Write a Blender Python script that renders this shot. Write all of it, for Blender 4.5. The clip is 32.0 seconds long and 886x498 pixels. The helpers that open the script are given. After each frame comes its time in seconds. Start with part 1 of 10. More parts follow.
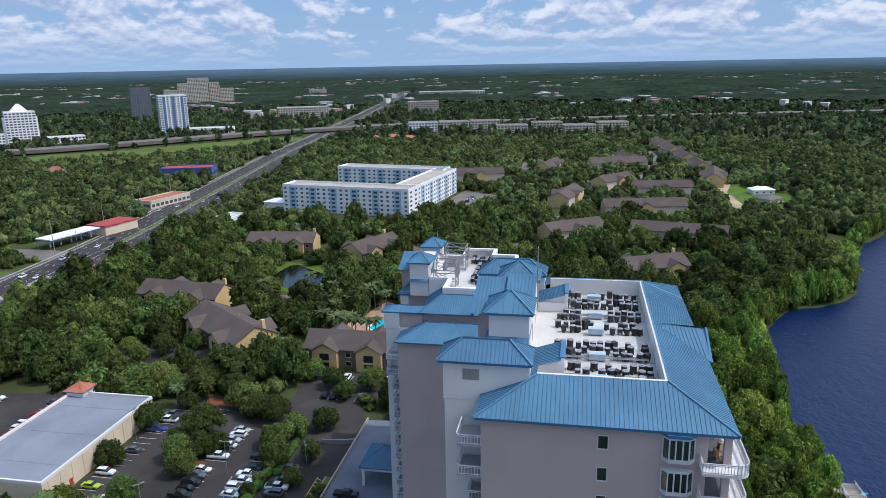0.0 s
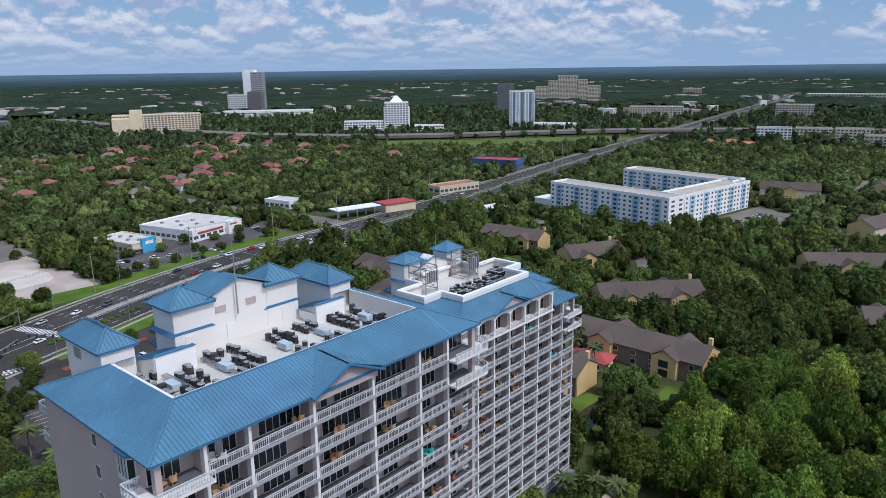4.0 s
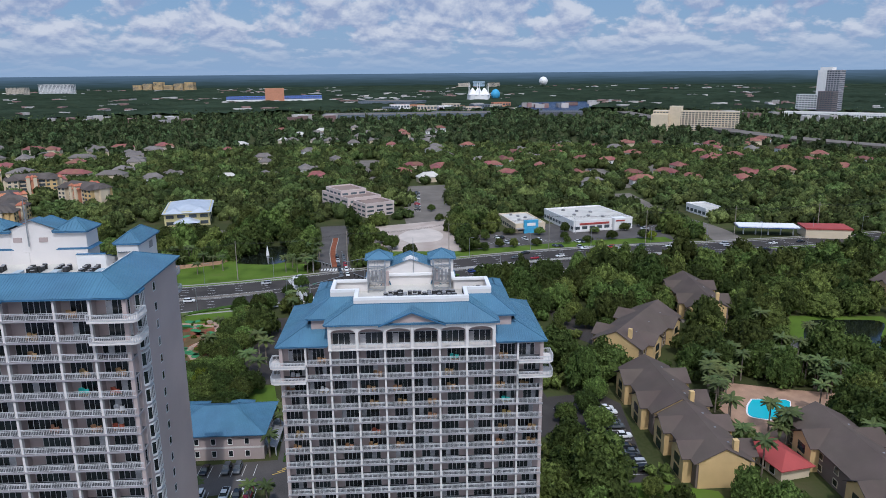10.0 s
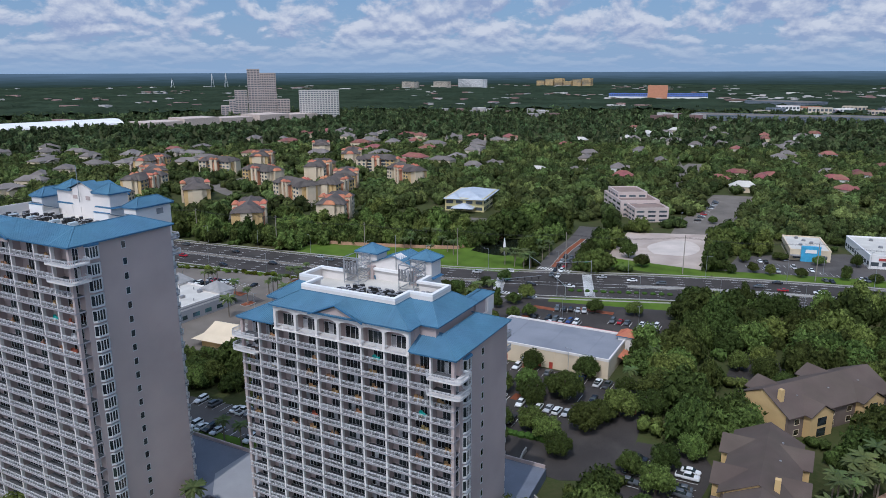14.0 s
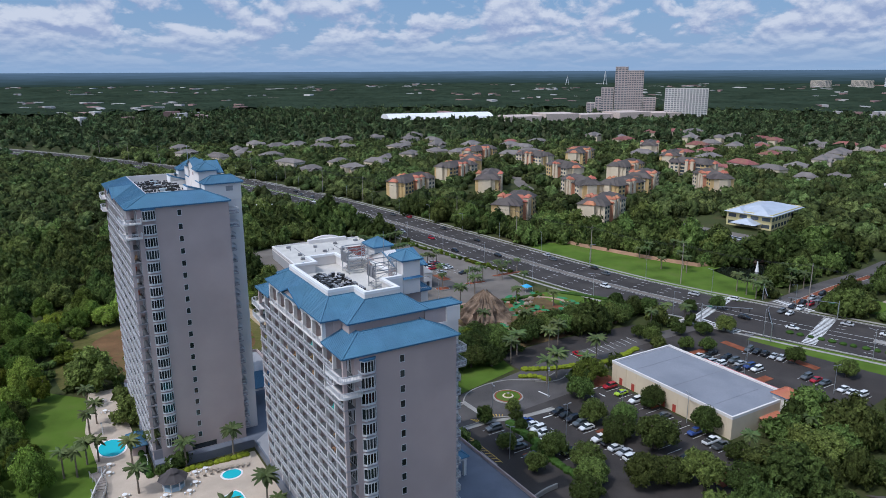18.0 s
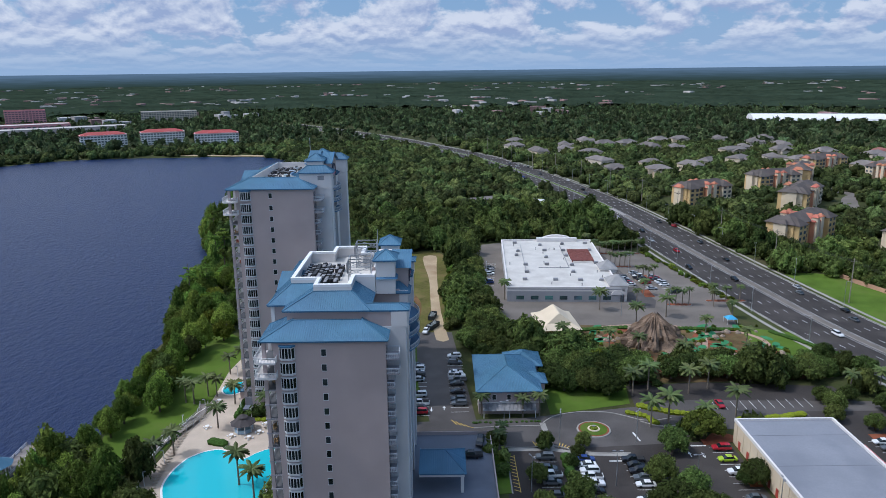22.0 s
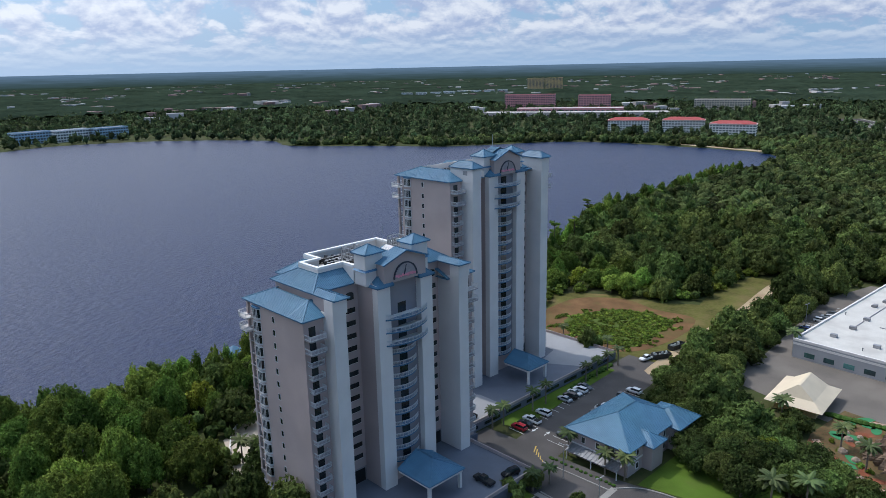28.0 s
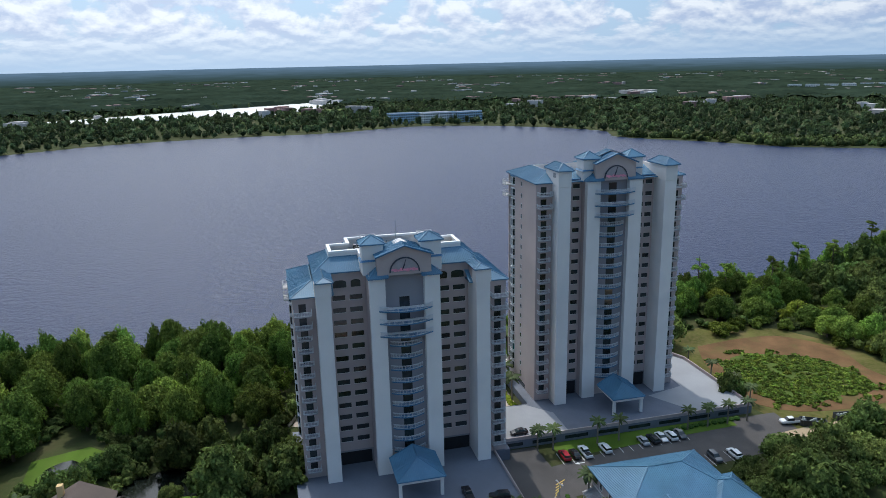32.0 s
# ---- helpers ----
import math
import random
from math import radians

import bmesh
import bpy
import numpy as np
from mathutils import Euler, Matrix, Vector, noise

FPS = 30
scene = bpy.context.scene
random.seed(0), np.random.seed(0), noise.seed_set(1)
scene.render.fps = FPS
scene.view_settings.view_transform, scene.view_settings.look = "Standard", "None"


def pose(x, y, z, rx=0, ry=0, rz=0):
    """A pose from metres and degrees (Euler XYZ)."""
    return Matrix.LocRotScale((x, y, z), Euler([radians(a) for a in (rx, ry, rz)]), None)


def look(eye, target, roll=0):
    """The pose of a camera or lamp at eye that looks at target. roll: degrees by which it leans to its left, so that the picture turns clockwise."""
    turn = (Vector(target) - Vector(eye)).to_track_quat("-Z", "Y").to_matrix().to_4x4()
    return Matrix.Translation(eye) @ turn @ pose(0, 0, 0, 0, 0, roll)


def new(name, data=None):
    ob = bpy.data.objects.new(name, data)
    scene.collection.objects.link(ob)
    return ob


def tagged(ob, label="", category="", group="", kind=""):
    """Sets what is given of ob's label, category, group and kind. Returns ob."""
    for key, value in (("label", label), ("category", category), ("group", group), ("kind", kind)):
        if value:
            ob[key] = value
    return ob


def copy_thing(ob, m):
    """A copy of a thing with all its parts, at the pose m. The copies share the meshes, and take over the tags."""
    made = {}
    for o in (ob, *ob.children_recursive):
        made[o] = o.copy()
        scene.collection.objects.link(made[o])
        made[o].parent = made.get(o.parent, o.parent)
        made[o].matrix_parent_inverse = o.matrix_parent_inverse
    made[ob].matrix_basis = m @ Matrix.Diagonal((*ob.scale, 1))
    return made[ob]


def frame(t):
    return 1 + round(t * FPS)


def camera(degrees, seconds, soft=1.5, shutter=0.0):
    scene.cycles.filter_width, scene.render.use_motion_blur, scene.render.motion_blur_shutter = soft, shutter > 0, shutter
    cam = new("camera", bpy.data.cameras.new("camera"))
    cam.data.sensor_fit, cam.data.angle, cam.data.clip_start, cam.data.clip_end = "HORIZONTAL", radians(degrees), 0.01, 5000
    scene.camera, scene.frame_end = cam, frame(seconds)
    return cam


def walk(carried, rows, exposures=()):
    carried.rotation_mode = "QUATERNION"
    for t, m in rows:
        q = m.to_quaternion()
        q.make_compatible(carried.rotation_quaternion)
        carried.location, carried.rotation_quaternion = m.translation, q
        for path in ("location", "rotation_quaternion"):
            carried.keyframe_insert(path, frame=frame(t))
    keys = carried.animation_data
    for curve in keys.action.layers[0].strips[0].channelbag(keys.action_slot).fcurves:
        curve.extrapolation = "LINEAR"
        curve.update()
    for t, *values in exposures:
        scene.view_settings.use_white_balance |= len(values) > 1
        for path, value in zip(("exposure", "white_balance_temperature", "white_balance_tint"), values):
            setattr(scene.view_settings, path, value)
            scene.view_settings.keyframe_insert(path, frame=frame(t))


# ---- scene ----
cam = camera(63.62, 32.0, soft=0.45)
PATH = [
    (0, 2.606, 4.491, 96.885, 75.475, 1.047, 10.595),
    (0.5, 11.863, 6.863, 96.824, 75.527, 1.056, 14.228),
    (1, 21.426, 10.126, 96.766, 75.569, 1.042, 18.126),
    (1.5, 30.049, 13.727, 96.709, 75.611, 1.008, 21.744),
    (2, 38.999, 18.159, 96.652, 75.654, 0.941, 25.676),
    (2.5, 47.083, 22.946, 96.464, 75.718, 0.883, 29.336),
    (3, 55.227, 28.652, 96.209, 75.742, 0.831, 33.259),
    (3.5, 62.613, 34.537, 96.210, 75.759, 0.797, 36.940),
    (4, 70.173, 41.496, 96.077, 75.796, 0.768, 40.911),
    (4.5, 76.488, 48.149, 95.870, 75.817, 0.761, 44.434),
    (6.5, 99.647, 80.933, 95.632, 75.948, 0.800, 59.679),
    (7, 104.231, 90.634, 95.614, 75.953, 0.802, 63.789),
    (7.5, 107.783, 99.357, 95.610, 75.987, 0.805, 67.438),
    (8, 110.891, 109.319, 95.559, 76.027, 0.728, 71.453),
    (8.5, 113.232, 118.793, 95.534, 76.064, 0.642, 75.222),
    (9, 114.980, 129.050, 95.469, 76.059, 0.581, 79.248),
    (9.5, 116.099, 138.716, 95.355, 76.103, 0.553, 82.991),
    (10, 116.541, 149.052, 95.379, 76.095, 0.496, 87.025),
    (10.5, 116.269, 158.685, 95.206, 76.107, 0.489, 90.800),
    (11, 115.210, 169.003, 95.152, 76.118, 0.479, 94.869),
    (11.5, 113.556, 178.475, 95.145, 76.129, 0.465, 98.645),
    (12, 110.879, 188.624, 95.044, 76.121, 0.424, 102.678),
    (12.5, 107.789, 197.934, 95.045, 76.103, 0.376, 106.411),
    (13, 103.800, 207.761, 95.025, 76.054, 0.273, 110.454),
    (13.5, 99.374, 216.646, 94.923, 76.055, 0.206, 114.203),
    (14, 93.885, 225.898, 94.810, 76.036, 0.187, 118.276),
    (14.5, 88.566, 233.804, 94.625, 76.017, 0.135, 121.900),
    (16.5, 61.622, 263.487, 94.600, 75.980, 0.222, 137.417),
    (17, 53.074, 269.784, 94.602, 75.952, 0.198, 141.554),
    (17.5, 45.277, 274.787, 94.533, 75.965, 0.194, 145.176),
    (18, 36.312, 279.691, 94.464, 75.967, 0.231, 149.196),
    (18.5, 27.591, 283.655, 94.402, 75.969, 0.288, 152.934),
    (19, 18.011, 287.363, 94.285, 75.948, 0.364, 156.921),
    (19.5, 8.862, 290.282, 94.380, 75.905, 0.369, 160.607),
    (20, -1.127, 292.933, 94.366, 75.919, 0.413, 164.584),
    (20.5, -10.648, 294.762, 94.569, 75.909, 0.454, 168.299),
    (21, -20.762, 295.816, 94.593, 75.927, 0.462, 172.248),
    (21.5, -30.203, 296.247, 94.761, 75.891, 0.569, 175.935),
    (22, -40.271, 296.205, 94.811, 75.894, 0.646, 179.862),
    (22.5, -49.767, 295.500, 94.937, 75.866, 0.783, 183.472),
    (23, -59.878, 294.368, 95.135, 75.857, 0.882, 187.417),
    (23.5, -69.221, 292.322, 95.339, 75.827, 0.944, 191.080),
    (24, -79.363, 289.532, 95.483, 75.817, 1.028, 195.094),
    (24.5, -88.199, 286.331, 95.577, 75.795, 1.046, 198.691),
    (25, -98.006, 281.933, 95.563, 75.831, 1.104, 202.829),
    (25.5, -106.607, 277.507, 95.693, 75.814, 1.105, 206.526),
    (27.5, -138.827, 253.992, 95.970, 75.649, 1.129, 221.945),
    (28, -145.973, 246.562, 95.967, 75.614, 1.183, 225.826),
    (28.5, -152.111, 239.129, 95.994, 75.575, 1.203, 229.461),
    (29, -158.167, 230.878, 96.057, 75.531, 1.179, 233.413),
    (29.5, -163.236, 222.642, 96.099, 75.500, 1.170, 237.102),
    (30, -168.147, 213.556, 96.062, 75.471, 1.183, 241.030),
    (30.5, -172.138, 204.887, 96.018, 75.424, 1.185, 244.686),
    (31, -175.681, 195.244, 95.910, 75.397, 1.205, 248.670),
    (31.5, -178.430, 186.015, 95.939, 75.380, 1.230, 252.364),
    (32, -180.596, 176.185, 95.854, 75.381, 1.238, 256.158),
]
walk(cam, [(t, pose(x, y, z, rx, ry, rz)) for t, x, y, z, rx, ry, rz in PATH],
     [(0, 0.17, 6000, 12), (2, 0.08, 6000, 12), (7, -0.12, 6050, 12), (13, -0.17, 6000, 12), (20, -0.08, 5900, 12), (25, 0.04, 6000, 11), (28, 0.10, 6200, 10), (32, 0.18, 6300, 7)])

# ---- world, sun, exposure ----
SUN_EL, SUN_AZ = 57.0, -0.08          # elevation in degrees; y over x of the sun's bearing is -SUN_AZ
sun_dir = Vector((1.0, -SUN_AZ, 0)).normalized() * math.cos(radians(SUN_EL)) + Vector((0, 0, math.sin(radians(SUN_EL))))
sun = new("sun", bpy.data.lights.new("sun", "SUN"))
sun.data.energy, sun.data.angle, sun.data.color = 2.05, radians(0.6), (1.0, 0.97, 0.93)
sun.matrix_world = look(sun_dir * 900, (0, 0, 0))
scene.view_settings.exposure = 0.0

world = bpy.data.worlds.new("sky")
scene.world = world
world.use_nodes = True
wt = world.node_tree
wt.nodes.clear()


def wnode(kind, **values):
    n = wt.nodes.new(kind)
    for k, v in values.items():
        n.inputs[k].default_value = v
    return n


def wmath(op, a, b=None, clamp=False):
    n = wt.nodes.new("ShaderNodeMath")
    n.operation, n.use_clamp = op, clamp
    for i, v in enumerate((a, b)):
        if v is None:
            continue
        if isinstance(v, (int, float)):
            n.inputs[i].default_value = v
        else:
            wt.links.new(v, n.inputs[i])
    return n.outputs[0]


def wramp(fac, stops):
    n = wt.nodes.new("ShaderNodeValToRGB")
    el = n.color_ramp.elements
    while len(el) < len(stops):
        el.new(0.5)
    for e, (p, c) in zip(el, stops):
        e.position, e.color = p, (*c, 1)
    wt.links.new(fac, n.inputs[0])
    return n.outputs[0]


def wmix(fac, a, b):
    n = wt.nodes.new("ShaderNodeMix")
    n.data_type = "RGBA"
    for i, v in ((0, fac), (6, a), (7, b)):
        if isinstance(v, (tuple, float)):
            n.inputs[i].default_value = v
        else:
            wt.links.new(v, n.inputs[i])
    return n.outputs[2]


sky = wt.nodes.new("ShaderNodeTexSky")
sky.sky_type, sky.sun_disc = "NISHITA", False
sky.sun_elevation, sky.sun_rotation = radians(SUN_EL), math.atan2(sun_dir.x, sun_dir.y)
sky.air_density, sky.dust_density, sky.ozone_density = 1.0, 0.6, 1.5
co = wt.nodes.new("ShaderNodeTexCoord").outputs["Generated"]
sep = wt.nodes.new("ShaderNodeSeparateXYZ")
wt.links.new(co, sep.inputs[0])
# broken cumulus: rows of puffs that shrink towards the horizon, with lit tops and grey undersides
up = wmath("MAXIMUM", sep.outputs[2], 0.0)
flat = wmath("SQRT", wmath("ADD", wmath("MULTIPLY", sep.outputs[0], sep.outputs[0]), wmath("ADD", wmath("MULTIPLY", sep.outputs[1], sep.outputs[1]), 0.001)))
rise = wmath("LOGARITHM", wmath("ADD", up, 0.024), 2.718)
comb = wt.nodes.new("ShaderNodeCombineXYZ")
wt.links.new(wmath("MULTIPLY", wmath("DIVIDE", sep.outputs[0], flat), 21.0), comb.inputs[0])
wt.links.new(wmath("MULTIPLY", wmath("DIVIDE", sep.outputs[1], flat), 21.0), comb.inputs[1])
wt.links.new(wmath("MULTIPLY", rise, 3.4), comb.inputs[2])


def cloud(scale, detail, rough, shift, distortion=0.3):
    n = wnode("ShaderNodeTexNoise", Scale=scale, Detail=detail, Roughness=rough, Distortion=distortion)
    v = wt.nodes.new("ShaderNodeVectorMath")
    v.operation = "ADD"
    v.inputs[1].default_value = shift
    wt.links.new(comb.outputs[0], v.inputs[0])
    wt.links.new(v.outputs[0], n.inputs["Vector"])
    return n.outputs["Fac"]


body = cloud(0.80, 10.0, 0.56, (3.1, 7.7, 0.0), 0.15)
above = cloud(0.80, 10.0, 0.56, (3.1, 7.7, 0.34), 0.15)
wide = cloud(0.11, 2.0, 0.5, (11.0, 2.0, 0.0))
cover = wmath("ADD", body, wmath("MULTIPLY", wmath("SUBTRACT", wide, 0.5), 0.40))
# more cover to the east and the west
cover = wmath("ADD", cover, wmath("ADD", wmath("MULTIPLY", wmath("ABSOLUTE", sep.outputs[0]), 0.05), wmath("MULTIPLY", up, wmath("SUBTRACT", wmath("MULTIPLY", sep.outputs[0], 0.5), 0.20))))
mask = wramp(cover, [(0.425, (0, 0, 0)), (0.465, (0.45, 0.45, 0.45)), (0.50, (0.88, 0.88, 0.88)), (0.56, (1, 1, 1))])
shade = wmath("ADD", wmath("MULTIPLY", wmath("SUBTRACT", body, above), 5.2), 0.46, clamp=True)
white = wmix(shade, (3.9, 4.8, 6.9, 1), (8.0, 8.4, 9.2, 1))
near = wramp(sep.outputs[2], [(0.0, (0.05, 0.05, 0.05)), (0.018, (0.30, 0.30, 0.30)), (0.05, (0.95, 0.95, 0.95))])
m2 = wmath("MULTIPLY", mask, near)
tint = wmix((0.65), sky.outputs[0], (2.3, 4.4, 7.6, 1))
pale = wramp(sep.outputs[2], [(0.0, (1, 1, 1)), (0.03, (0.70, 0.70, 0.70)), (0.07, (0.22, 0.22, 0.22)), (0.12, (0.0, 0.0, 0.0))])
base = wmix(wmath("MULTIPLY", pale, 0.96), tint, (3.6, 5.2, 7.4, 1))
# the bright air round the sun
dotn = wt.nodes.new("ShaderNodeVectorMath")
dotn.operation = "DOT_PRODUCT"
dotn.inputs[1].default_value = sun_dir
wt.links.new(co, dotn.inputs[0])
glow = wmath("MULTIPLY", wmath("POWER", wmath("MAXIMUM", dotn.outputs["Value"], 0.0), 4.0), 17.0)
halo = wt.nodes.new("ShaderNodeMix")
halo.data_type, halo.blend_type = "RGBA", "ADD"
halo.inputs[0].default_value = 1.0
hc = wt.nodes.new("ShaderNodeCombineXYZ")
for i in range(3):
    wt.links.new(glow, hc.inputs[i])
bg = wnode("ShaderNodeBackground", Strength=0.085)
wt.links.new(wmix(m2, base, white), halo.inputs[6])
wt.links.new(hc.outputs[0], halo.inputs[7])
wt.links.new(halo.outputs[2], bg.inputs[0])
wt.links.new(bg.outputs[0], wt.nodes.new("ShaderNodeOutputWorld").inputs[0])

# ---- materials ----
MATS = {}


def mat(name, color, rough=0.8, metal=0.0, vary=0.18, scale=0.5, fine=8.0, bump=0.15, dirt=None, per=0.0, spec=0.5, grain=0.0, island=False):
    """A painted, stone or plant surface: broad stains, fine grain and relief. per: change from piece to piece."""
    if name in MATS:
        return MATS[name]
    m = bpy.data.materials.new(name)
    m.use_nodes = True
    nt = m.node_tree
    p = nt.nodes["Principled BSDF"]
    p.inputs["Roughness"].default_value, p.inputs["Metallic"].default_value = rough, metal
    p.inputs["Specular IOR Level"].default_value = spec
    geo = nt.nodes.new("ShaderNodeNewGeometry")

    def noise_at(s, detail=4.0):
        n = nt.nodes.new("ShaderNodeTexNoise")
        n.inputs["Scale"].default_value, n.inputs["Detail"].default_value = s, detail
        nt.links.new(geo.outputs["Position"], n.inputs["Vector"])
        return n.outputs["Fac"]

    def mix(fac, a, b, amount=None):
        n = nt.nodes.new("ShaderNodeMix")
        n.data_type = "RGBA"
        if isinstance(fac, float):
            n.inputs[0].default_value = fac
        else:
            nt.links.new(fac, n.inputs[0])
        for i, v in ((6, a), (7, b)):
            if isinstance(v, tuple):
                n.inputs[i].default_value = (*v[:3], 1)
            else:
                nt.links.new(v, n.inputs[i])
        return n.outputs[2]

    def spread(fac, lo, hi):
        n = nt.nodes.new("ShaderNodeMapRange")
        n.inputs["From Min"].default_value, n.inputs["From Max"].default_value = lo, hi
        nt.links.new(fac, n.inputs["Value"])
        return n.outputs[0]

    dark = tuple(c * (1 - vary) for c in color)
    light = tuple(min(1.0, c * (1 + vary)) for c in color)
    col = mix(spread(noise_at(scale), 0.3, 0.7), dark, light)
    fine_n = noise_at(fine, 6.0)
    col = mix(spread(fine_n, 0.35, 0.75), col, mix(0.5, col, dirt or dark))
    if dirt:
        col = mix(spread(noise_at(scale * 0.37 + 0.05, 5.0), 0.52, 0.75), col, dirt)
    if per:
        hs = nt.nodes.new("ShaderNodeHueSaturation")
        r = geo.outputs["Random Per Island"] if island else nt.nodes.new("ShaderNodeObjectInfo").outputs["Random"]
        nt.links.new(spread(r, 0, 1), hs.inputs["Value"])
        hs.inputs["Value"].default_value = 1
        mr = hs.inputs["Value"].links[0].from_node
        mr.inputs["To Min"].default_value, mr.inputs["To Max"].default_value = 1 - per, 1 + per
        hr = spread(noise_at(0.11, 2.0), 0.3, 0.7)
        hr.node.inputs["To Min"].default_value, hr.node.inputs["To Max"].default_value = 0.5 - per * 0.17, 0.5 + per * 0.06
        nt.links.new(hr, hs.inputs["Hue"])
        nt.links.new(col, hs.inputs["Color"])
        col = hs.outputs[0]
    nt.links.new(col, p.inputs["Base Color"])
    if bump:
        b = nt.nodes.new("ShaderNodeBump")
        b.inputs["Strength"].default_value, b.inputs["Distance"].default_value = bump, grain or 0.05
        nt.links.new(fine_n, b.inputs["Height"])
        nt.links.new(b.outputs[0], p.inputs["Normal"])
    MATS[name] = m
    return m


ROOF = mat("blue_standing_seam", (0.080, 0.185, 0.285), 0.50, 0.0, 0.14, 0.25, 3.0, 0.03, dirt=(0.070, 0.155, 0.235), per=0.05, spec=0.30)
ROOFEDGE = mat("blue_trim", (0.05, 0.16, 0.29), 0.5, 0.0, 0.1, 0.4, 5.0, 0.03)
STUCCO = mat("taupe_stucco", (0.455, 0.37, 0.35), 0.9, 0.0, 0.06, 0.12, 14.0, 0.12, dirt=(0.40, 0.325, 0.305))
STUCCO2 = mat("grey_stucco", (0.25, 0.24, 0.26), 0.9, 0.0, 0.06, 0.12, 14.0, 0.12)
PALE = mat("off_white_stucco", (0.72, 0.68, 0.65), 0.88, 0.0, 0.05, 0.15, 12.0, 0.1, dirt=(0.64, 0.61, 0.59))
SLABM = mat("slab_edge", (0.33, 0.315, 0.33), 0.85, 0.0, 0.08, 0.3, 8.0, 0.08)
WHITE = mat("white_paint", (0.80, 0.79, 0.78), 0.6, 0.0, 0.05, 0.3, 10.0, 0.06)
RAILM = mat("white_rail", (0.57, 0.575, 0.59), 0.5, 0.0, 0.05, 0.6, 10.0, 0.03)
MEMBRANE = mat("white_roof_membrane", (0.56, 0.535, 0.49), 0.85, 0.0, 0.10, 0.2, 4.0, 0.08, dirt=(0.44, 0.41, 0.375))
GLASS = mat("dark_window_glass", (0.022, 0.028, 0.032), 0.10, 0.0, 0.5, 0.4, 2.0, 0.0, per=0.5, spec=0.6)
GLASSB = mat("blue_window_glass", (0.05, 0.10, 0.13), 0.12, 0.0, 0.5, 0.3, 2.0, 0.0, per=0.6, spec=0.7)
CURTAIN = mat("drawn_curtain", (0.42, 0.42, 0.43), 0.9, 0.0, 0.2, 1.5, 9.0, 0.1, per=0.3)
STEEL = mat("galvanised_steel", (0.42, 0.44, 0.46), 0.45, 0.7, 0.15, 1.0, 9.0, 0.05)
BLACKM = mat("black_condenser", (0.03, 0.03, 0.033), 0.6, 0.0, 0.3, 2.0, 12.0, 0.1, per=0.5)
GREYM = mat("grey_metal", (0.28, 0.28, 0.29), 0.55, 0.3, 0.2, 1.0, 9.0, 0.05, per=0.2)
ASPHALT = mat("asphalt", (0.080, 0.072, 0.068), 0.9, 0.0, 0.3, 0.07, 5.0, 0.15, dirt=(0.135, 0.122, 0.114), spec=0.25)
ASPHALTD = mat("dark_asphalt", (0.042, 0.036, 0.033), 0.88, 0.0, 0.35, 0.06, 5.0, 0.15, dirt=(0.076, 0.066, 0.060), spec=0.25)
ASPHALTL = mat("worn_asphalt", (0.150, 0.130, 0.112), 0.92, 0.0, 0.25, 0.07, 5.0, 0.15, dirt=(0.20, 0.175, 0.15), spec=0.25)
CONCRETE = mat("concrete", (0.34, 0.32, 0.29), 0.9, 0.0, 0.15, 0.2, 7.0, 0.12, dirt=(0.25, 0.235, 0.215), spec=0.25)
DECK = mat("painted_deck", (0.15, 0.165, 0.20), 0.8, 0.0, 0.12, 0.15, 6.0, 0.08, dirt=(0.10, 0.11, 0.14))
DECKL = mat("pale_concrete_deck", (0.31, 0.31, 0.32), 0.85, 0.0, 0.10, 0.12, 6.0, 0.08, dirt=(0.27, 0.27, 0.28))
LINE = mat("road_paint", (0.72, 0.72, 0.70), 0.7, 0.0, 0.2, 0.8, 9.0, 0.03, dirt=(0.4, 0.4, 0.4))
YELLOWL = mat("yellow_road_paint", (0.62, 0.42, 0.08), 0.7, 0.0, 0.2, 0.8, 9.0, 0.03)
LAWN = mat("mown_lawn", (0.085, 0.150, 0.018), 0.95, 0.0, 0.35, 0.08, 3.0, 0.4, dirt=(0.10, 0.125, 0.03), grain=0.1, spec=0.1)
MULCH = mat("red_mulch", (0.24, 0.082, 0.045), 0.95, 0.0, 0.3, 0.4, 6.0, 0.4, spec=0.1)
SAND = mat("dry_sand", (0.44, 0.34, 0.22), 0.95, 0.0, 0.2, 0.06, 3.0, 0.3, dirt=(0.28, 0.19, 0.11), spec=0.1)
PAVER = mat("pool_pavers", (0.52, 0.43, 0.34), 0.85, 0.0, 0.12, 0.2, 5.0, 0.1, dirt=(0.42, 0.34, 0.27))
TILE = mat("terracotta_tiles", (0.45, 0.175, 0.09), 0.8, 0.0, 0.2, 0.3, 3.0, 0.3, per=0.15)
SHINGLE = mat("brown_shingles", (0.110, 0.086, 0.073), 0.92, 0.0, 0.15, 0.15, 5.0, 0.3, dirt=(0.095, 0.077, 0.067), per=0.1, spec=0.1)
OCHRE = mat("ochre_stucco", (0.62, 0.43, 0.20), 0.9, 0.0, 0.1, 0.2, 10.0, 0.1)
CREAM = mat("cream_stucco", (0.66, 0.55, 0.40), 0.9, 0.0, 0.08, 0.2, 10.0, 0.1)
BROWNW = mat("brown_siding", (0.17, 0.13, 0.11), 0.9, 0.0, 0.12, 0.3, 6.0, 0.15)
PALEBLUE = mat("pale_blue_stucco", (0.36, 0.50, 0.62), 0.85, 0.0, 0.08, 0.2, 8.0, 0.1)
TAN = mat("tan_stucco", (0.55, 0.47, 0.36), 0.9, 0.0, 0.1, 0.1, 8.0, 0.1)
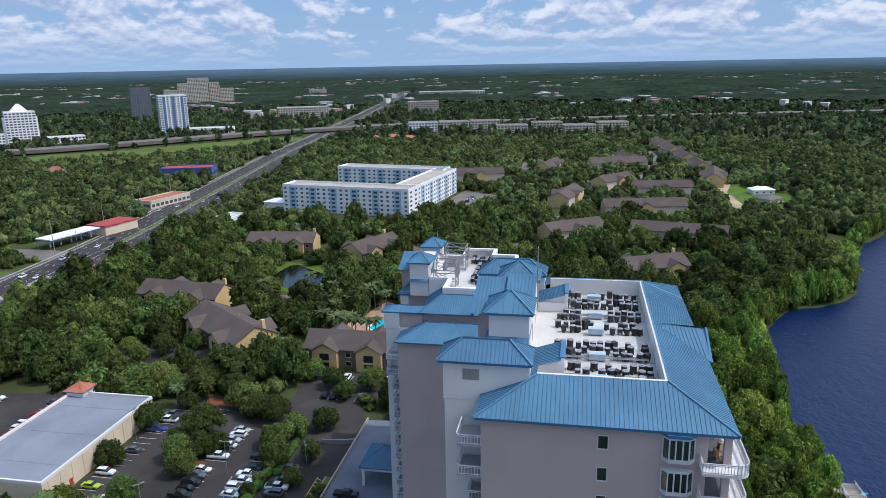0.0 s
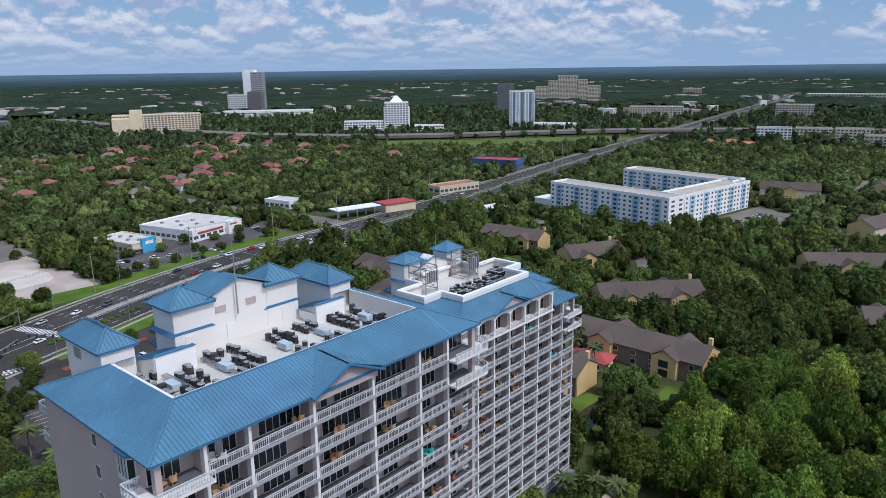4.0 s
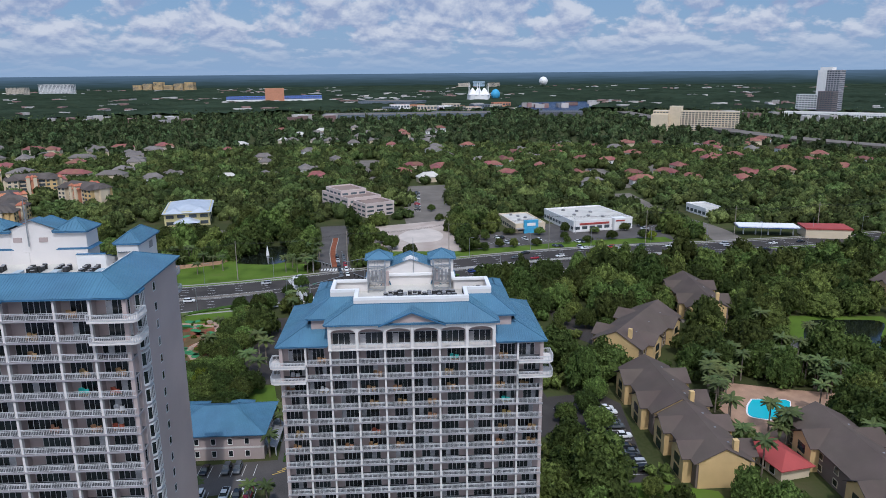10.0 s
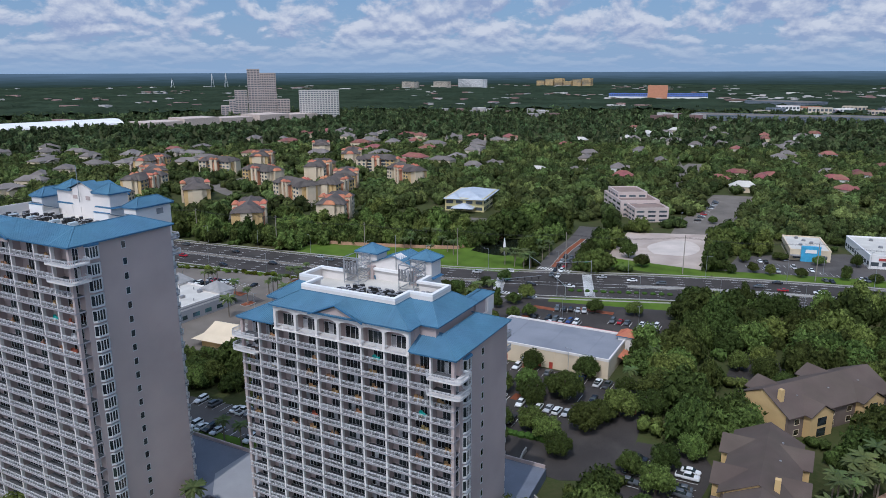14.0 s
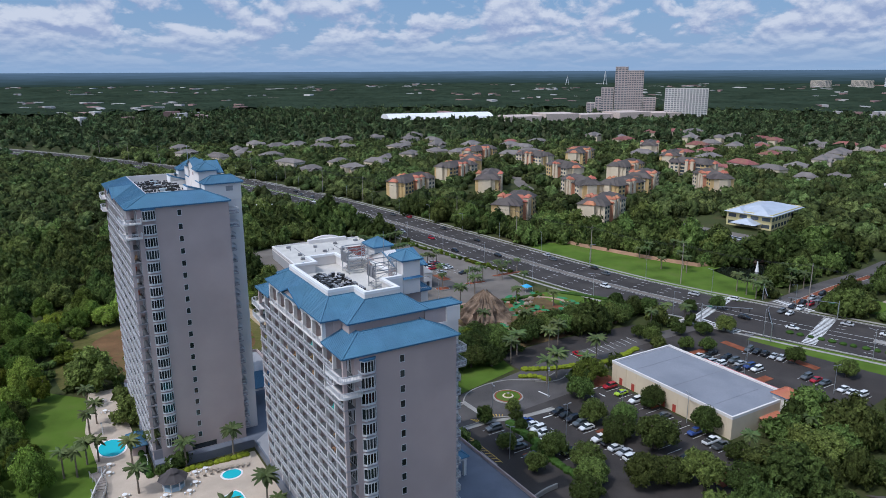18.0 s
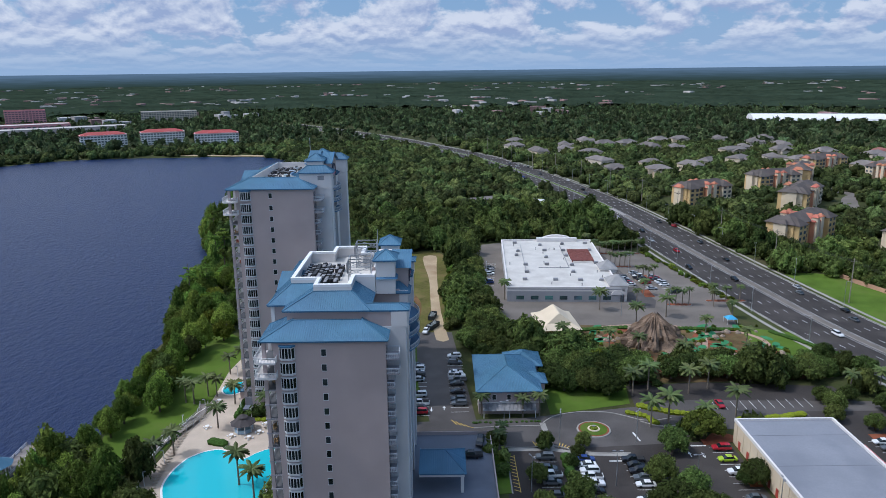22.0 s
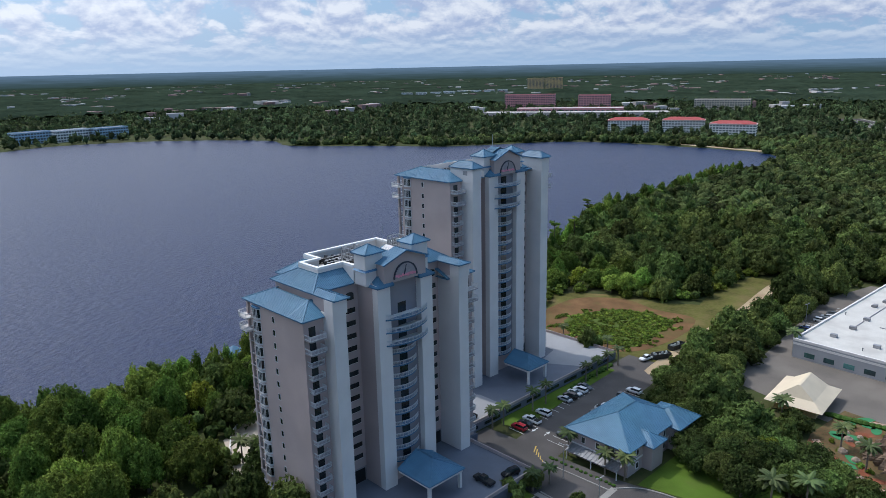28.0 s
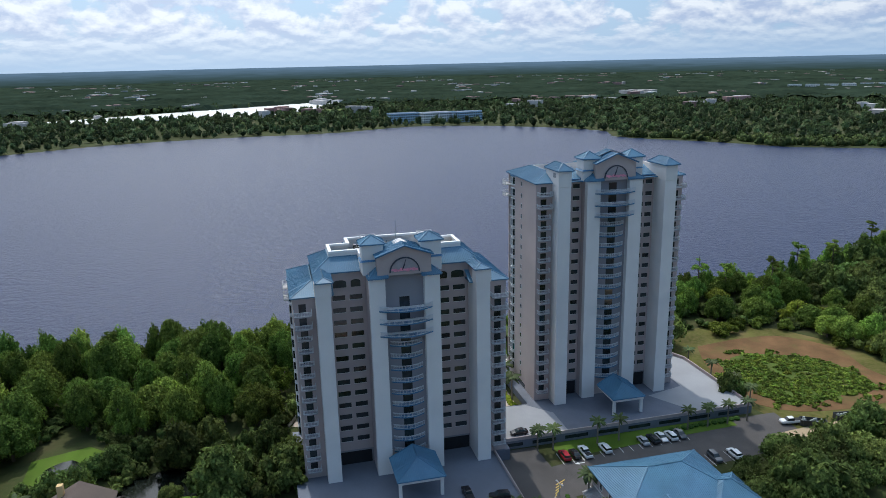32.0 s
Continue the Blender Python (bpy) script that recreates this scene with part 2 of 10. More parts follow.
PINK = mat("rose_stucco", (0.50, 0.27, 0.27), 0.9, 0.0, 0.1, 0.1, 8.0, 0.1)
REDROOF = mat("red_roof", (0.36, 0.06, 0.055), 0.8, 0.0, 0.12, 0.2, 5.0, 0.1)
GREYROOF = mat("grey_flat_roof", (0.23, 0.24, 0.27), 0.8, 0.0, 0.10, 0.10, 3.0, 0.08, dirt=(0.18, 0.19, 0.22))
BARK = mat("bark", (0.11, 0.085, 0.065), 0.95, 0.0, 0.3, 1.0, 6.0, 0.5)


def leaves(name, color, clump, depth):
    """Foliage: sunlit and dark clumps put into the colour by noise, a drift of hue from tree to tree, relief as deep as
    the clumps.
    """
    m = bpy.data.materials.new(name)
    m.use_nodes = True
    nt = m.node_tree
    p = nt.nodes["Principled BSDF"]
    p.inputs["Roughness"].default_value, p.inputs["Specular IOR Level"].default_value = 0.8, 0.10
    geo = nt.nodes.new("ShaderNodeNewGeometry")

    def field(scale, detail, lo, hi, a, b):
        n = nt.nodes.new("ShaderNodeTexNoise")
        n.inputs["Scale"].default_value, n.inputs["Detail"].default_value, n.inputs["Roughness"].default_value = scale, detail, 0.65
        nt.links.new(geo.outputs["Position"], n.inputs["Vector"])
        r = nt.nodes.new("ShaderNodeMapRange")
        for k, v in (("From Min", lo), ("From Max", hi), ("To Min", a), ("To Max", b)):
            r.inputs[k].default_value = v
        nt.links.new(n.outputs["Fac"], r.inputs["Value"])
        return r.outputs[0], n.outputs["Fac"]

    def spread(value, a, b):
        r = nt.nodes.new("ShaderNodeMapRange")
        r.inputs["To Min"].default_value, r.inputs["To Max"].default_value = a, b
        nt.links.new(value, r.inputs["Value"])
        return r.outputs[0]

    def calc(op, a, b=None):
        k = nt.nodes.new("ShaderNodeMath")
        k.operation = op
        for i, v in enumerate((a, b)):
            if isinstance(v, float):
                k.inputs[i].default_value = v
            elif v is not None:
                nt.links.new(v, k.inputs[i])
        return k.outputs[0]

    # clump noise paints bright and shaded leaf masses into the base colour
    fine, raw = field(clump, 4.0, 0.36, 0.64, 0.45, 1.45)
    broad, _ = field(0.02, 2.0, 0.3, 0.7, 0.80, 1.22)
    # every tree has a tone of its own
    at = nt.nodes.new("ShaderNodeAttribute")
    at.attribute_name = "tone"
    tone = calc("FRACT", calc("ADD", at.outputs["Fac"], nt.nodes.new("ShaderNodeObjectInfo").outputs["Random"]))
    hue = spread(calc("FRACT", calc("MULTIPLY", tone, 7.3)), 0.470, 0.516)
    val = calc("MULTIPLY", calc("MULTIPLY", fine, broad), calc("MULTIPLY", spread(calc("POWER", tone, 1.7), 0.58, 1.75), spread(geo.outputs["Random Per Island"], 0.7, 1.35)))
    hs = nt.nodes.new("ShaderNodeHueSaturation")
    hs.inputs["Color"].default_value = (*color, 1)
    nt.links.new(hue, hs.inputs["Hue"])
    nt.links.new(val, hs.inputs["Value"])
    nt.links.new(hs.outputs[0], p.inputs["Base Color"])
    thin = nt.nodes.new("ShaderNodeBsdfTranslucent")
    nt.links.new(hs.outputs[0], thin.inputs["Color"])
    both = nt.nodes.new("ShaderNodeMixShader")
    both.inputs[0].default_value = 0.30
    nt.links.new(p.outputs[0], both.inputs[1])
    nt.links.new(thin.outputs[0], both.inputs[2])
    nt.links.new(both.outputs[0], nt.nodes["Material Output"].inputs["Surface"])
    b = nt.nodes.new("ShaderNodeBump")
    b.inputs["Strength"].default_value, b.inputs["Distance"].default_value = 0.9, depth
    nt.links.new(raw, b.inputs["Height"])
    nt.links.new(b.outputs[0], p.inputs["Normal"])
    return m


LEAF = leaves("oak_leaves", (0.084, 0.119, 0.031), 1.6, 0.3)
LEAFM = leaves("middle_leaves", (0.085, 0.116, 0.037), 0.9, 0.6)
# far copy, darker and bluer: missing self-shade and haze put into the colour
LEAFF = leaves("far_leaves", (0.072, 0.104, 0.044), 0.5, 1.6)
LEAFN = leaves("near_tree_leaves", (0.132, 0.203, 0.036), 2.0, 0.3)
LEAFY = leaves("yellow_green_leaves", (0.125, 0.165, 0.022), 2.0, 0.4)
WEED = leaves("weed_leaves", (0.135, 0.195, 0.030), 0.5, 0.3)
PALMM = mat("palm_fronds", (0.07, 0.105, 0.03), 0.7, 0.0, 0.25, 0.4, 3.0, 0.3, per=0.3, spec=0.3)
# canopy tone leans blue, with distance haze mixed into its colour
FARWOOD = mat("hazed_far_woods", (0.026, 0.040, 0.027), 0.9, 0.0, 0.45, 0.006, 0.05, 0.4, dirt=(0.036, 0.050, 0.030), spec=0.0, grain=4.0)
GRASS = mat("rough_grass", (0.048, 0.062, 0.020), 0.95, 0.0, 0.35, 0.02, 0.9, 0.5, dirt=(0.085, 0.075, 0.036), grain=0.2, spec=0.1)
ROCK = mat("painted_rock", (0.235, 0.165, 0.115), 0.95, 0.0, 0.45, 0.35, 2.2, 1.0, dirt=(0.085, 0.066, 0.055), grain=0.3, spec=0.15)

# ---- building tools ----


class Form:
    """Gathers corners and faces of one mesh."""

    def __init__(self):
        self.v, self.f = [], []

    def add(self, verts, faces):
        n = len(self.v)
        self.v += [tuple(p) for p in verts]
        self.f += [tuple(i + n for i in f) for f in faces]
        return self

    def box(self, x0, x1, y0, y1, z0, z1):
        x0, x1 = min(x0, x1), max(x0, x1)
        y0, y1 = min(y0, y1), max(y0, y1)
        return self.add([(x0, y0, z0), (x1, y0, z0), (x1, y1, z0), (x0, y1, z0), (x0, y0, z1), (x1, y0, z1), (x1, y1, z1), (x0, y1, z1)],
                        [(3, 2, 1, 0), (4, 5, 6, 7), (0, 1, 5, 4), (1, 2, 6, 5), (2, 3, 7, 6), (3, 0, 4, 7)])

    def frustum(self, lo, hi, z0, z1, cap=True):
        """lo, hi: x0, x1, y0, y1."""
        a = [(lo[0], lo[2], z0), (lo[1], lo[2], z0), (lo[1], lo[3], z0), (lo[0], lo[3], z0)]
        b = [(hi[0], hi[2], z1), (hi[1], hi[2], z1), (hi[1], hi[3], z1), (hi[0], hi[3], z1)]
        return self.add(a + b, [(3, 2, 1, 0), (4, 5, 6, 7), (0, 1, 5, 4), (1, 2, 6, 5), (2, 3, 7, 6), (3, 0, 4, 7)])

    def prism(self, poly, z0, z1):
        n = len(poly)
        area = sum(poly[i][0] * poly[(i + 1) % n][1] - poly[(i + 1) % n][0] * poly[i][1] for i in range(n))
        if area < 0:
            poly = poly[::-1]
        return self.add([(x, y, z0) for x, y in poly] + [(x, y, z1) for x, y in poly],
                        [tuple(range(n))[::-1], tuple(range(n, 2 * n))] + [(i, (i + 1) % n, n + (i + 1) % n, n + i) for i in range(n)])

    def cyl(self, x, y, z0, z1, r0, r1=None, n=10):
        r1 = r0 if r1 is None else r1
        ring = [(math.cos(2 * math.pi * i / n), math.sin(2 * math.pi * i / n)) for i in range(n)]
        return self.add([(x + r0 * c, y + r0 * s, z0) for c, s in ring] + [(x + r1 * c, y + r1 * s, z1) for c, s in ring],
                        [tuple(range(n))[::-1], tuple(range(n, 2 * n))] + [(i, (i + 1) % n, n + (i + 1) % n, n + i) for i in range(n)])

    def bar(self, a, b, r=0.05):
        """A square bar from a to b."""
        a, b = Vector(a), Vector(b)
        d = (b - a).normalized()
        s = d.cross(Vector((0, 0, 1)))
        s = s.normalized() if s.length > 0.01 else Vector((1, 0, 0))
        t = d.cross(s)
        c = [s * r + t * r, -s * r + t * r, -s * r - t * r, s * r - t * r]
        return self.add([a + k for k in c] + [b + k for k in c], [(3, 2, 1, 0), (4, 5, 6, 7), (0, 1, 5, 4), (1, 2, 6, 5), (2, 3, 7, 6), (3, 0, 4, 7)])

    def mesh(self, name, material, smooth=False):
        me = bpy.data.meshes.new(name)
        me.from_pydata(self.v, [], self.f)
        me.materials.append(material)
        if smooth:
            me.polygons.foreach_set("use_smooth", [True] * len(me.polygons))
        return me


def thing(name, x, y, z, label, category, group="", yaw=0.0, kind=""):
    ob = new(name)
    ob.matrix_world = pose(x, y, z, 0, 0, yaw)
    ob.empty_display_size = 0.2
    return tagged(ob, label, category, group, kind)


def part(name, form, material, parent, label="", smooth=False, at=None):
    """Links a form (or a shared mesh) as one mesh object under a thing or a part."""
    me = form if isinstance(form, bpy.types.Mesh) else form.mesh(name, material, smooth)
    ob = new(name, me)
    ob.parent = parent
    if at is not None:
        ob.matrix_basis = at
    if label:
        ob["label"] = label
    return ob


def solid(name, form, material, label, category="", kind="", group="", smooth=False):
    """A top-level mesh."""
    return tagged(new(name, form.mesh(name, material, smooth)), label, category, group, kind)


def seams(form, poly, gap=0.42, h=0.06, w=0.035):
    """A roof face of one folded sheet, with standing seams that run down its slope. poly: corners of a convex face in order."""
    p = [Vector(c) for c in poly]
    nrm = sum(((p[i] - p[0]).cross(p[i + 1] - p[0]) for i in range(1, len(p) - 1)), Vector()).normalized()
    if nrm.z < 0:
        p, nrm = p[::-1], -nrm
    down = Vector((nrm.x, nrm.y, 0))
    if down.length < 1e-3:
        return form.add(p, [tuple(range(len(p)))])
    along = Vector((-down.y, down.x, 0)).normalized()
    fall = nrm.cross(along).normalized()
    uv = [((q - p[0]).dot(along), (q - p[0]).dot(fall)) for q in p]
    lo, hi = min(u for u, _ in uv), max(u for u, _ in uv)
    folds = [(u, 0.0) for u, _ in uv]
    for k in range(math.floor(lo / gap) + 1, math.ceil(hi / gap)):
        u = k * gap
        if all(abs(u - q) > w * 1.2 for q, _ in uv):
            folds += [(u - w, 0.0), (u - w * 0.5, h), (u + w * 0.5, h), (u + w, 0.0)]
    folds.sort()
    rows_ = []
    for u, up in folds:
        if rows_ and u - rows_[-1][0] < 1e-4:
            continue
        cut = []
        for (u0, v0), (u1, v1) in zip(uv, uv[1:] + uv[:1]):
            if min(u0, u1) - 1e-5 <= u <= max(u0, u1) + 1e-5:
                cut += [v0, v1] if abs(u1 - u0) < 1e-5 else [v0 + (v1 - v0) * (u - u0) / (u1 - u0)]
        rows_.append((u, min(cut), max(cut), up))
    n0 = len(form.v)
    for u, v0, v1, up in rows_:
        lift = up if v1 - v0 > 0.15 else 0.0
        form.v += [tuple(p[0] + along * u + fall * v0 + nrm * lift), tuple(p[0] + along * u + fall * v1 + nrm * lift)]
    for k in range(len(rows_) - 1):
        a = n0 + 2 * k
        if rows_[k][2] - rows_[k][1] < 1e-4:
            form.f.append((a, a + 2, a + 3))
        elif rows_[k + 1][2] - rows_[k + 1][1] < 1e-4:
            form.f.append((a, a + 2, a + 1))
        else:
            form.f.append((a, a + 2, a + 3, a + 1))
    return form


def hip(owner, lo, hi, z0, z1, material=None, sides="swne", edge=True, gap=0.42, thick=0.28, caps="all"):
    """A hipped roof with standing seams: eaves lo, upper edge hi (x0, x1, y0, y1). One part for each slope."""
    material = material or ROOF
    a = [(lo[0], lo[2], z0), (lo[1], lo[2], z0), (lo[1], lo[3], z0), (lo[0], lo[3], z0)]
    b = [(hi[0], hi[2], z1), (hi[1], hi[2], z1), (hi[1], hi[3], z1), (hi[0], hi[3], z1)]
    for i, s in enumerate("seNw".replace("N", "n")):
        if s not in sides:
            continue
        j = (i + 1) % 4
        poly = [a[i], a[j], b[j], b[i]]
        flat = [q for k, q in enumerate(poly) if (Vector(q) - Vector(poly[k - 1])).length > 0.05]
        part("roof_slope", seams(Form(), flat, gap), material, owner)
    for i, s in enumerate("senw"):
        if caps == "lake" and i in (0, 3):
            continue
        if s in sides or "senw"[i - 1] in sides:
            part("ridge_cap", Form().bar(a[i], b[i], 0.11), material, owner)
        if s in sides and (Vector(b[i]) - Vector(b[(i + 1) % 4])).length > 0.1:
            part("ridge_cap", Form().bar(b[i], b[(i + 1) % 4], 0.10), material, owner)
    if edge:
        part("fascia", Form().box(lo[0] + 0.06, lo[1] - 0.06, lo[2] + 0.06, lo[3] - 0.06, z0 - thick, z0 - 0.02), ROOFEDGE, owner)


def arc(cx, cy, r, a0, a1, n):
    return [(cx + r * math.cos(radians(a0 + (a1 - a0) * i / n)), cy + r * math.sin(radians(a0 + (a1 - a0) * i / n))) for i in range(n + 1)]


def inside(px_, py_, poly):
    """Which of many points lie in a polygon."""
    res = np.zeros(len(px_), bool)
    n = len(poly)
    for i in range(n):
        (x0, y0), (x1, y1) = poly[i], poly[(i + 1) % n]
        if y0 == y1:
            continue
        hit = ((y0 > py_) != (y1 > py_)) & (px_ < (x1 - x0) * (py_ - y0) / (y1 - y0) + x0)
        res ^= hit
    return res


def from_line(px_, py_, line):
    """Distance of many points from a broken line."""
    best = np.full(len(px_), 1e9)
    for (x0, y0), (x1, y1) in zip(line, line[1:]):
        dx, dy = x1 - x0, y1 - y0
        t = np.clip(((px_ - x0) * dx + (py_ - y0) * dy) / (dx * dx + dy * dy), 0, 1)
        best = np.minimum(best, np.hypot(px_ - x0 - t * dx, py_ - y0 - t * dy))
    return best


def smooth_line(line, step=8.0):
    """A broken line rounded off into short pieces."""
    pts = [Vector((*p, 0)) for p in line]
    out = []
    for i in range(len(pts) - 1):
        p0, p1, p2, p3 = pts[max(i - 1, 0)], pts[i], pts[i + 1], pts[min(i + 2, len(pts) - 1)]
        n = max(2, int((p2 - p1).length / step))
        for k in range(n):
            t = k / n
            q = 0.5 * ((2 * p1) + (p2 - p0) * t + (2 * p0 - 5 * p1 + 4 * p2 - p3) * t * t + (3 * p1 - p0 - 3 * p2 + p3) * t * t * t)
            out.append((q.x, q.y))
    return out + [line[-1]]


def ribbon(form, line, left, right, z0, z1):
    """A strip along a line, from left to right of it (metres), z0 to z1 thick."""
    n = len(line)
    L, R = [], []
    for i, (x, y) in enumerate(line):
        (xa, ya), (xb, yb) = line[max(i - 1, 0)], line[min(i + 1, n - 1)]
        d = math.hypot(xb - xa, yb - ya)
        nx, ny = -(yb - ya) / d, (xb - xa) / d
        l, r = (left[i] if isinstance(left, list) else left), (right[i] if isinstance(right, list) else right)
        L.append((x + nx * l, y + ny * l))
        R.append((x + nx * r, y + ny * r))
    v = [(x, y, z1) for x, y in L] + [(x, y, z1) for x, y in R] + [(x, y, z0) for x, y in L] + [(x, y, z0) for x, y in R]
    f = []
    for i in range(n - 1):
        f += [(i, i + n, i + n + 1, i + 1), (i + 2 * n, i, i + 1, i + 1 + 2 * n), (i + n, i + 3 * n, i + 3 * n + 1, i + n + 1)]
    return form.add(v, f)


CLEAR = []            # polygons without woods
TALL = []             # lake, kept apart


def clear_rect(x0, x1, y0, y1, pad=2.0):
    CLEAR.append([(x0 - pad, y0 - pad), (x1 + pad, y0 - pad), (x1 + pad, y1 + pad), (x0 - pad, y1 + pad)])


def clear_turned(x, y, w, d, yaw, pad=2.0):
    c, s = math.cos(radians(yaw)), math.sin(radians(yaw))
    CLEAR.append([(x + c * u - s * v, y + s * u + c * v) for u, v in ((-w / 2 - pad, -d / 2 - pad), (w / 2 + pad, -d / 2 - pad), (w / 2 + pad, d / 2 + pad), (-w / 2 - pad, d / 2 + pad))])


def slab(name, poly, z, material, label, category="", kind="structure", z0=-0.3, clear=True):
    if clear:
        CLEAR.append(poly)
    return solid(name, Form().prism(poly, z0, z), material, label, category, kind)


def ribbon_outline(line, half):
    """The outline of a strip along a line."""
    f = ribbon(Form(), line, half, -half, 0.0, 0.1)
    n = len(line)
    return [q[:2] for q in f.v[:n]] + [q[:2] for q in f.v[n:2 * n][::-1]]


def rect(x0, x1, y0, y1):
    return [(x0, y0), (x1, y0), (x1, y1), (x0, y1)]

# ---- the land: one sheet to the horizon, with the basin of the lake ----
LAKE = [(56, 150), (60, 196), (68, 262), (92, 300), (114, 310), (146, 397), (186, 456), (300, 640), (480, 740), (700, 640), (776, 489), (847, 377), (880, 236), (885, 79),
        (935, -50), (880, -178), (752, -275), (660, -260), (560, -330), (480, -380), (396, -505), (246, -532), (152, -516), (122, -430), (114, -224), (104, -127),
        (76, -52), (72, -17), (70, 17), (58, 71), (54, 110)]
LAKE = smooth_line(LAKE + LAKE[:1], 22.0)[:-1]
CENTRE = (-30.0, 140.0)


def lines(fine0, fine1, step, far):
    a = list(np.arange(fine0, fine1 + 0.1, step))
    grow, x = step, a[-1]
    hi = []
    while x < far:
        grow *= 1.25
        x += grow
        hi.append(x)
    grow, x, lo = step, a[0], []
    while x > -far:
        grow *= 1.25
        x -= grow
        lo.append(x)
    return np.array(lo[::-1] + a + hi)


gx, gy = lines(-200, 1000, 10.0, 4900), lines(-600, 760, 10.0, 4900)
GX, GY = np.meshgrid(gx, gy)
fx, fy = GX.ravel(), GY.ravel()
near_edge = from_line(fx, fy, LAKE + LAKE[:1])
in_lake = inside(fx, fy, LAKE)
gz = np.where(in_lake, -np.clip(near_edge / 12.0, 0, 1) * 3.0, 0.0)
nx_, ny_ = len(gx), len(gy)
idx = np.arange(nx_ * ny_).reshape(ny_, nx_)
quads = np.stack([idx[:-1, :-1].ravel(), idx[:-1, 1:].ravel(), idx[1:, 1:].ravel(), idx[1:, :-1].ravel()], 1)
gm = bpy.data.meshes.new("ground")
gm.from_pydata(np.stack([fx, fy, gz], 1).tolist(), [], quads.tolist())
gm.materials.append(GRASS)
tagged(new("ground", gm), "flat land with rough grass, scrub and woods", "ground", kind="structure")

# the water: dark, with small waves
WATER = bpy.data.materials.new("lake_water")
WATER.use_nodes = True
nt = WATER.node_tree
wp = nt.nodes["Principled BSDF"]
wp.inputs["Base Color"].default_value = (0.003, 0.015, 0.062, 1)
wp.inputs["Roughness"].default_value, wp.inputs["IOR"].default_value = 0.30, 1.33
wp.inputs["Specular IOR Level"].default_value = 0.40
geo = nt.nodes.new("ShaderNodeNewGeometry")
mp = nt.nodes.new("ShaderNodeMapping")
mp.inputs["Rotation"].default_value[2] = radians(25)
mp.inputs["Scale"].default_value = (1.0, 0.55, 1.0)
nt.links.new(geo.outputs["Position"], mp.inputs[0])
h = None
for s, a in ((0.40, 0.8), (1.1, 0.45), (3.0, 0.26)):
    n = nt.nodes.new("ShaderNodeTexNoise")
    n.inputs["Scale"].default_value, n.inputs["Detail"].default_value = s, 5.0
    nt.links.new(mp.outputs[0], n.inputs["Vector"])
    k = nt.nodes.new("ShaderNodeMath")
    k.operation = "MULTIPLY"
    k.inputs[1].default_value = a
    nt.links.new(n.outputs["Fac"], k.inputs[0])
    if h is None:
        h = k.outputs[0]
    else:
        s2 = nt.nodes.new("ShaderNodeMath")
        nt.links.new(h, s2.inputs[0])
        nt.links.new(k.outputs[0], s2.inputs[1])
        h = s2.outputs[0]
b = nt.nodes.new("ShaderNodeBump")
b.inputs["Strength"].default_value, b.inputs["Distance"].default_value = 0.9, 0.9
nt.links.new(h, b.inputs["Height"])
nt.links.new(b.outputs[0], wp.inputs["Normal"])
# the sheet of water reaches a little under its banks
wf = Form()
cx_, cy_ = 420.0, 60.0
ring = [(x + (x - cx_) * 0.004, y + (y - cy_) * 0.004, -0.5) for x, y in LAKE]
wf.add(ring, [tuple(range(len(ring)))[::-1]] if sum(a[0] * b_[1] - b_[0] * a[1] for a, b_ in zip(ring, ring[1:] + ring[:1])) < 0 else [tuple(range(len(ring)))])
solid("lake_water", wf, WATER, "dark blue rippled water of a wide lake", "lake", "structure")


def pond(name, poly, label):
    CLEAR.append(poly)
    solid(name, Form().prism(poly, -0.4, 0.10), mat("pond_water", (0.010, 0.013, 0.010), 0.12, 0, 0.2, 0.3, 2.0, 0.02), label, "water", "structure")


# ---- roads ----
MAIN = smooth_line([(240, -1030), (120, -860), (30, -720), (-60, -537), (-98, -442), (-145, -260), (-165, -130), (-177, -20), (-188, 60), (-208, 125), (-228, 180), (-244, 245), (-252, 325), (-264, 413),
                    (-295, 586), (-332, 800), (-372, 1095), (-500, 1914), (-640, 2700)], 12.0)
SIDE = smooth_line([(-200, 117), (-262, 108), (-300, 106), (-335, 101)], 8.0)
NORTHW = smooth_line([(-252, 330), (-300, 335), (-360, 322), (-440, 318)], 8.0)
HIGHWAY = smooth_line([(-1500, 640), (-1000, 640), (-790, 685), (-640, 775), (-527, 905), (-450, 990), (-330, 1085), (-100, 1200), (300, 1330), (900, 1450)], 40.0)
solid("road", ribbon(Form(), MAIN, 18.5, -18.5, -0.3, 0.06), ASPHALTD, "wide dark asphalt road with several lanes each way", "road", "structure")
solid("side_road", ribbon(Form(), SIDE, 8.0, -8.0, -0.3, 0.045), ASPHALT, "grey asphalt side road", "road", "structure")
solid("side_road", ribbon(Form(), NORTHW, 9.0, -9.0, -0.3, 0.045), ASPHALTL, "worn grey asphalt side road", "road", "structure")
solid("highway", ribbon(Form(), HIGHWAY, 16.0, -16.0, 2.0, 6.0), ASPHALTL, "pale highway on a bank across the plain", "road", "structure")
solid("kerb", ribbon(Form(), MAIN, 19.0, 18.5, -0.3, 0.2), CONCRETE, "pale concrete kerb of the road", "kerb", "structure")
solid("kerb", ribbon(Form(), MAIN, -18.5, -19.0, -0.3, 0.2), CONCRETE, "pale concrete kerb of the road", "kerb", "structure")
solid("pavement", ribbon(Form(), MAIN, 22.6, 21.1, -0.3, 0.10), CONCRETE, "pale concrete footpath beside the road", "pavement", "structure")
solid("pavement", ribbon(Form(), MAIN, -21.5, -23.0, -0.3, 0.10), CONCRETE, "pale concrete footpath beside the road", "pavement", "structure")


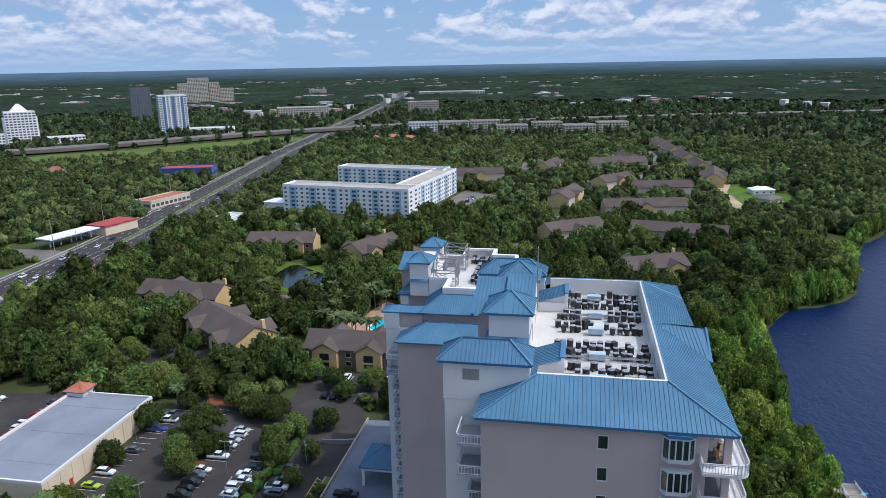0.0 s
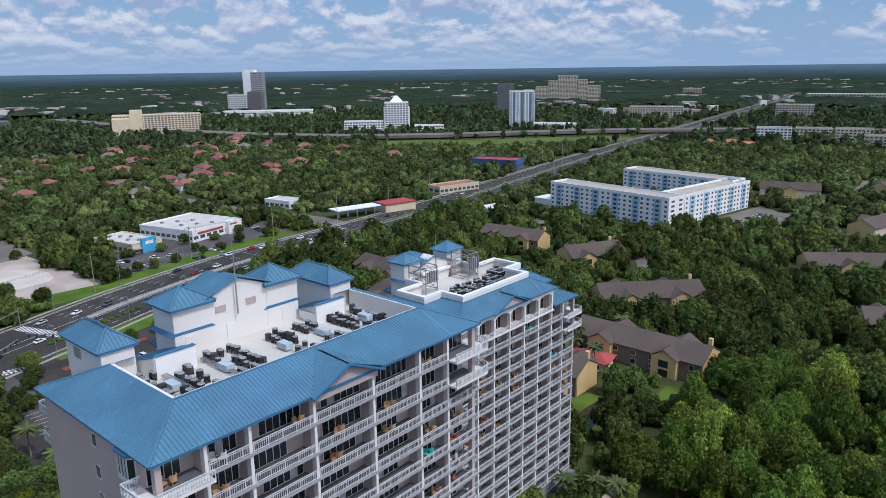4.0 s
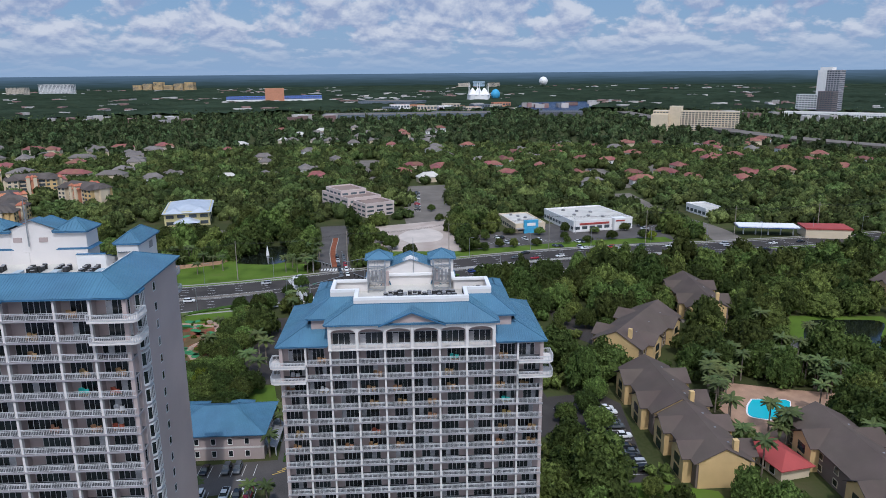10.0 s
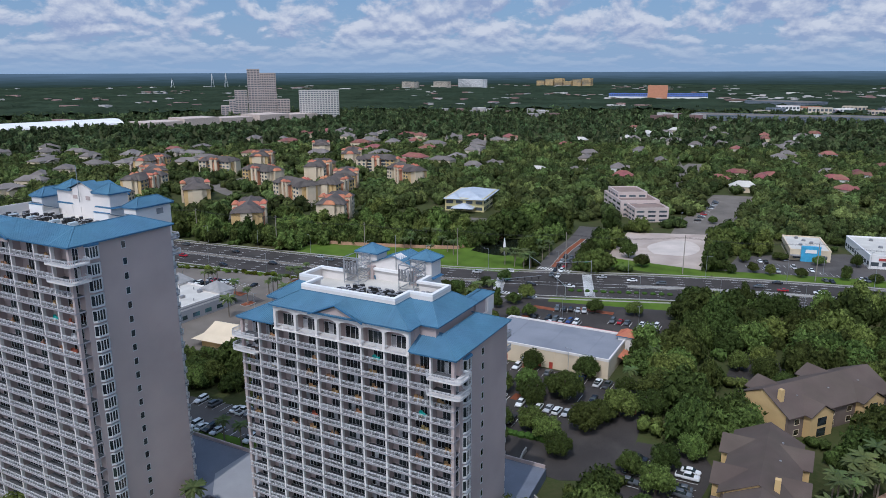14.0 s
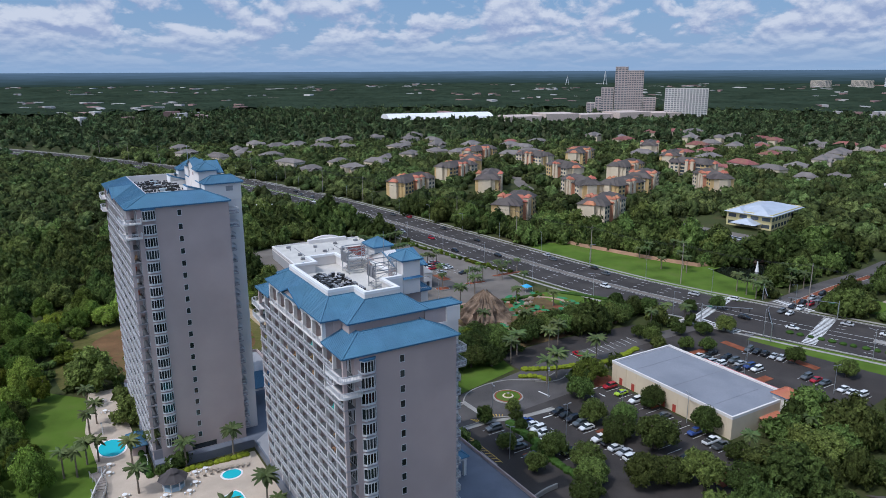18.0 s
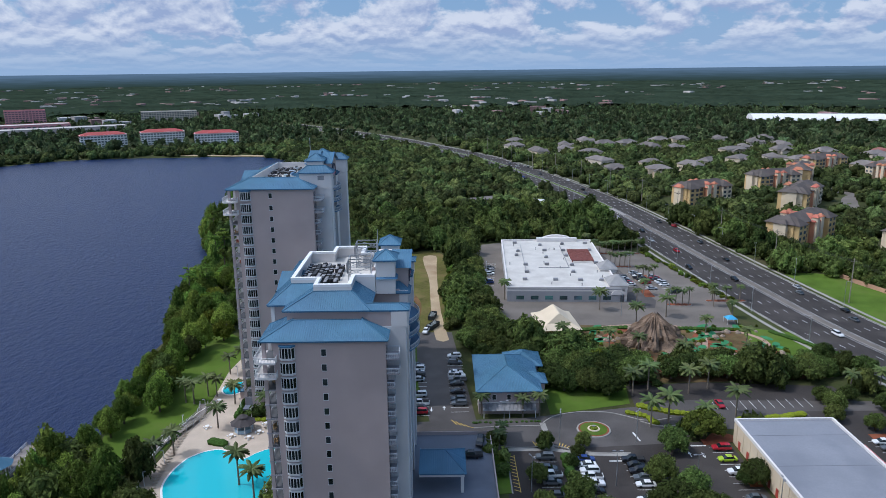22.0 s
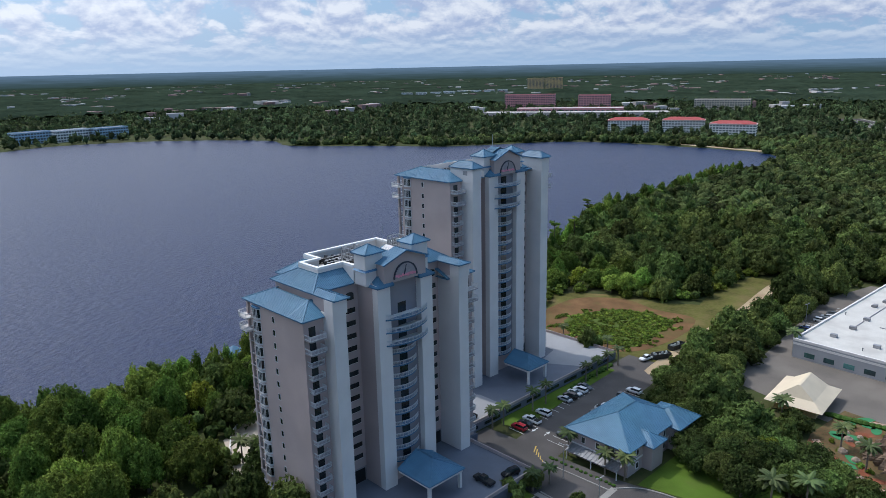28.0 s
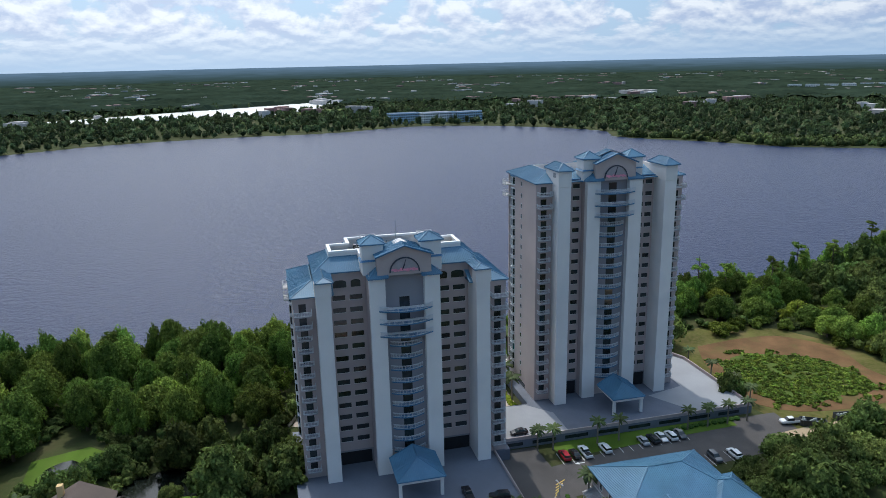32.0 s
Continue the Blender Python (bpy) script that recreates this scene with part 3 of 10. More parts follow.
def along(line, s0, s1):
    """The stretch of a line between two distances along it."""
    out, run = [], 0.0
    for (x0, y0), (x1, y1) in zip(line, line[1:]):
        d = math.hypot(x1 - x0, y1 - y0)
        if s0 <= run <= s1:
            out.append((x0, y0))
        run += d
    return out


def at_line(line, s):
    """Place and heading (degrees) at a distance along a line."""
    run = 0.0
    for (x0, y0), (x1, y1) in zip(line, line[1:]):
        d = math.hypot(x1 - x0, y1 - y0)
        if run + d >= s:
            t = (s - run) / d
            return x0 + (x1 - x0) * t, y0 + (y1 - y0) * t, math.degrees(math.atan2(y1 - y0, x1 - x0))
        run += d
    return (*line[-1], 90.0)


MAINLEN = sum(math.hypot(b_[0] - a[0], b_[1] - a[1]) for a, b_ in zip(MAIN, MAIN[1:]))
S_CROSS = min(np.arange(0, MAINLEN, 4.0), key=lambda s: math.hypot(at_line(MAIN, s)[0] + 206, at_line(MAIN, s)[1] - 119))
# kerbed median, open at the crossings
for a, b_ in ((0, S_CROSS - 26), (S_CROSS + 26, S_CROSS + 195), (S_CROSS + 232, MAINLEN)):
    st = along(MAIN, a, b_)
    solid("median", ribbon(Form(), st, 1.5, -1.5, -0.2, 0.2), CONCRETE, "pale concrete kerb of the median", "median", "structure")
    if a != S_CROSS + 26:
        st = along(MAIN, a, b_ if a else S_CROSS - 300)
        solid("median_grass", ribbon(Form(), st, 1.15, -1.15, 0.1, 0.24), LAWN, "strip of grass on the median", "grass", "structure")
solid("median_bed", ribbon(Form(), along(MAIN, S_CROSS - 296, S_CROSS - 30), 1.15, -1.15, 0.1, 0.23), ASPHALTL, "worn brown paving on the median", "paving", "structure")
side_mid = along(SIDE, 24, 110)
solid("median", ribbon(Form(), side_mid, 1.8, -1.8, -0.2, 0.2), CONCRETE, "pale kerb of the side road's median", "median", "structure")
solid("median_bed", ribbon(Form(), side_mid, 1.4, -1.4, 0.1, 0.24), MULCH, "bed of red-brown mulch on the median", "bed", "structure")
# lane lines: long edge lines and dashes
edge = Form()
for off in (17.9, 2.4, -2.4, -17.9):
    ribbon(edge, MAIN, off + 0.09, off - 0.09, 0.0, 0.075)
solid("edge_line", edge, LINE, "white painted edge lines on the road", "road marking", "stuff")
dash = Form()
for s in np.arange(150, MAINLEN - 900, 12.0):
    if abs(s - S_CROSS) < 24:
        continue
    x, y, hd = at_line(MAIN, s)
    c, s_ = math.cos(radians(hd)), math.sin(radians(hd))
    for off in (14.2, 10.4, 6.4, -6.4, -10.4, -14.2):
        q = [(x + c * u - s_ * (off + w), y + s_ * u + c * (off + w)) for u, w in ((-1.6, -0.09), (1.6, -0.09), (1.6, 0.09), (-1.6, 0.09))]
        dash.prism(q, 0.0, 0.078)
solid("lane_dash", dash, LINE, "white dashed lane lines on the road", "road marking", "stuff")


def zebra(x, y, yaw, length, width, n):
    f = Form()
    c, s = math.cos(radians(yaw)), math.sin(radians(yaw))
    for i in range(n):
        u = -length / 2 + (i + 0.5) * length / n
        q = [(x + c * a - s * b2, y + s * a + c * b2) for a, b2 in ((u - length / n * 0.28, -width / 2), (u + length / n * 0.28, -width / 2), (u + length / n * 0.28, width / 2), (u - length / n * 0.28, width / 2))]
        f.prism(q, 0.0, 0.082)
    solid("crosswalk", f, LINE, "white painted zebra crossing", "road marking", "structure")


hx, hy, hh = at_line(MAIN, S_CROSS - 20)
zebra(hx, hy, hh + 90, 34, 4.5, 22)
hx, hy, hh = at_line(MAIN, S_CROSS + 20)
zebra(hx, hy, hh + 90, 34, 4.5, 22)
zebra(-184, 113.5, 90, 17, 4.0, 12)
zebra(-230, 113.5, 90, 17, 4.0, 12)

# ---- the two condominium towers ----
# In a tower's own frame x is 0 at the face to the lake and falls towards the road; y is 0 in the middle.
SHARED = {}


def shared(key, make, material, smooth=False):
    if key not in SHARED:
        SHARED[key] = make().mesh(key if isinstance(key, str) else key[0], material, smooth)
    return SHARED[key]


def rail_form(w, h=1.05, gap=0.24):
    """A railing along y, w long, its foot at z 0: top and foot bars, heavier posts, pickets."""
    f = Form()
    f.box(-0.04, 0.04, -w / 2, w / 2, h - 0.07, h)
    f.box(-0.03, 0.03, -w / 2, w / 2, 0.10, 0.17)
    f.box(-0.03, 0.03, -w / 2, w / 2, h - 0.26, h - 0.21)
    n = max(2, round(w / gap))
    for i in range(n + 1):
        y = -w / 2 + 0.04 + (w - 0.08) * i / n
        t = 0.05 if i % 7 == 0 else 0.02
        f.box(-t * 0.6, t * 0.6, y - t, y + t, 0.0 if i % 7 == 0 else 0.17, h - 0.05)
    return f


def rail_path(line, h=1.05, gap=0.26):
    """A railing along a broken line."""
    f = Form()
    for (x0, y0), (x1, y1) in zip(line, line[1:]):
        for z, r in ((h - 0.05, 0.05), (0.13, 0.035), (h - 0.23, 0.025)):
            f.bar((x0, y0, z), (x1, y1, z), r)
        n = max(1, round(math.hypot(x1 - x0, y1 - y0) / gap))
        for i in range(n):
            t = i / n
            f.bar((x0 + (x1 - x0) * t, y0 + (y1 - y0) * t, 0.0), (x0 + (x1 - x0) * t, y0 + (y1 - y0) * t, h), 0.022 if i else 0.045)
    return f


def door_frame(w, n):
    f = Form()
    f.box(-0.02, 0.07, -w / 2, w / 2, 2.38, 2.46)
    f.box(-0.02, 0.07, -w / 2, w / 2, 0.0, 0.07)
    for i in range(n + 1):
        y = -w / 2 + w * i / n
        f.box(-0.02, 0.07, y - 0.035, y + 0.035, 0.07, 2.38)
    return f


def sliding(owner, x, y, z, w, n, rng):
    d = part("sliding_door", shared(("sliding_door", round(w, 2), n), lambda: door_frame(w, n), RAILM), None, owner, at=pose(x, y, z))
    part("pane", shared(("pane", round(w, 2)), lambda: Form().box(-0.02, 0.03, -w / 2 + 0.04, w / 2 - 0.04, 0.07, 2.38), GLASS), None, d)
    if rng.random() < 0.45:
        k = rng.randrange(n)
        cw = w / n
        c = part("curtain", shared(("curtain", round(cw, 2)), lambda: Form().box(0.032, 0.045, -cw / 2 + 0.06, cw / 2 - 0.06, 0.09, 2.1), CURTAIN), None, d,
                 at=pose(0, -w / 2 + (k + 0.5) * cw, 0))
    return d


def bay_form():
    """A three-sided bay window on a wall that faces +y: frames, sill and head."""
    f = Form()
    w, d = 1.4, 0.55
    for z0, z1, g in ((-0.35, 0.0, 0.06), (1.95, 2.15, 0.04)):
        f.prism([(-w - g, 0), (w + g, 0), (w * 0.62 + g, d + g), (-w * 0.62 - g, d + g)], z0, z1)
    for x, y in ((-w, 0.03), (w, 0.03), (w * 0.62, d), (-w * 0.62, d), (0.31, d), (-0.31, d)):
        f.box(x - 0.06, x + 0.06, y - 0.05, y + 0.05, 0, 1.95)
    return f


def bay_glass():
    w, d = 1.36, 0.5
    return Form().prism([(-w, 0), (w, 0), (w * 0.62, d), (-w * 0.62, d)], 0.0, 1.95)


def small_window_form():
    f = Form()
    f.box(-0.5, 0.5, -0.02, 0.09, -0.06, 0.06)
    f.box(-0.5, 0.5, -0.02, 0.06, 1.34, 1.42)
    for x in (-0.47, 0.47):
        f.box(x - 0.04, x + 0.04, -0.02, 0.06, 0.06, 1.34)
    return f


def wing_balcony(owner, sx, sy, z, big, x0):
    """A balcony on the wing's side to the road. sy: which end."""
    w, d = (3.8, 2.4) if big else (3.2, 1.4)
    yc = sy
    out = [(x0, yc - w / 2), (x0 - d * 0.92, yc - w / 2), (x0 - d, yc - w / 2 + 0.25), (x0 - d, yc + w / 2 - 0.25), (x0 - d * 0.92, yc + w / 2), (x0, yc + w / 2)]
    key = ("wing_slab", big)
    loc = [(x - x0, y - yc) for x, y in out]
    b = part("balcony_slab", shared(key, lambda: Form().prism(loc, -0.25, 0.0), SLABM), None, owner, at=pose(x0, yc, z))
    part("balcony_rail", shared(("wing_rail", big), lambda: rail_path(loc, 1.05, 0.32), RAILM), None, b)
    sd = part("balcony_door", shared("wing_door", lambda: Form().box(-0.03, 0.03, -0.8, 0.8, 0.05, 2.15), GLASS), None, owner, at=pose(x0 - 0.01, yc, z))


def tower(name, wx, cy, half, cols, z0, floor, n, top_gap, eave, label, seed, um, fi):
    rng = random.Random(seed)
    t = thing(name, wx, cy, 0.95, label, "apartment tower")
    levels = [z0 + floor * k for k in range(n - 1)]
    levels.append(levels[-1] + floor + top_gap)
    UW = 22.6
    lines_ = [-half] + cols + [half]
    part("body", Form().box(-2.0, -um, -half, half, -1.2, eave - 0.05), STUCCO, t, "taupe stucco wall")
    for s in (-1, 1):
        part("wing", Form().box(-um, -UW, *sorted((s * (fi + 0.3), s * half)), -1.2, eave - 0.05), STUCCO, t, "taupe stucco wing wall")
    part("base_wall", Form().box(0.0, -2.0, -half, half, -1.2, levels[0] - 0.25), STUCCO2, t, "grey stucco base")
    for v in lines_:
        w = 0.17 if abs(v) < half else 0.3
        y = min(max(v, -half + 0.35), half - 0.35)
        part("column", shared(("column", name, w), lambda: Form().box(0.12, -0.55, -w, w, 0.0, eave - 0.3), STUCCO if abs(v) >= half else PALE), None, t, at=pose(0, y, 0))
        if abs(v) < half:
            part("party_wall", shared(("party_wall", name), lambda: Form().box(-0.55, -2.0, -0.1, 0.1, 0.0, eave - 0.3), STUCCO), None, t, at=pose(0, y, 0))
    # thin dark sheet on each slab: the balcony's shade put into the floor colour
    floor_me = Form().box(0.10, -1.94, -half + 0.1, half - 0.1, 0.002, 0.012).mesh("balcony_floor", mat("floor_shade", (0.10, 0.105, 0.115), 0.8, 0, 0.15, 0.5, 6.0, 0.05))
    slab_me = Form().box(0.30, -2.0, -half, half, -0.26, 0.0).mesh("floor_slab", SLABM)
    for k, z in enumerate(levels):
        part("floor_slab", slab_me, None, t, at=pose(0, 0, z))
        part("balcony_floor", floor_me, None, t, at=pose(0, 0, z))
        for a, b2 in zip(lines_, lines_[1:]):
            w = b2 - a - 0.40
            big = k >= n - 2 and (a == -half or b2 == half)
            if not big:
                part("balcony_rail", shared(("balcony_rail", round(w, 2)), lambda: rail_form(w), RAILM), None, t, at=pose(0.18, (a + b2) / 2, z))
            nd = 6 if w > 6 else 4
            sliding(t, -1.96, (a + b2) / 2 + (0.13 if rng.random() < 0.5 else -0.13) * w, z, round(w * 0.70, 1), nd, rng)
    # rounded corner balconies on the two upper floors
    for k in (n - 2, n - 1):
        for s in (-1, 1):
            inner = cols[-1] if s > 0 else cols[0]
            e = half + 1.7
            line = [(1.5, s * abs(inner))] + [(1.5 - 1.1 + 1.1 * math.cos(radians(q)), s * (e - 1.1 + 1.1 * math.sin(radians(q)))) for q in range(0, 91, 18)] + [(-2.6, s * e), (-2.6, s * half)]
            slab_f = Form().prism(line + [(-0.5, s * (half - 0.02)), (0.28, s * (half - 0.02)), (0.28, s * abs(inner))], -0.26, 0.004)
            b = part("corner_balcony", slab_f, PALE, t, at=pose(0, 0, levels[k]))
            part("balcony_rail", rail_path([(x - 0.07 if x > 0 else x, y) for x, y in line]), RAILM, b)
    # the gable ends: a stack of bay windows, a row of single windows
    for s in (-1, 1):
        turn = 0 if s > 0 else 180
        for k, z in enumerate(levels):
            b = part("bay_window", shared("bay_window", bay_form, RAILM), None, t, at=pose(-4.5, s * half, z + 0.45, 0, 0, turn))
            part("pane", shared("bay_pane", bay_glass, GLASS), None, b)
            w = part("window", shared("window_frame", small_window_form, RAILM), None, t, at=pose(-11.2, s * half, z + 0.7, 0, 0, turn))
            part("pane", shared("window_pane", lambda: Form().box(-0.44, 0.44, -0.02, 0.03, 0.06, 1.34), GLASS), None, w)
        part("bay_hood", Form().prism([(-6.1, s * half), (-2.9, s * half), (-3.5, s * (half + 0.75)), (-5.5, s * (half + 0.75))], levels[-1] + 2.65, levels[-1] + 2.95), ROOFEDGE, t)
        for k, z in enumerate(levels):
            wing_balcony(t, 0, s * (half - (2.0 if k >= n - 2 else 2.1)), z, k >= n - 2, -UW)
        # dark sheet on the uncut wall, painted for the shade inside the garage
        part("garage_opening", Form().box(-9.0, -15.0, s * (half - 0.02), s * (half + 0.03), 1.4, 2.7), GLASS, t, "dark panel standing for the shaded parking level opening")
    return t, levels


def cupola(t, x0, x1, y0, y1, zb, ze, zp):
    part("cupola_wall", Form().box(x0, x1, y0, y1, zb, ze - 0.1), PALE, t)
    zl = zb + (ze - zb) * 0.45
    part("cupola_ledge", Form().frustum((x0 - 0.5, x1 + 0.03, y0 - 0.5, y1 + 0.5), (x0 - 0.02, x1 + 0.02, y0 - 0.02, y1 + 0.02), zl, zl + 0.35), ROOFEDGE, t)
    xm, ym = (x0 + x1) / 2, (y0 + y1) / 2
    hip(t, (x0 - 0.55, x1 + 0.55, y0 - 0.55, y1 + 0.55), (xm - 0.04, xm + 0.04, ym - 0.04, ym + 0.04), ze, zp, gap=0.55)


def emblem(t, x, zc, r, label):
    """The half-round sign in the gable: dark ground, pink shapes."""
    half_disc = [(x, r * math.cos(radians(a)), zc + r * math.sin(radians(a))) for a in range(0, 181, 12)]
    f = Form()
    n = len(half_disc)
    f.add(half_disc + [(x - 0.10, y, z) for _, y, z in half_disc], [tuple(range(n, 2 * n))] + [(i, (i + 1) % n, n + (i + 1) % n, n + i) for i in range(n)])
    e = part("emblem", f, MATS.get("emblem") or mat("emblem", (0.33, 0.30, 0.31), 0.8, 0, 0.1, 1.0, 6.0, 0.05), t, label)
    ring = Form()
    for a in range(0, 180, 12):
        ring.bar((x - 0.12, r * math.cos(radians(a)), zc + r * math.sin(radians(a))), (x - 0.12, r * math.cos(radians(a + 12)), zc + r * math.sin(radians(a + 12))), 0.14)
    part("border", ring, mat("dark_relief", (0.04, 0.045, 0.07), 0.7), e, "dark blue border")
    p = mat("pink_relief", (0.75, 0.27, 0.36), 0.7, 0, 0.15, 1.0, 6.0, 0.05)
    pk = Form()
    for i in range(9):
        y = -r * 0.82 + r * 1.64 * i / 8
        q = 0.34 + 0.16 * (i % 2)
        pk.add([(x - 0.16, y + q * math.cos(a), zc + 0.42 + 0.1 * (i % 3) + q * 0.8 * math.sin(a)) for a in np.arange(0, 6.28, 0.9)], [tuple(range(7))])
    part("relief", pk, p, e)
    bird = Form()
    bird.bar((x - 0.14, 0.5, zc + 0.6), (x - 0.14, 0.0, zc + r * 0.55), 0.12).bar((x - 0.14, 0.0, zc + r * 0.55), (x - 0.14, -0.25, zc + r * 0.86), 0.07)
    part("relief", bird, mat("dark_relief", (0.03, 0.035, 0.05), 0.7), e)


def road_side(t, levels, n, UR, UC, UF, fin_o, fin_i, cen_o, cen_i, fin_top, wall_top, cen_top, gable_eave, gable_top, w, skirt):
    """Fins, stair windows and curved balconies on the side to the road."""
    part("stair_wall", Form().box(-UR + 0.3, -UR - 0.02, -fin_i - 0.2, fin_i + 0.2, 5.6, wall_top), STUCCO, t, "taupe stucco wall")
    # lower part in darker grey: shade of the open drive-through put into the colour
    part("stair_wall", Form().box(-UR + 0.3, -UR - 0.02, -fin_i - 0.2, fin_i + 0.2, -1.2, 5.6), STUCCO2, t, "back wall of the drive-through, its shade put in as darker grey")
    # near-black panels paint the drive-through's dark depth onto its back wall
    for s in (-1, 1):
        part("drive_opening", Form().box(-UR - 0.02, -UR - 0.06, *sorted((s * (cen_o + 0.4), s * (fin_i - 0.3))), 1.0, 5.2), mat("opening_shade", (0.012, 0.013, 0.016), 0.9), t, "near-black panel standing for the shaded drive-through opening")
    part("middle_wall", Form().box(-UR + 0.1, -UC, -cen_o + 0.03, cen_o - 0.03, -1.2, cen_top), STUCCO, t, "taupe stucco wall")
    for s in (-1, 1):
        part("fin", Form().box(-UR + 0.1, -UF, s * fin_i, s * fin_o, -1.2, fin_top), PALE, t, "white stucco pier from ground to roof")
        part("fin", Form().box(-UC + 0.1, -UC - 1.6, s * cen_i, s * cen_o, -1.2, cen_top - 0.2), PALE, t, "white stucco pier from ground to roof")
        for k, z in enumerate(levels):
            if z < 5.8 or z + 2.2 > wall_top:
                continue
            span = fin_i - cen_o
            for j, (c, w) in enumerate(((0.27, 0.34), (0.73, 0.34))):
                ww = max(0.7, span * w)
                yy = s * (cen_o + span * c)
                win = part("window", shared(("stair_window", round(ww, 2)), lambda: Form().box(-0.06, 0.02, -ww / 2 - 0.08, ww / 2 + 0.08, -0.10, 0.0), PALE), None, t, at=pose(-UR - 0.02, yy, z + 1.0))
                part("pane", shared(("stair_pane", round(ww, 2)), lambda: Form().box(-0.03, 0.02, -ww / 2, ww / 2, 0.0, 1.15), GLASS), None, win)
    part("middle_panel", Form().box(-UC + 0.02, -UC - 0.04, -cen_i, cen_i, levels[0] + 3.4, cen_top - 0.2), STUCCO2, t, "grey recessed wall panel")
    door = lambda: Form().box(-0.05, 0.02, -1.15, 1.15, 0.05, 2.35)
    for k, z in enumerate(levels):
        if z < 6.5:
            continue
        big = k >= n - 3
        w, d = (cen_i + 1.6, 1.9) if big else (cen_i - 0.7, 1.3)
        line = [(-d * (1 - (q / 6.0) ** 2) - 0.12, w * q / 6.0) for q in range(-6, 7)]
        b = part("curved_balcony", shared(("curved_balcony", big, round(w, 1)), lambda: Form().prism([(0.05, w), (0.05, -w)] + line, -0.28, 0.0), ROOFEDGE), None, t,
                 at=pose(-UC - (1.6 if big else 0.05), 0, z))
        part("balcony_rail", shared(("curved_rail", big, round(w, 1)), lambda: rail_path(line), RAILM), None, b)
        if big:
            part("balcony_floor", Form().box(-UC, -UC - 1.62, -cen_i, cen_i, z - 0.28, z - 0.002), PALE, t)
        part("balcony_door", shared("middle_door", door, GLASS), None, t, at=pose(-UC - 0.05, 0, z))
    # the front gable with its emblem
    f = Form()
    x0, x1 = -UC - 0.2, -UC - 1.62
    prof = [(-w, cen_top - 0.3), (w, cen_top - 0.3), (w, gable_eave - 0.15), (0, gable_top - 0.25), (-w, gable_eave - 0.15)]
    f.add([(x1, y, z) for y, z in prof] + [(x0 + 4.5, y, z) for y, z in prof], [(4, 3, 2, 1, 0), (5, 6, 7, 8, 9)] + [(i, (i + 1) % 5, 5 + (i + 1) % 5, 5 + i) for i in range(5)])
    part("front_gable", f, STUCCO, t, "taupe stucco gable wall")
    for s in (-1, 1):
        part("gable_roof", seams(Form(), [(x1 - 0.6, s * (w + 0.5), gable_eave), (-19.4, s * (w + 0.5), gable_eave), (-19.4, 0, gable_top), (x1 - 0.6, 0, gable_top)]), ROOF, t)
        part("gable_edge", Form().bar((x1 - 0.55, s * (w + 0.5), gable_eave - 0.1), (x1 - 0.55, 0, gable_top - 0.1), 0.17), ROOFEDGE, t)
    emblem(t, x1 - 0.02, cen_top + 0.3, 3.25, "dark half-round sign with pink flower shapes and a bird")
    # small skirts of roof on the piers beside the gable
    for s in (-1, 1):
        lo = sorted((s * (cen_i - 0.7), s * (cen_o + 0.4)))
        hi = sorted((s * cen_i, s * (cen_i + 0.8)))
        hip(t, (x1 - 0.6, -UR - 0.1, lo[0], lo[1]), (x1 + 2.6, -UR - 0.1, hi[0], hi[1]), skirt + 0.2, skirt + 2.6, sides="wns")
        part("gable_cheek", Form().box(-UR + 0.3, x1 + 1.0, *sorted((s * (cen_i + 0.1), s * (w - 0.04))), skirt - 0.1, gable_eave - 0.2), STUCCO, t)


def portico(x, y, base, w, d, label):
    t = thing("entrance_canopy", x, y, base, label, "canopy", "entrance canopies")
    for sx in (-1, 1):
        for sy in (-1, 1):
            if sx < 0:
                part("post", Form().box(sx * (d / 2 - 0.9) - 0.35, sx * (d / 2 - 0.9) + 0.35, sy * (w / 2 - 0.8) - 0.35, sy * (w / 2 - 0.8) + 0.35, 0, 4.3), PALE, t)
    part("beam", Form().box(-d / 2 + 0.4, d / 2, -w / 2 + 0.4, w / 2 - 0.4, 4.0, 4.75), PALE, t)
    hip(t, (-d / 2, d / 2, -w / 2, w / 2), (-0.6, d / 2 - 0.2, -0.05, 0.05), 5.0, 7.9)
    return t


# the lower tower
AX, AY = -6.9, 149.4
ta, la = tower("low_tower", AX, AY, 24.4, [-19.6, -15.1, -10.1, -5.05, 0.0, 5.05, 10.1, 15.1, 19.6], 4.05, 2.95, 14, 0.0, 46.0,
               "taupe apartment tower with white balconies and blue stepped metal roofs", 3, 19.0, 16.2)
# its raised middle: one more floor behind arches
mid = [-15.1, -10.1, -5.05, 0.0, 5.05, 10.1, 15.1]
ZM = la[-1] + 2.95
part("middle_block", Form().box(-2.0, -18.9, -15.4, 15.4, 45.9, 49.9), STUCCO, ta, "taupe stucco wall")
part("cross_block", Form().box(-3.6, -18.85, -18.8, 18.8, 45.9, 50.0), STUCCO, ta, "taupe stucco wall")
part("floor_slab", Form().box(0.42, -2.0, -15.4, 15.4, ZM - 0.26, ZM), PALE, ta)
rgA = random.Random(8)
for v in mid:
    part("column", Form().box(0.2, -0.5, v - 0.28, v + 0.28, ZM, 50.0), PALE, ta)
    part("party_wall", Form().box(-0.5, -2.0, v - 0.1, v + 0.1, ZM, 49.8), STUCCO, ta)
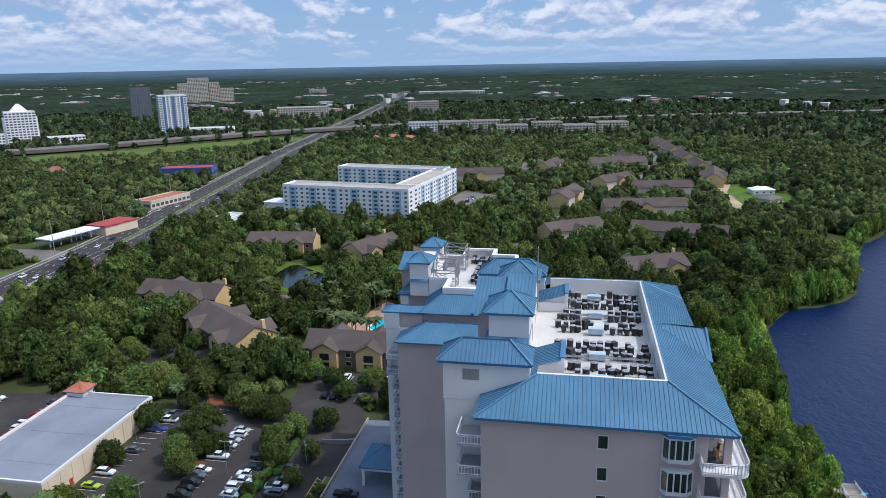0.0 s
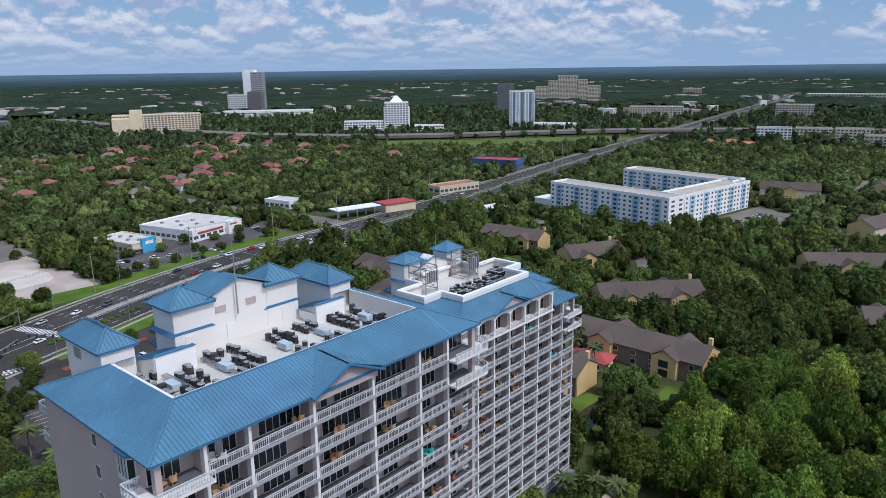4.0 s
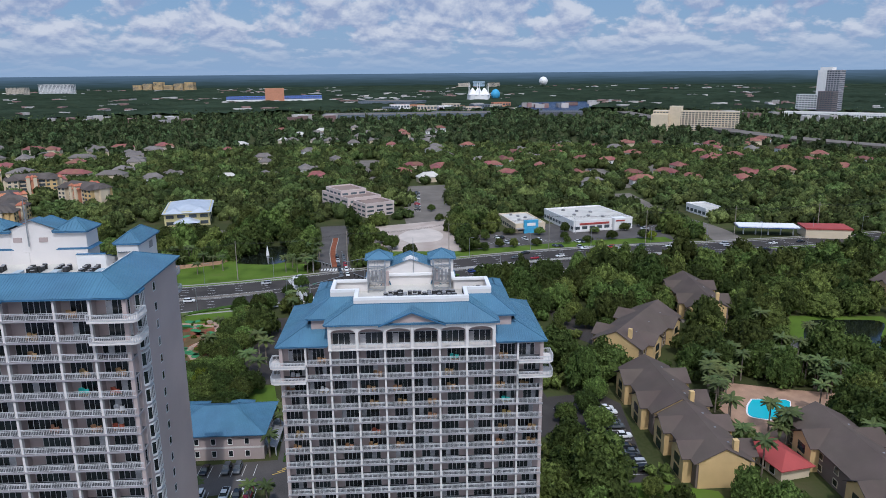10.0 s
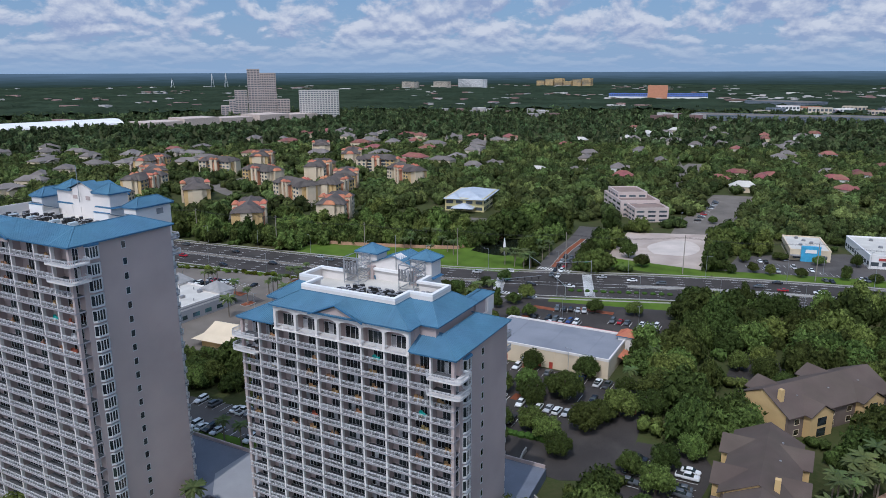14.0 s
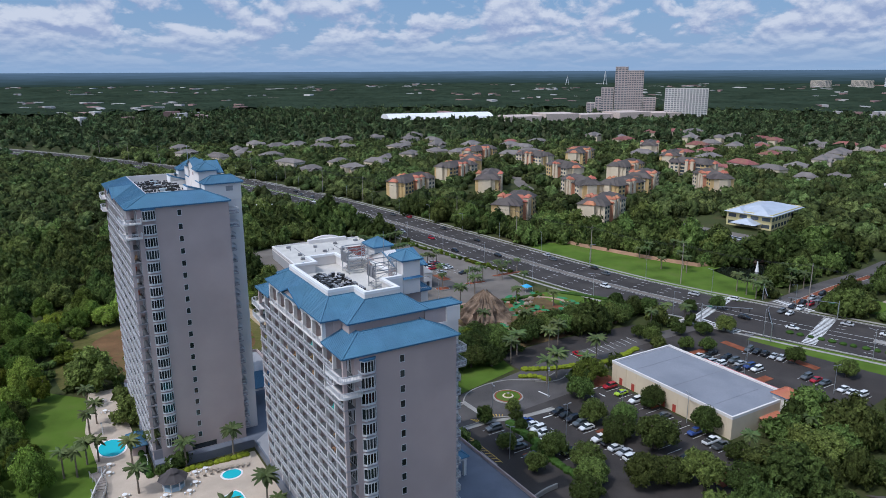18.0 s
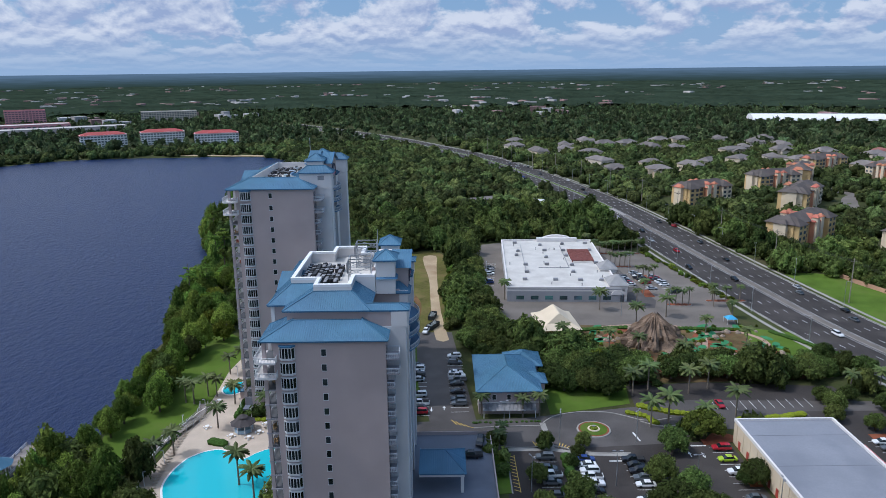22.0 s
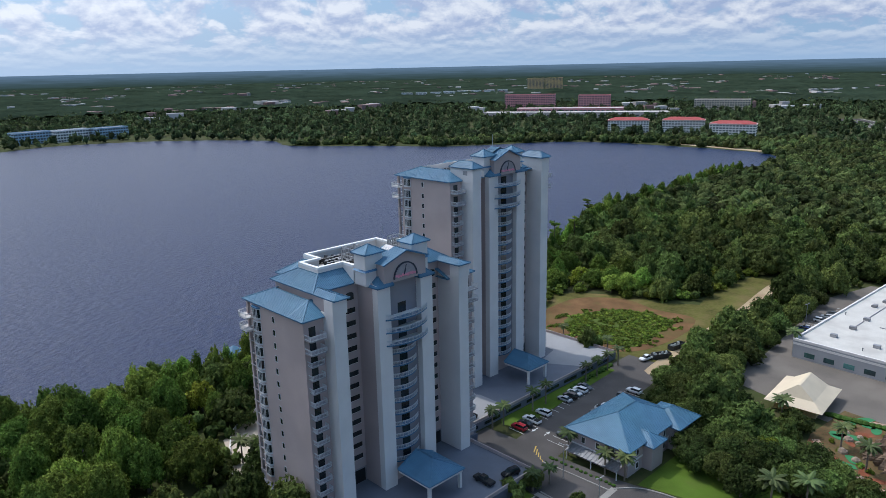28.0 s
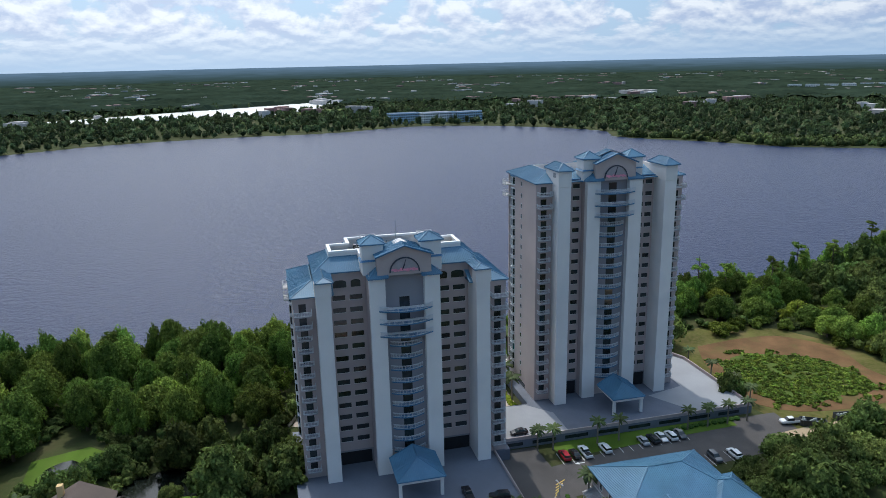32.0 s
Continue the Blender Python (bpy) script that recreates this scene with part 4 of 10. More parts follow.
for a, b2 in zip(mid, mid[1:]):
    w = b2 - a - 0.56
    part("balcony_rail", shared(("balcony_rail", round(w, 2)), lambda: rail_form(w), RAILM), None, ta, at=pose(0.25, (a + b2) / 2, ZM))
    sliding(ta, -1.96, (a + b2) / 2, ZM, w - 0.2, 4, rgA)

    def arch_form():
        f = Form()
        m = 12
        for i in range(m):
            y0, y1 = -w / 2 + w * i / m, -w / 2 + w * (i + 1) / m
            h0, h1 = (3.2 + 0.6 * math.sqrt(max(0, 1 - (2 * q / w) ** 2)) for q in (y0, y1))
            f.v += [(-0.1, y0, h0), (-0.1, y0, 4.6), (0.18, y0, h0), (0.18, y0, 4.6)] + ([(-0.1, y1, h1), (-0.1, y1, 4.6), (0.18, y1, h1), (0.18, y1, 4.6)] if i == m - 1 else [])
            k = 4 * i
            f.f += [(k, k + 1, k + 5, k + 4), (k + 2, k + 6, k + 7, k + 3), (k, k + 4, k + 6, k + 2)]
        return f
    part("arch", shared("arch", arch_form, PALE), None, ta, at=pose(0, (a + b2) / 2, ZM))
# roofs: low ends, cross block, middle block
for s in (-1, 1):
    ys = sorted((s * 15.5, s * 25.0))
    inn = sorted((s * 15.5, s * 19.8))
    hip(ta, (0.6, -23.2, ys[0], ys[1])[:2][::-1] + (ys[0], ys[1]), (-17.9, -4.8, inn[0], inn[1]), 46.2, 48.5, sides="wen" if s > 0 else "wes")
part("fascia", Form().box(-19.54, -2.96, -19.64, 19.64, 49.92, 50.18), ROOFEDGE, ta)
for s in (-1, 1):
    a0, a1, e0, e1 = (9.0, 19.7, 9.0, 15.55) if s > 0 else (-19.7, -9.0, -15.55, -9.0)
    hip(ta, (-19.6, -2.9, a0, a1), (-15.65, -8.25, e0, e1), 50.2, 52.8, sides="wn" if s > 0 else "ws", edge=False)
    a0, a1, e0, e1 = (10.7, 19.7, 10.7, 15.55) if s > 0 else (-19.7, -10.7, -15.55, -10.7)
    part("roof_slope", seams(Form(), [(-2.9, a0, 50.2), (-2.9, a1, 50.2), (-8.25, e1, 52.8), (-8.25, e0, 52.8)], 0.42), ROOF, ta)
for s in (-1, 1):
    # the roof runs out over each pier
    q = sorted((s * 15.6, s * 19.66))
    hip(ta, (-26.9, -18.4, q[0], q[1]), (-24.9, -18.4, s * 17.63 - 0.03, s * 17.63 + 0.03), 50.17, 50.95, sides="wns")
    part("pier_wall", Form().box(-18.9, -25.6, *sorted((s * 16.35, s * 19.2)), 45.7, 49.9), STUCCO, ta, "taupe stucco wall")
hip(ta, (-8.3, 0.75, -16.1, 16.1), (-8.3, -3.05, -10.75, 10.75), 50.2, 52.9, sides="ens")
# pediment over the two middle bays
ped = Form()
pp = [(-5.2, 49.9), (5.2, 49.9), (0, 52.0)]
ped.add([(0.55, y, z) for y, z in pp] + [(-3.5, y, z) for y, z in pp], [(0, 1, 2), (5, 4, 3), (0, 3, 4, 1), (1, 4, 5, 2), (2, 5, 3, 0)])
part("pediment", ped, STUCCO, ta, "taupe stucco pediment")
for s in (-1, 1):
    part("roof_slope", seams(Form(), [(0.95, s * 6.0, 50.0), (0.95, 0, 52.5), (-4.9, 0, 52.5), (-0.1, s * 6.0, 50.3)]), ROOF, ta)
    part("pediment_edge", Form().bar((1.0, s * 6.1, 49.85), (1.0, 0, 52.4), 0.12), ROOFEDGE, ta)
# the white parapet box round the plant deck
outer = [(-3.0, -10.7), (-3.0, 10.7), (-8.3, 10.7), (-8.3, 15.5), (-15.6, 15.5), (-15.6, 9.0), (-19.6, 9.0), (-19.6, -9.0), (-15.6, -9.0), (-15.6, -15.5), (-8.3, -15.5), (-8.3, -10.7)]


def parapet_ring(poly, t_, z0, z1, cap):
    """Walls along a closed plan, thick to the inside."""
    n_ = len(poly)
    area = sum(poly[i][0] * poly[(i + 1) % n_][1] - poly[(i + 1) % n_][0] * poly[i][1] for i in range(n_))
    sgn = 1 if area > 0 else -1
    inn_ = []
    for i in range(n_):
        (xa, ya), (xb, yb), (xc, yc) = poly[i - 1], poly[i], poly[(i + 1) % n_]
        d0, d1 = Vector((xb - xa, yb - ya)).normalized(), Vector((xc - xb, yc - yb)).normalized()
        n0, n1 = Vector((-d0.y, d0.x)) * sgn, Vector((-d1.y, d1.x)) * sgn
        m_ = n0 + n1
        inn_.append((xb + m_.x * t_ / (1 + n0.dot(n1)), yb + m_.y * t_ / (1 + n0.dot(n1))))
    f = Form()
    v = [(x, y, z0) for x, y in poly] + [(x, y, z1) for x, y in poly] + [(x, y, z0) for x, y in inn_] + [(x, y, z1) for x, y in inn_]
    fc = []
    for i in range(n_):
        j = (i + 1) % n_
        fc += [(i, j, n_ + j, n_ + i), (n_ + i, n_ + j, 3 * n_ + j, 3 * n_ + i), (2 * n_ + j, 2 * n_ + i, 3 * n_ + i, 3 * n_ + j)]
    return f.add(v, fc)


part("parapet", parapet_ring(outer, 0.35, 49.8, 53.6, 0), PALE, ta, "white parapet wall")
part("parapet_cap", parapet_ring(outer, 0.75, 53.6, 54.1, 0), WHITE, ta, "bright white parapet coping")
part("plant_deck", Form().prism([(x * 0.99, y * 0.98) for x, y in outer], 51.2, 51.6), MEMBRANE, ta, "white roof membrane")
for s in (-1, 1):
    ys = sorted((s * 4.2, s * 8.9))
    cupola(ta, -23.6, -19.75, ys[0], ys[1], 50.0, 57.1, 58.7)
part("lift_house", Form().add([(x, y, z) for x in (-19.8, -22.5) for y, z in ((-6.5, 50.2), (6.5, 50.2), (6.5, 54.4), (0, 57.1), (-6.5, 54.4))],
                              [(0, 1, 2, 3, 4), (9, 8, 7, 6, 5)] + [(i, 5 + i, 5 + (i + 1) % 5, (i + 1) % 5) for i in range(5)]), PALE, ta, "pale stucco lift house")
for y, w in ((-2.3, 0.5), (-5.9, 0.45), (5.9, 0.45)):
    part("door", Form().box(-19.79, -19.7, y - w, y + w, 51.62, 53.7), mat("teal_door", (0.06, 0.20, 0.28), 0.6), ta, "blue-green metal door")
road_side(ta, la, 14, 19.0, 24.4, 26.1, 19.5, 16.3, 7.9, 4.4, 46.9, 49.9, 50.6, 54.7, 57.0, 4.9, 49.8)
for s in (-1, 1):
    ys = sorted((s * 16.1, s * 19.7))
    part("fin_cap", Form().box(-23.4, -26.35, ys[0], ys[1], 46.9, 49.85), PALE, ta, "white stucco pier head")
    # arched openings of the top floor
    for c, w in ((10.1, 2.2), (13.7, 3.0)):
        f = Form()
        rim = [(-w / 2, 0), (w / 2, 0), (w / 2, 1.2)] + [(w / 2 * math.cos(radians(a)), 1.2 + 0.55 * math.sin(radians(a))) for a in range(20, 180, 20)] + [(-w / 2, 1.2)]
        k = len(rim)
        f.add([(-19.03, s * c + y, 46.4 + z) for y, z in rim] + [(-19.1, s * c + y, 46.4 + z) for y, z in rim], [tuple(range(k)), tuple(range(k, 2 * k))[::-1]] + [(i, k + i, k + (i + 1) % k, (i + 1) % k) for i in range(k)])
        part("arched_window", f, GLASS, ta, "dark arched window")
part("mast", Form().cyl(-19.6, 0.6, 53.2, 61.5, 0.10, 0.05, 6), STEEL, ta, "thin grey flag mast")

# the higher tower
BX, BY = 16.8, 87.0
tb, lb = tower("high_tower", BX, BY, 21.5, [-16.7, -12.1, -4.5, 3.7, 11.2, 16.2], 3.85, 2.96, 20, 0.35, 63.5,
               "tall taupe apartment tower with white balconies and blue metal roofs", 5, 21.1, 13.5)
hip(tb, (-23.2, 0.6, -22.1, 22.1), (-17.6, -5.0, -16.5, 16.5), 63.7, 66.0, sides="sen", caps="lake")
for s in (-1, 1):
    part("roof_slope", seams(Form(), [(-23.2, s * 22.1, 63.7), (-23.2, s * 13.7, 63.7), (-17.6, s * 13.7, 66.0), (-17.6, s * 16.5, 66.0)]), ROOF, tb)
    part("ridge_cap", Form().bar((-23.2, s * 22.1, 63.7), (-17.6, s * 16.5, 66.0), 0.11), ROOF, tb)
    part("parapet", Form().box(-5.3, -17.6, s * 16.5, s * 16.2, 63.4, 66.05), PALE, tb, "white inner parapet")
part("parapet", Form().box(-5.0, -5.3, -16.5, 16.5, 63.4, 66.05), PALE, tb, "white inner parapet")
part("plant_deck", Form().box(-5.2, -19.0, -16.4, 16.4, 63.4, 63.75), MEMBRANE, tb, "white roof membrane")
ped = Form()
pp = [(-4.6, 63.5), (4.1, 63.5), (-0.25, 65.3)]
ped.add([(0.45, y, z) for y, z in pp] + [(-3.5, y, z) for y, z in pp], [(0, 1, 2), (5, 4, 3), (0, 3, 4, 1), (1, 4, 5, 2), (2, 5, 3, 0)])
part("pediment", ped, STUCCO, tb, "taupe stucco pediment")
part("pediment_beam", Form().box(0.43, 0.15, -4.6, 4.1, 62.75, 63.52), STUCCO, tb, "taupe stucco beam")
for s, e in ((-1, -5.2), (1, 4.7)):
    part("roof_slope", seams(Form(), [(0.9, e, 63.6), (0.9, -0.25, 65.75), (-4.6, -0.25, 65.85), (0.2, e, 63.85)]), ROOF, tb)
    part("pediment_edge", Form().bar((0.95, e, 63.45), (0.95, -0.25, 65.65), 0.12), ROOFEDGE, tb)
# lift house, cupolas, pier heads
part("lift_house", Form().add([(x, y, z) for x in (-19.0, -21.0) for y, z in ((-7.6, 63.5), (7.6, 63.5), (7.6, 68.2), (0, 71.2), (-7.6, 68.2))],
                              [(0, 1, 2, 3, 4), (9, 8, 7, 6, 5)] + [(i, 5 + i, 5 + (i + 1) % 5, (i + 1) % 5) for i in range(5)]), PALE, tb, "pale stucco lift house")
for s in (-1, 1):
    part("roof_slope", seams(Form(), [(-18.6, s * 5.2, 69.5), (-18.6, 0, 71.4), (-22.0, 0, 71.4), (-22.0, s * 5.2, 69.5)]), ROOF, tb)
    ys = sorted((s * 3.9, s * 8.6))
    cupola(tb, -23.4, -18.95, ys[0], ys[1], 63.6, 69.5, 71.3)
    ys = sorted((s * 13.55, s * 17.1))
    part("pier_head", Form().box(-18.3, -27.0, ys[0], ys[1], 63.0, 67.1), PALE, tb, "off-white stucco pier head")
    part("louvre", Form().box(-25.0, -23.3, s * 17.1, s * 17.14, 65.2, 66.4), GREYM, tb, "grey louvre")
    hip(tb, (-27.6, -18.0, ys[0] - 0.5, ys[1] + 0.5), (-25.2, -20.4, (ys[0] + ys[1]) / 2 - 0.04, (ys[0] + ys[1]) / 2 + 0.04), 67.3, 69.0)
    lo, hi = sorted((s * 8.4, s * 13.0))
    part("side_wall", Form().box(-15.0, -15.35, lo, hi, 63.6, 66.3), WHITE, tb, "bright white low wall")
    part("side_roof", seams(Form(), [(-15.3, lo - 0.2, 66.2), (-15.3, hi + 0.5, 66.2), (-21.9, hi + 0.5, 64.1), (-21.9, lo - 0.2, 64.1)]), ROOF, tb)
    part("wall_cap", Form().box(-14.9, -15.45, lo, hi, 66.3, 66.42), ROOFEDGE, tb, "blue metal coping")
    for y_ in (s * 8.95, s * 12.95):
        pr = [(-15.3, 63.6), (-15.3, 66.1), (-21.8, 64.02), (-21.8, 63.6)]
        part("side_cheek", Form().add([(x_, y_ - 0.1, z_) for x_, z_ in pr] + [(x_, y_ + 0.1, z_) for x_, z_ in pr], [(0, 1, 2, 3), (7, 6, 5, 4)] + [(k, 4 + k, 4 + (k + 1) % 4, (k + 1) % 4) for k in range(4)]), WHITE, tb)
    part("side_cheek", Form().box(-15.3, -18.9, s * 8.6, s * 8.9, 63.62, 65.0), WHITE, tb)
part("door", Form().box(-18.98, -18.9, -2.0, -1.0, 63.76, 65.9), PALE, tb, "pale metal door")
part("door", Form().box(-18.98, -18.9, 6.0, 7.2, 63.76, 65.9), PALE, tb, "pale metal door")
part("door", Form().box(-18.98, -18.9, -7.4, -6.2, 63.76, 65.9), PALE, tb, "pale metal door")
for y in (-2.6, 1.6):
    part("vent", Form().box(-19.0, -18.92, y - 0.7, y + 0.7, 67.6, 68.4), STUCCO, tb, "flat louvred vent")
part("mast", Form().cyl(-18.5, -0.6, 67.0, 75.0, 0.12, 0.06, 6), STEEL, tb, "thin grey flag mast")
road_side(tb, lb, 20, 21.1, 23.4, 26.9, 17.05, 13.6, 8.0, 4.2, 62.95, 64.0, 64.0, 68.3, 70.9, 5.2, 63.7)
for s in (-1, 1):
    part("eave_trim", Form().box(-21.95, -21.75, *sorted((s * 8.0, s * 13.5)), 63.85, 64.12), ROOFEDGE, tb)
portico(-39.6, 149.4, 2.9, 11.0, 10.5, "blue hipped canopy on white posts before the entrance")
portico(-15.9, 86.9, 2.2, 9.6, 10.0, "blue hipped canopy on white posts before the entrance")

# steel antenna frames on the lower tower's deck
for y0 in (-8.6, 4.6):
    ant = thing("antenna_frame", AX - 14.2, AY + y0, 51.6, "grey galvanised steel lattice frame on the roof deck", "antenna frame", "antenna frames")
    f = Form()
    posts = [(0, 0), (0, 3.4), (-4.5, 0), (-4.5, 3.4)]
    for x, y in posts:
        f.bar((x, y, 0), (x, y, 6.4), 0.08)
    for z in (1.6, 3.2, 4.8, 6.4):
        for i in range(4):
            a, b2 = posts[(0, 1, 3, 2)[i]], posts[(1, 3, 2, 0)[i]]
            f.bar((*a, z), (*b2, z), 0.07)
            f.bar((*a, z - 1.6), (*b2, z), 0.045)
    part("lattice", f, STEEL, ant)
    for k in range(5):
        part("panel_antenna", shared("panel_antenna", lambda: Form().box(-0.12, 0.12, -0.2, 0.2, 0, 2.2), GREYM), None, ant, at=pose(0.3, 0.3 + 0.7 * k, 3.4))
    part("ladder", Form().box(-4.55, -4.5, 1.2, 1.28, 0.0, 6.3).box(-4.55, -4.5, 1.8, 1.88, 0.0, 6.3), STEEL, ant)

# ---- podium, drives, lots ----
DZ = 2.9
podA = [(-52.0, 128.0), (-52.0, 175.0), (-36.0, 176.0), (-6.5, 176.0), (-6.5, 124.0), (-30.0, 124.0), (-30.0, 128.0)]
slab("parking_deck", podA, DZ, DECK, "grey-blue painted parking deck round the lower tower", "parking deck")
podB = [(-25.5, 52.0), (-25.5, 124.5), (-7.0, 124.5), (-7.0, 111.0), (17.0, 111.0), (17.0, 56.0), (8.0, 52.0)]
slab("parking_deck", podB, 2.2, DECK, "grey-blue painted parking deck round the higher tower", "parking deck")
solid("deck_slab", Form().prism([(-25.0, 52.5), (-25.0, 68.0), (-12.0, 76.0), (-9.0, 64.0), (16.0, 63.0), (16.0, 57.0), (7.8, 52.5)], 2.1, 2.21), DECKL, "pale concrete floor of the parking deck", "parking deck", "structure")
solid("deck_slab", Form().prism([(-25.0, 106.0), (-25.0, 124.0), (-7.4, 124.0), (-7.4, 112.0), (-14.0, 106.0)], 2.1, 2.212), DECKL, "pale concrete floor of the parking deck", "parking deck", "structure")


def wall_line(name, line, z0, z1, t_, material, label, category="wall"):
    f = Form()
    ribbon(f, line, t_ / 2, -t_ / 2, z0, z1)
    return solid(name, f, material, label, category, "structure")


wall_line("deck_wall", [(-51.8, 174.8), (-51.8, 128.2), (-30.2, 128.2)], 0.0, DZ + 0.9, 0.3, STUCCO, "taupe stucco parapet of the parking deck")
wall_line("deck_wall", [(-25.3, 124.3), (-25.3, 52.2), (8.0, 52.2), (16.8, 56.2)], 0.0, 3.1, 0.3, STUCCO, "taupe stucco parapet of the parking deck")
# dark sheets on the deck wall stand in for the shade behind its openings
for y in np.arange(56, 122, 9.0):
    solid("deck_opening", Form().box(-25.55, -25.44, y, y + 6.4, 0.7, 1.6), GLASS, "dark panel standing for a shaded opening into the parking level", "opening", "structure")
wall_line("deck_wall", arc(-62, 190, 24, -90, -20, 10), 0.0, 1.2, 0.4, CONCRETE, "curved pale wall of the ramp")

# drives and lots
slab("resort_drive", [(-190, 122), (-160, 118), (-112, 122), (-95, 130), (-60, 133), (-26, 126), (-26, 116), (-62, 114), (-95, 108), (-112, 104), (-160, 106), (-192, 108)], 0.03, ASPHALT, "grey asphalt drive from the road to the towers", "drive")
slab("resort_drive", [(-50, 128), (-38, 128), (-27, 60), (-27, 46), (-43, 46), (-46, 80)], 0.034, ASPHALT, "grey asphalt drive along the towers", "drive")
slab("car_park", [(-56, 132), (-110, 128), (-114, 128), (-114, 186), (-60, 192), (-53, 178)], 0.038, ASPHALTD, "dark asphalt car park with white lines", "car park")
slab("verge", [(-187, 127), (-181, 128), (-193, 178), (-205, 179), (-200, 160)], 0.07, LAWN, "mown verge between the car park and the road", "lawn", clear=False)
slab("car_park", [(-142, 112), (-186, 112), (-202, 176), (-142, 184)], 0.038, ASPHALTD, "dark asphalt car park before the shop", "car park")
slab("car_park", [(-52, 40), (-60, 20), (-54, -60), (-62, -90), (-100, -104), (-146, -66), (-158, 10), (-150, 46), (-90, 50)], 0.028, ASPHALTL, "worn grey asphalt car park round the supermarket", "car park")
slab("car_park", [(-95, 108), (-112, 104), (-160, 106), (-158, 96), (-120, 92), (-96, 94)], 0.041, ASPHALTD, "dark asphalt car park by the golf course", "car park")
slab("verge", [(-248, 126), (-266, 126), (-262, 184), (-246, 182)], 0.055, LAWN, "green verge before the bare lot", "lawn")
slab("sand_ring", smooth_line([(-284, 150), (-300, 143), (-318, 150), (-322, 162), (-306, 170), (-288, 166), (-284, 150)], 3.0)[:-1], 0.09, mat("pale_sand", (0.55, 0.48, 0.43), 0.95, 0, 0.15, 0.1, 3.0, 0.2), "oval of pale levelled sand on the bare lot", "lot")
slab("sand_lot", [(-262, 130), (-330, 124), (-348, 176), (-262, 181)], 0.05, mat("pale_lot", (0.46, 0.38, 0.33), 0.95, 0, 0.2, 0.06, 3.0, 0.2, dirt=(0.34, 0.27, 0.23)), "bare pale sandy building lot", "lot")
slab("car_park", [(-336, 148), (-352, 181), (-500, 182), (-496, 150), (-373, 146)], 0.045, ASPHALTL, "worn asphalt car park", "car park")
slab("car_park", [(-244, 186), (-300, 190), (-330, 240), (-320, 310), (-262, 300), (-250, 240)], 0.04, ASPHALT, "grey asphalt car park of the roadside shops", "car park")
# lawns
slab("verge", [(-253, 184), (-264, 182), (-280, 245), (-287, 300), (-275, 302), (-268, 246)], 0.075, LAWN, "green verge between the road and the shops", "lawn")
clear_rect(-47, -24, 50, 128)
slab("lawn", [(-30.5, 60), (-25.7, 60), (-25.7, 110), (-28, 112), (-33, 110)], 0.07, LAWN, "narrow mown lawn below the parking deck", "lawn")
slab("verge", [(-204, 40), (-262, 30), (-236, 8), (-222, -22), (-214, -26), (-200, -26)], 0.06, LAWN, "bright mown lawn beside the road", "lawn")
slab("verge", [(-240, 102), (-262, 30), (-204, 40), (-215, 98)], 0.062, LAWN, "bright mown lawn beside the road", "lawn")
slab("lawn", [(47.5, 138), (34, 138), (30, 112), (25, 60), (40, 44), (58, 44), (59.5, 60), (56.5, 74), (53.4, 100), (52.2, 120)], 0.05, LAWN, "bright mown lawn on the lake shore", "lawn")
slab("lawn", [(-70, 112), (-94, 106), (-96, 92), (-70, 88)], 0.05, LAWN, "mown lawn beside the low house", "lawn")
slab("field", [(34, 46), (20, 50), (-22, 50), (-42, 46), (-48, -50), (-36, -78), (-20, -74), (-14, -44), (-20, -18), (-6, -9), (6, -10), (26, 2), (37, 18)], 0.02, mat("field_grass", (0.092, 0.095, 0.022), 0.95, 0, 0.4, 0.09, 0.8, 0.5, dirt=(0.18, 0.13, 0.06), grain=0.2, spec=0.1), "rough field of weeds and bare earth", "field")
slab("dirt_track", smooth_line([(-42, 54), (-37.5, 54), (-35.4, 28), (-34.4, 2), (-33.4, -24), (-30.5, -50), (-30, -66), (-36.5, -66), (-36.8, -50), (-37.2, -24), (-38.0, 0), (-39.4, 28), (-42, 54)], 6.0)[:-1], 0.06, SAND, "pale sandy track through the field", "track", clear=False)
SOIL = mat("rust_soil", (0.17, 0.088, 0.045), 0.95, 0, 0.35, 0.12, 2.0, 0.4, dirt=(0.12, 0.10, 0.035), grain=0.2, spec=0.1)
earth = [(20.4, 39.2), (22.5, 22.0), (20.5, 6.5), (6.0, -4.0), (-10.0, -1.0), (-25.0, -2.5), (-30.0, 8.0), (-31.0, 22.0), (-28.5, 39.0), (-21.0, 47.5), (-15.8, 47.2), (4.4, 45.6), (20.4, 39.2)]
slab("bare_earth", smooth_line(earth, 3.0)[:-1], 0.05, SOIL, "rust-brown bare earth round a weedy hollow", "earth", clear=False)
weedy = [(6.4, 40.0), (10.0, 27.5), (4.0, 13.0), (-1.0, 8.0), (-12.9, 4.4), (-21.5, 6.5), (-24.4, 13.0), (-24.6, 27.0), (-25.8, 37.4), (-19.5, 42.6), (-13.6, 41.3), (-1.7, 43.2), (6.4, 40.0)]
ragged = [(x + 2.2 * noise.noise(Vector((x / 2.6, y / 2.6, 0.4))), y + 2.2 * noise.noise(Vector((x / 2.6, y / 2.6, 7.4)))) for x, y in smooth_line(weedy, 1.2)[:-1]]
slab("weed_patch", ragged, 0.12, mat("weeds", (0.080, 0.130, 0.022), 0.95, 0, 0.45, 0.20, 1.1, 0.6, dirt=(0.12, 0.105, 0.035), grain=0.2, spec=0.1), "green weeds and grass in a hollow", "weeds", clear=False)
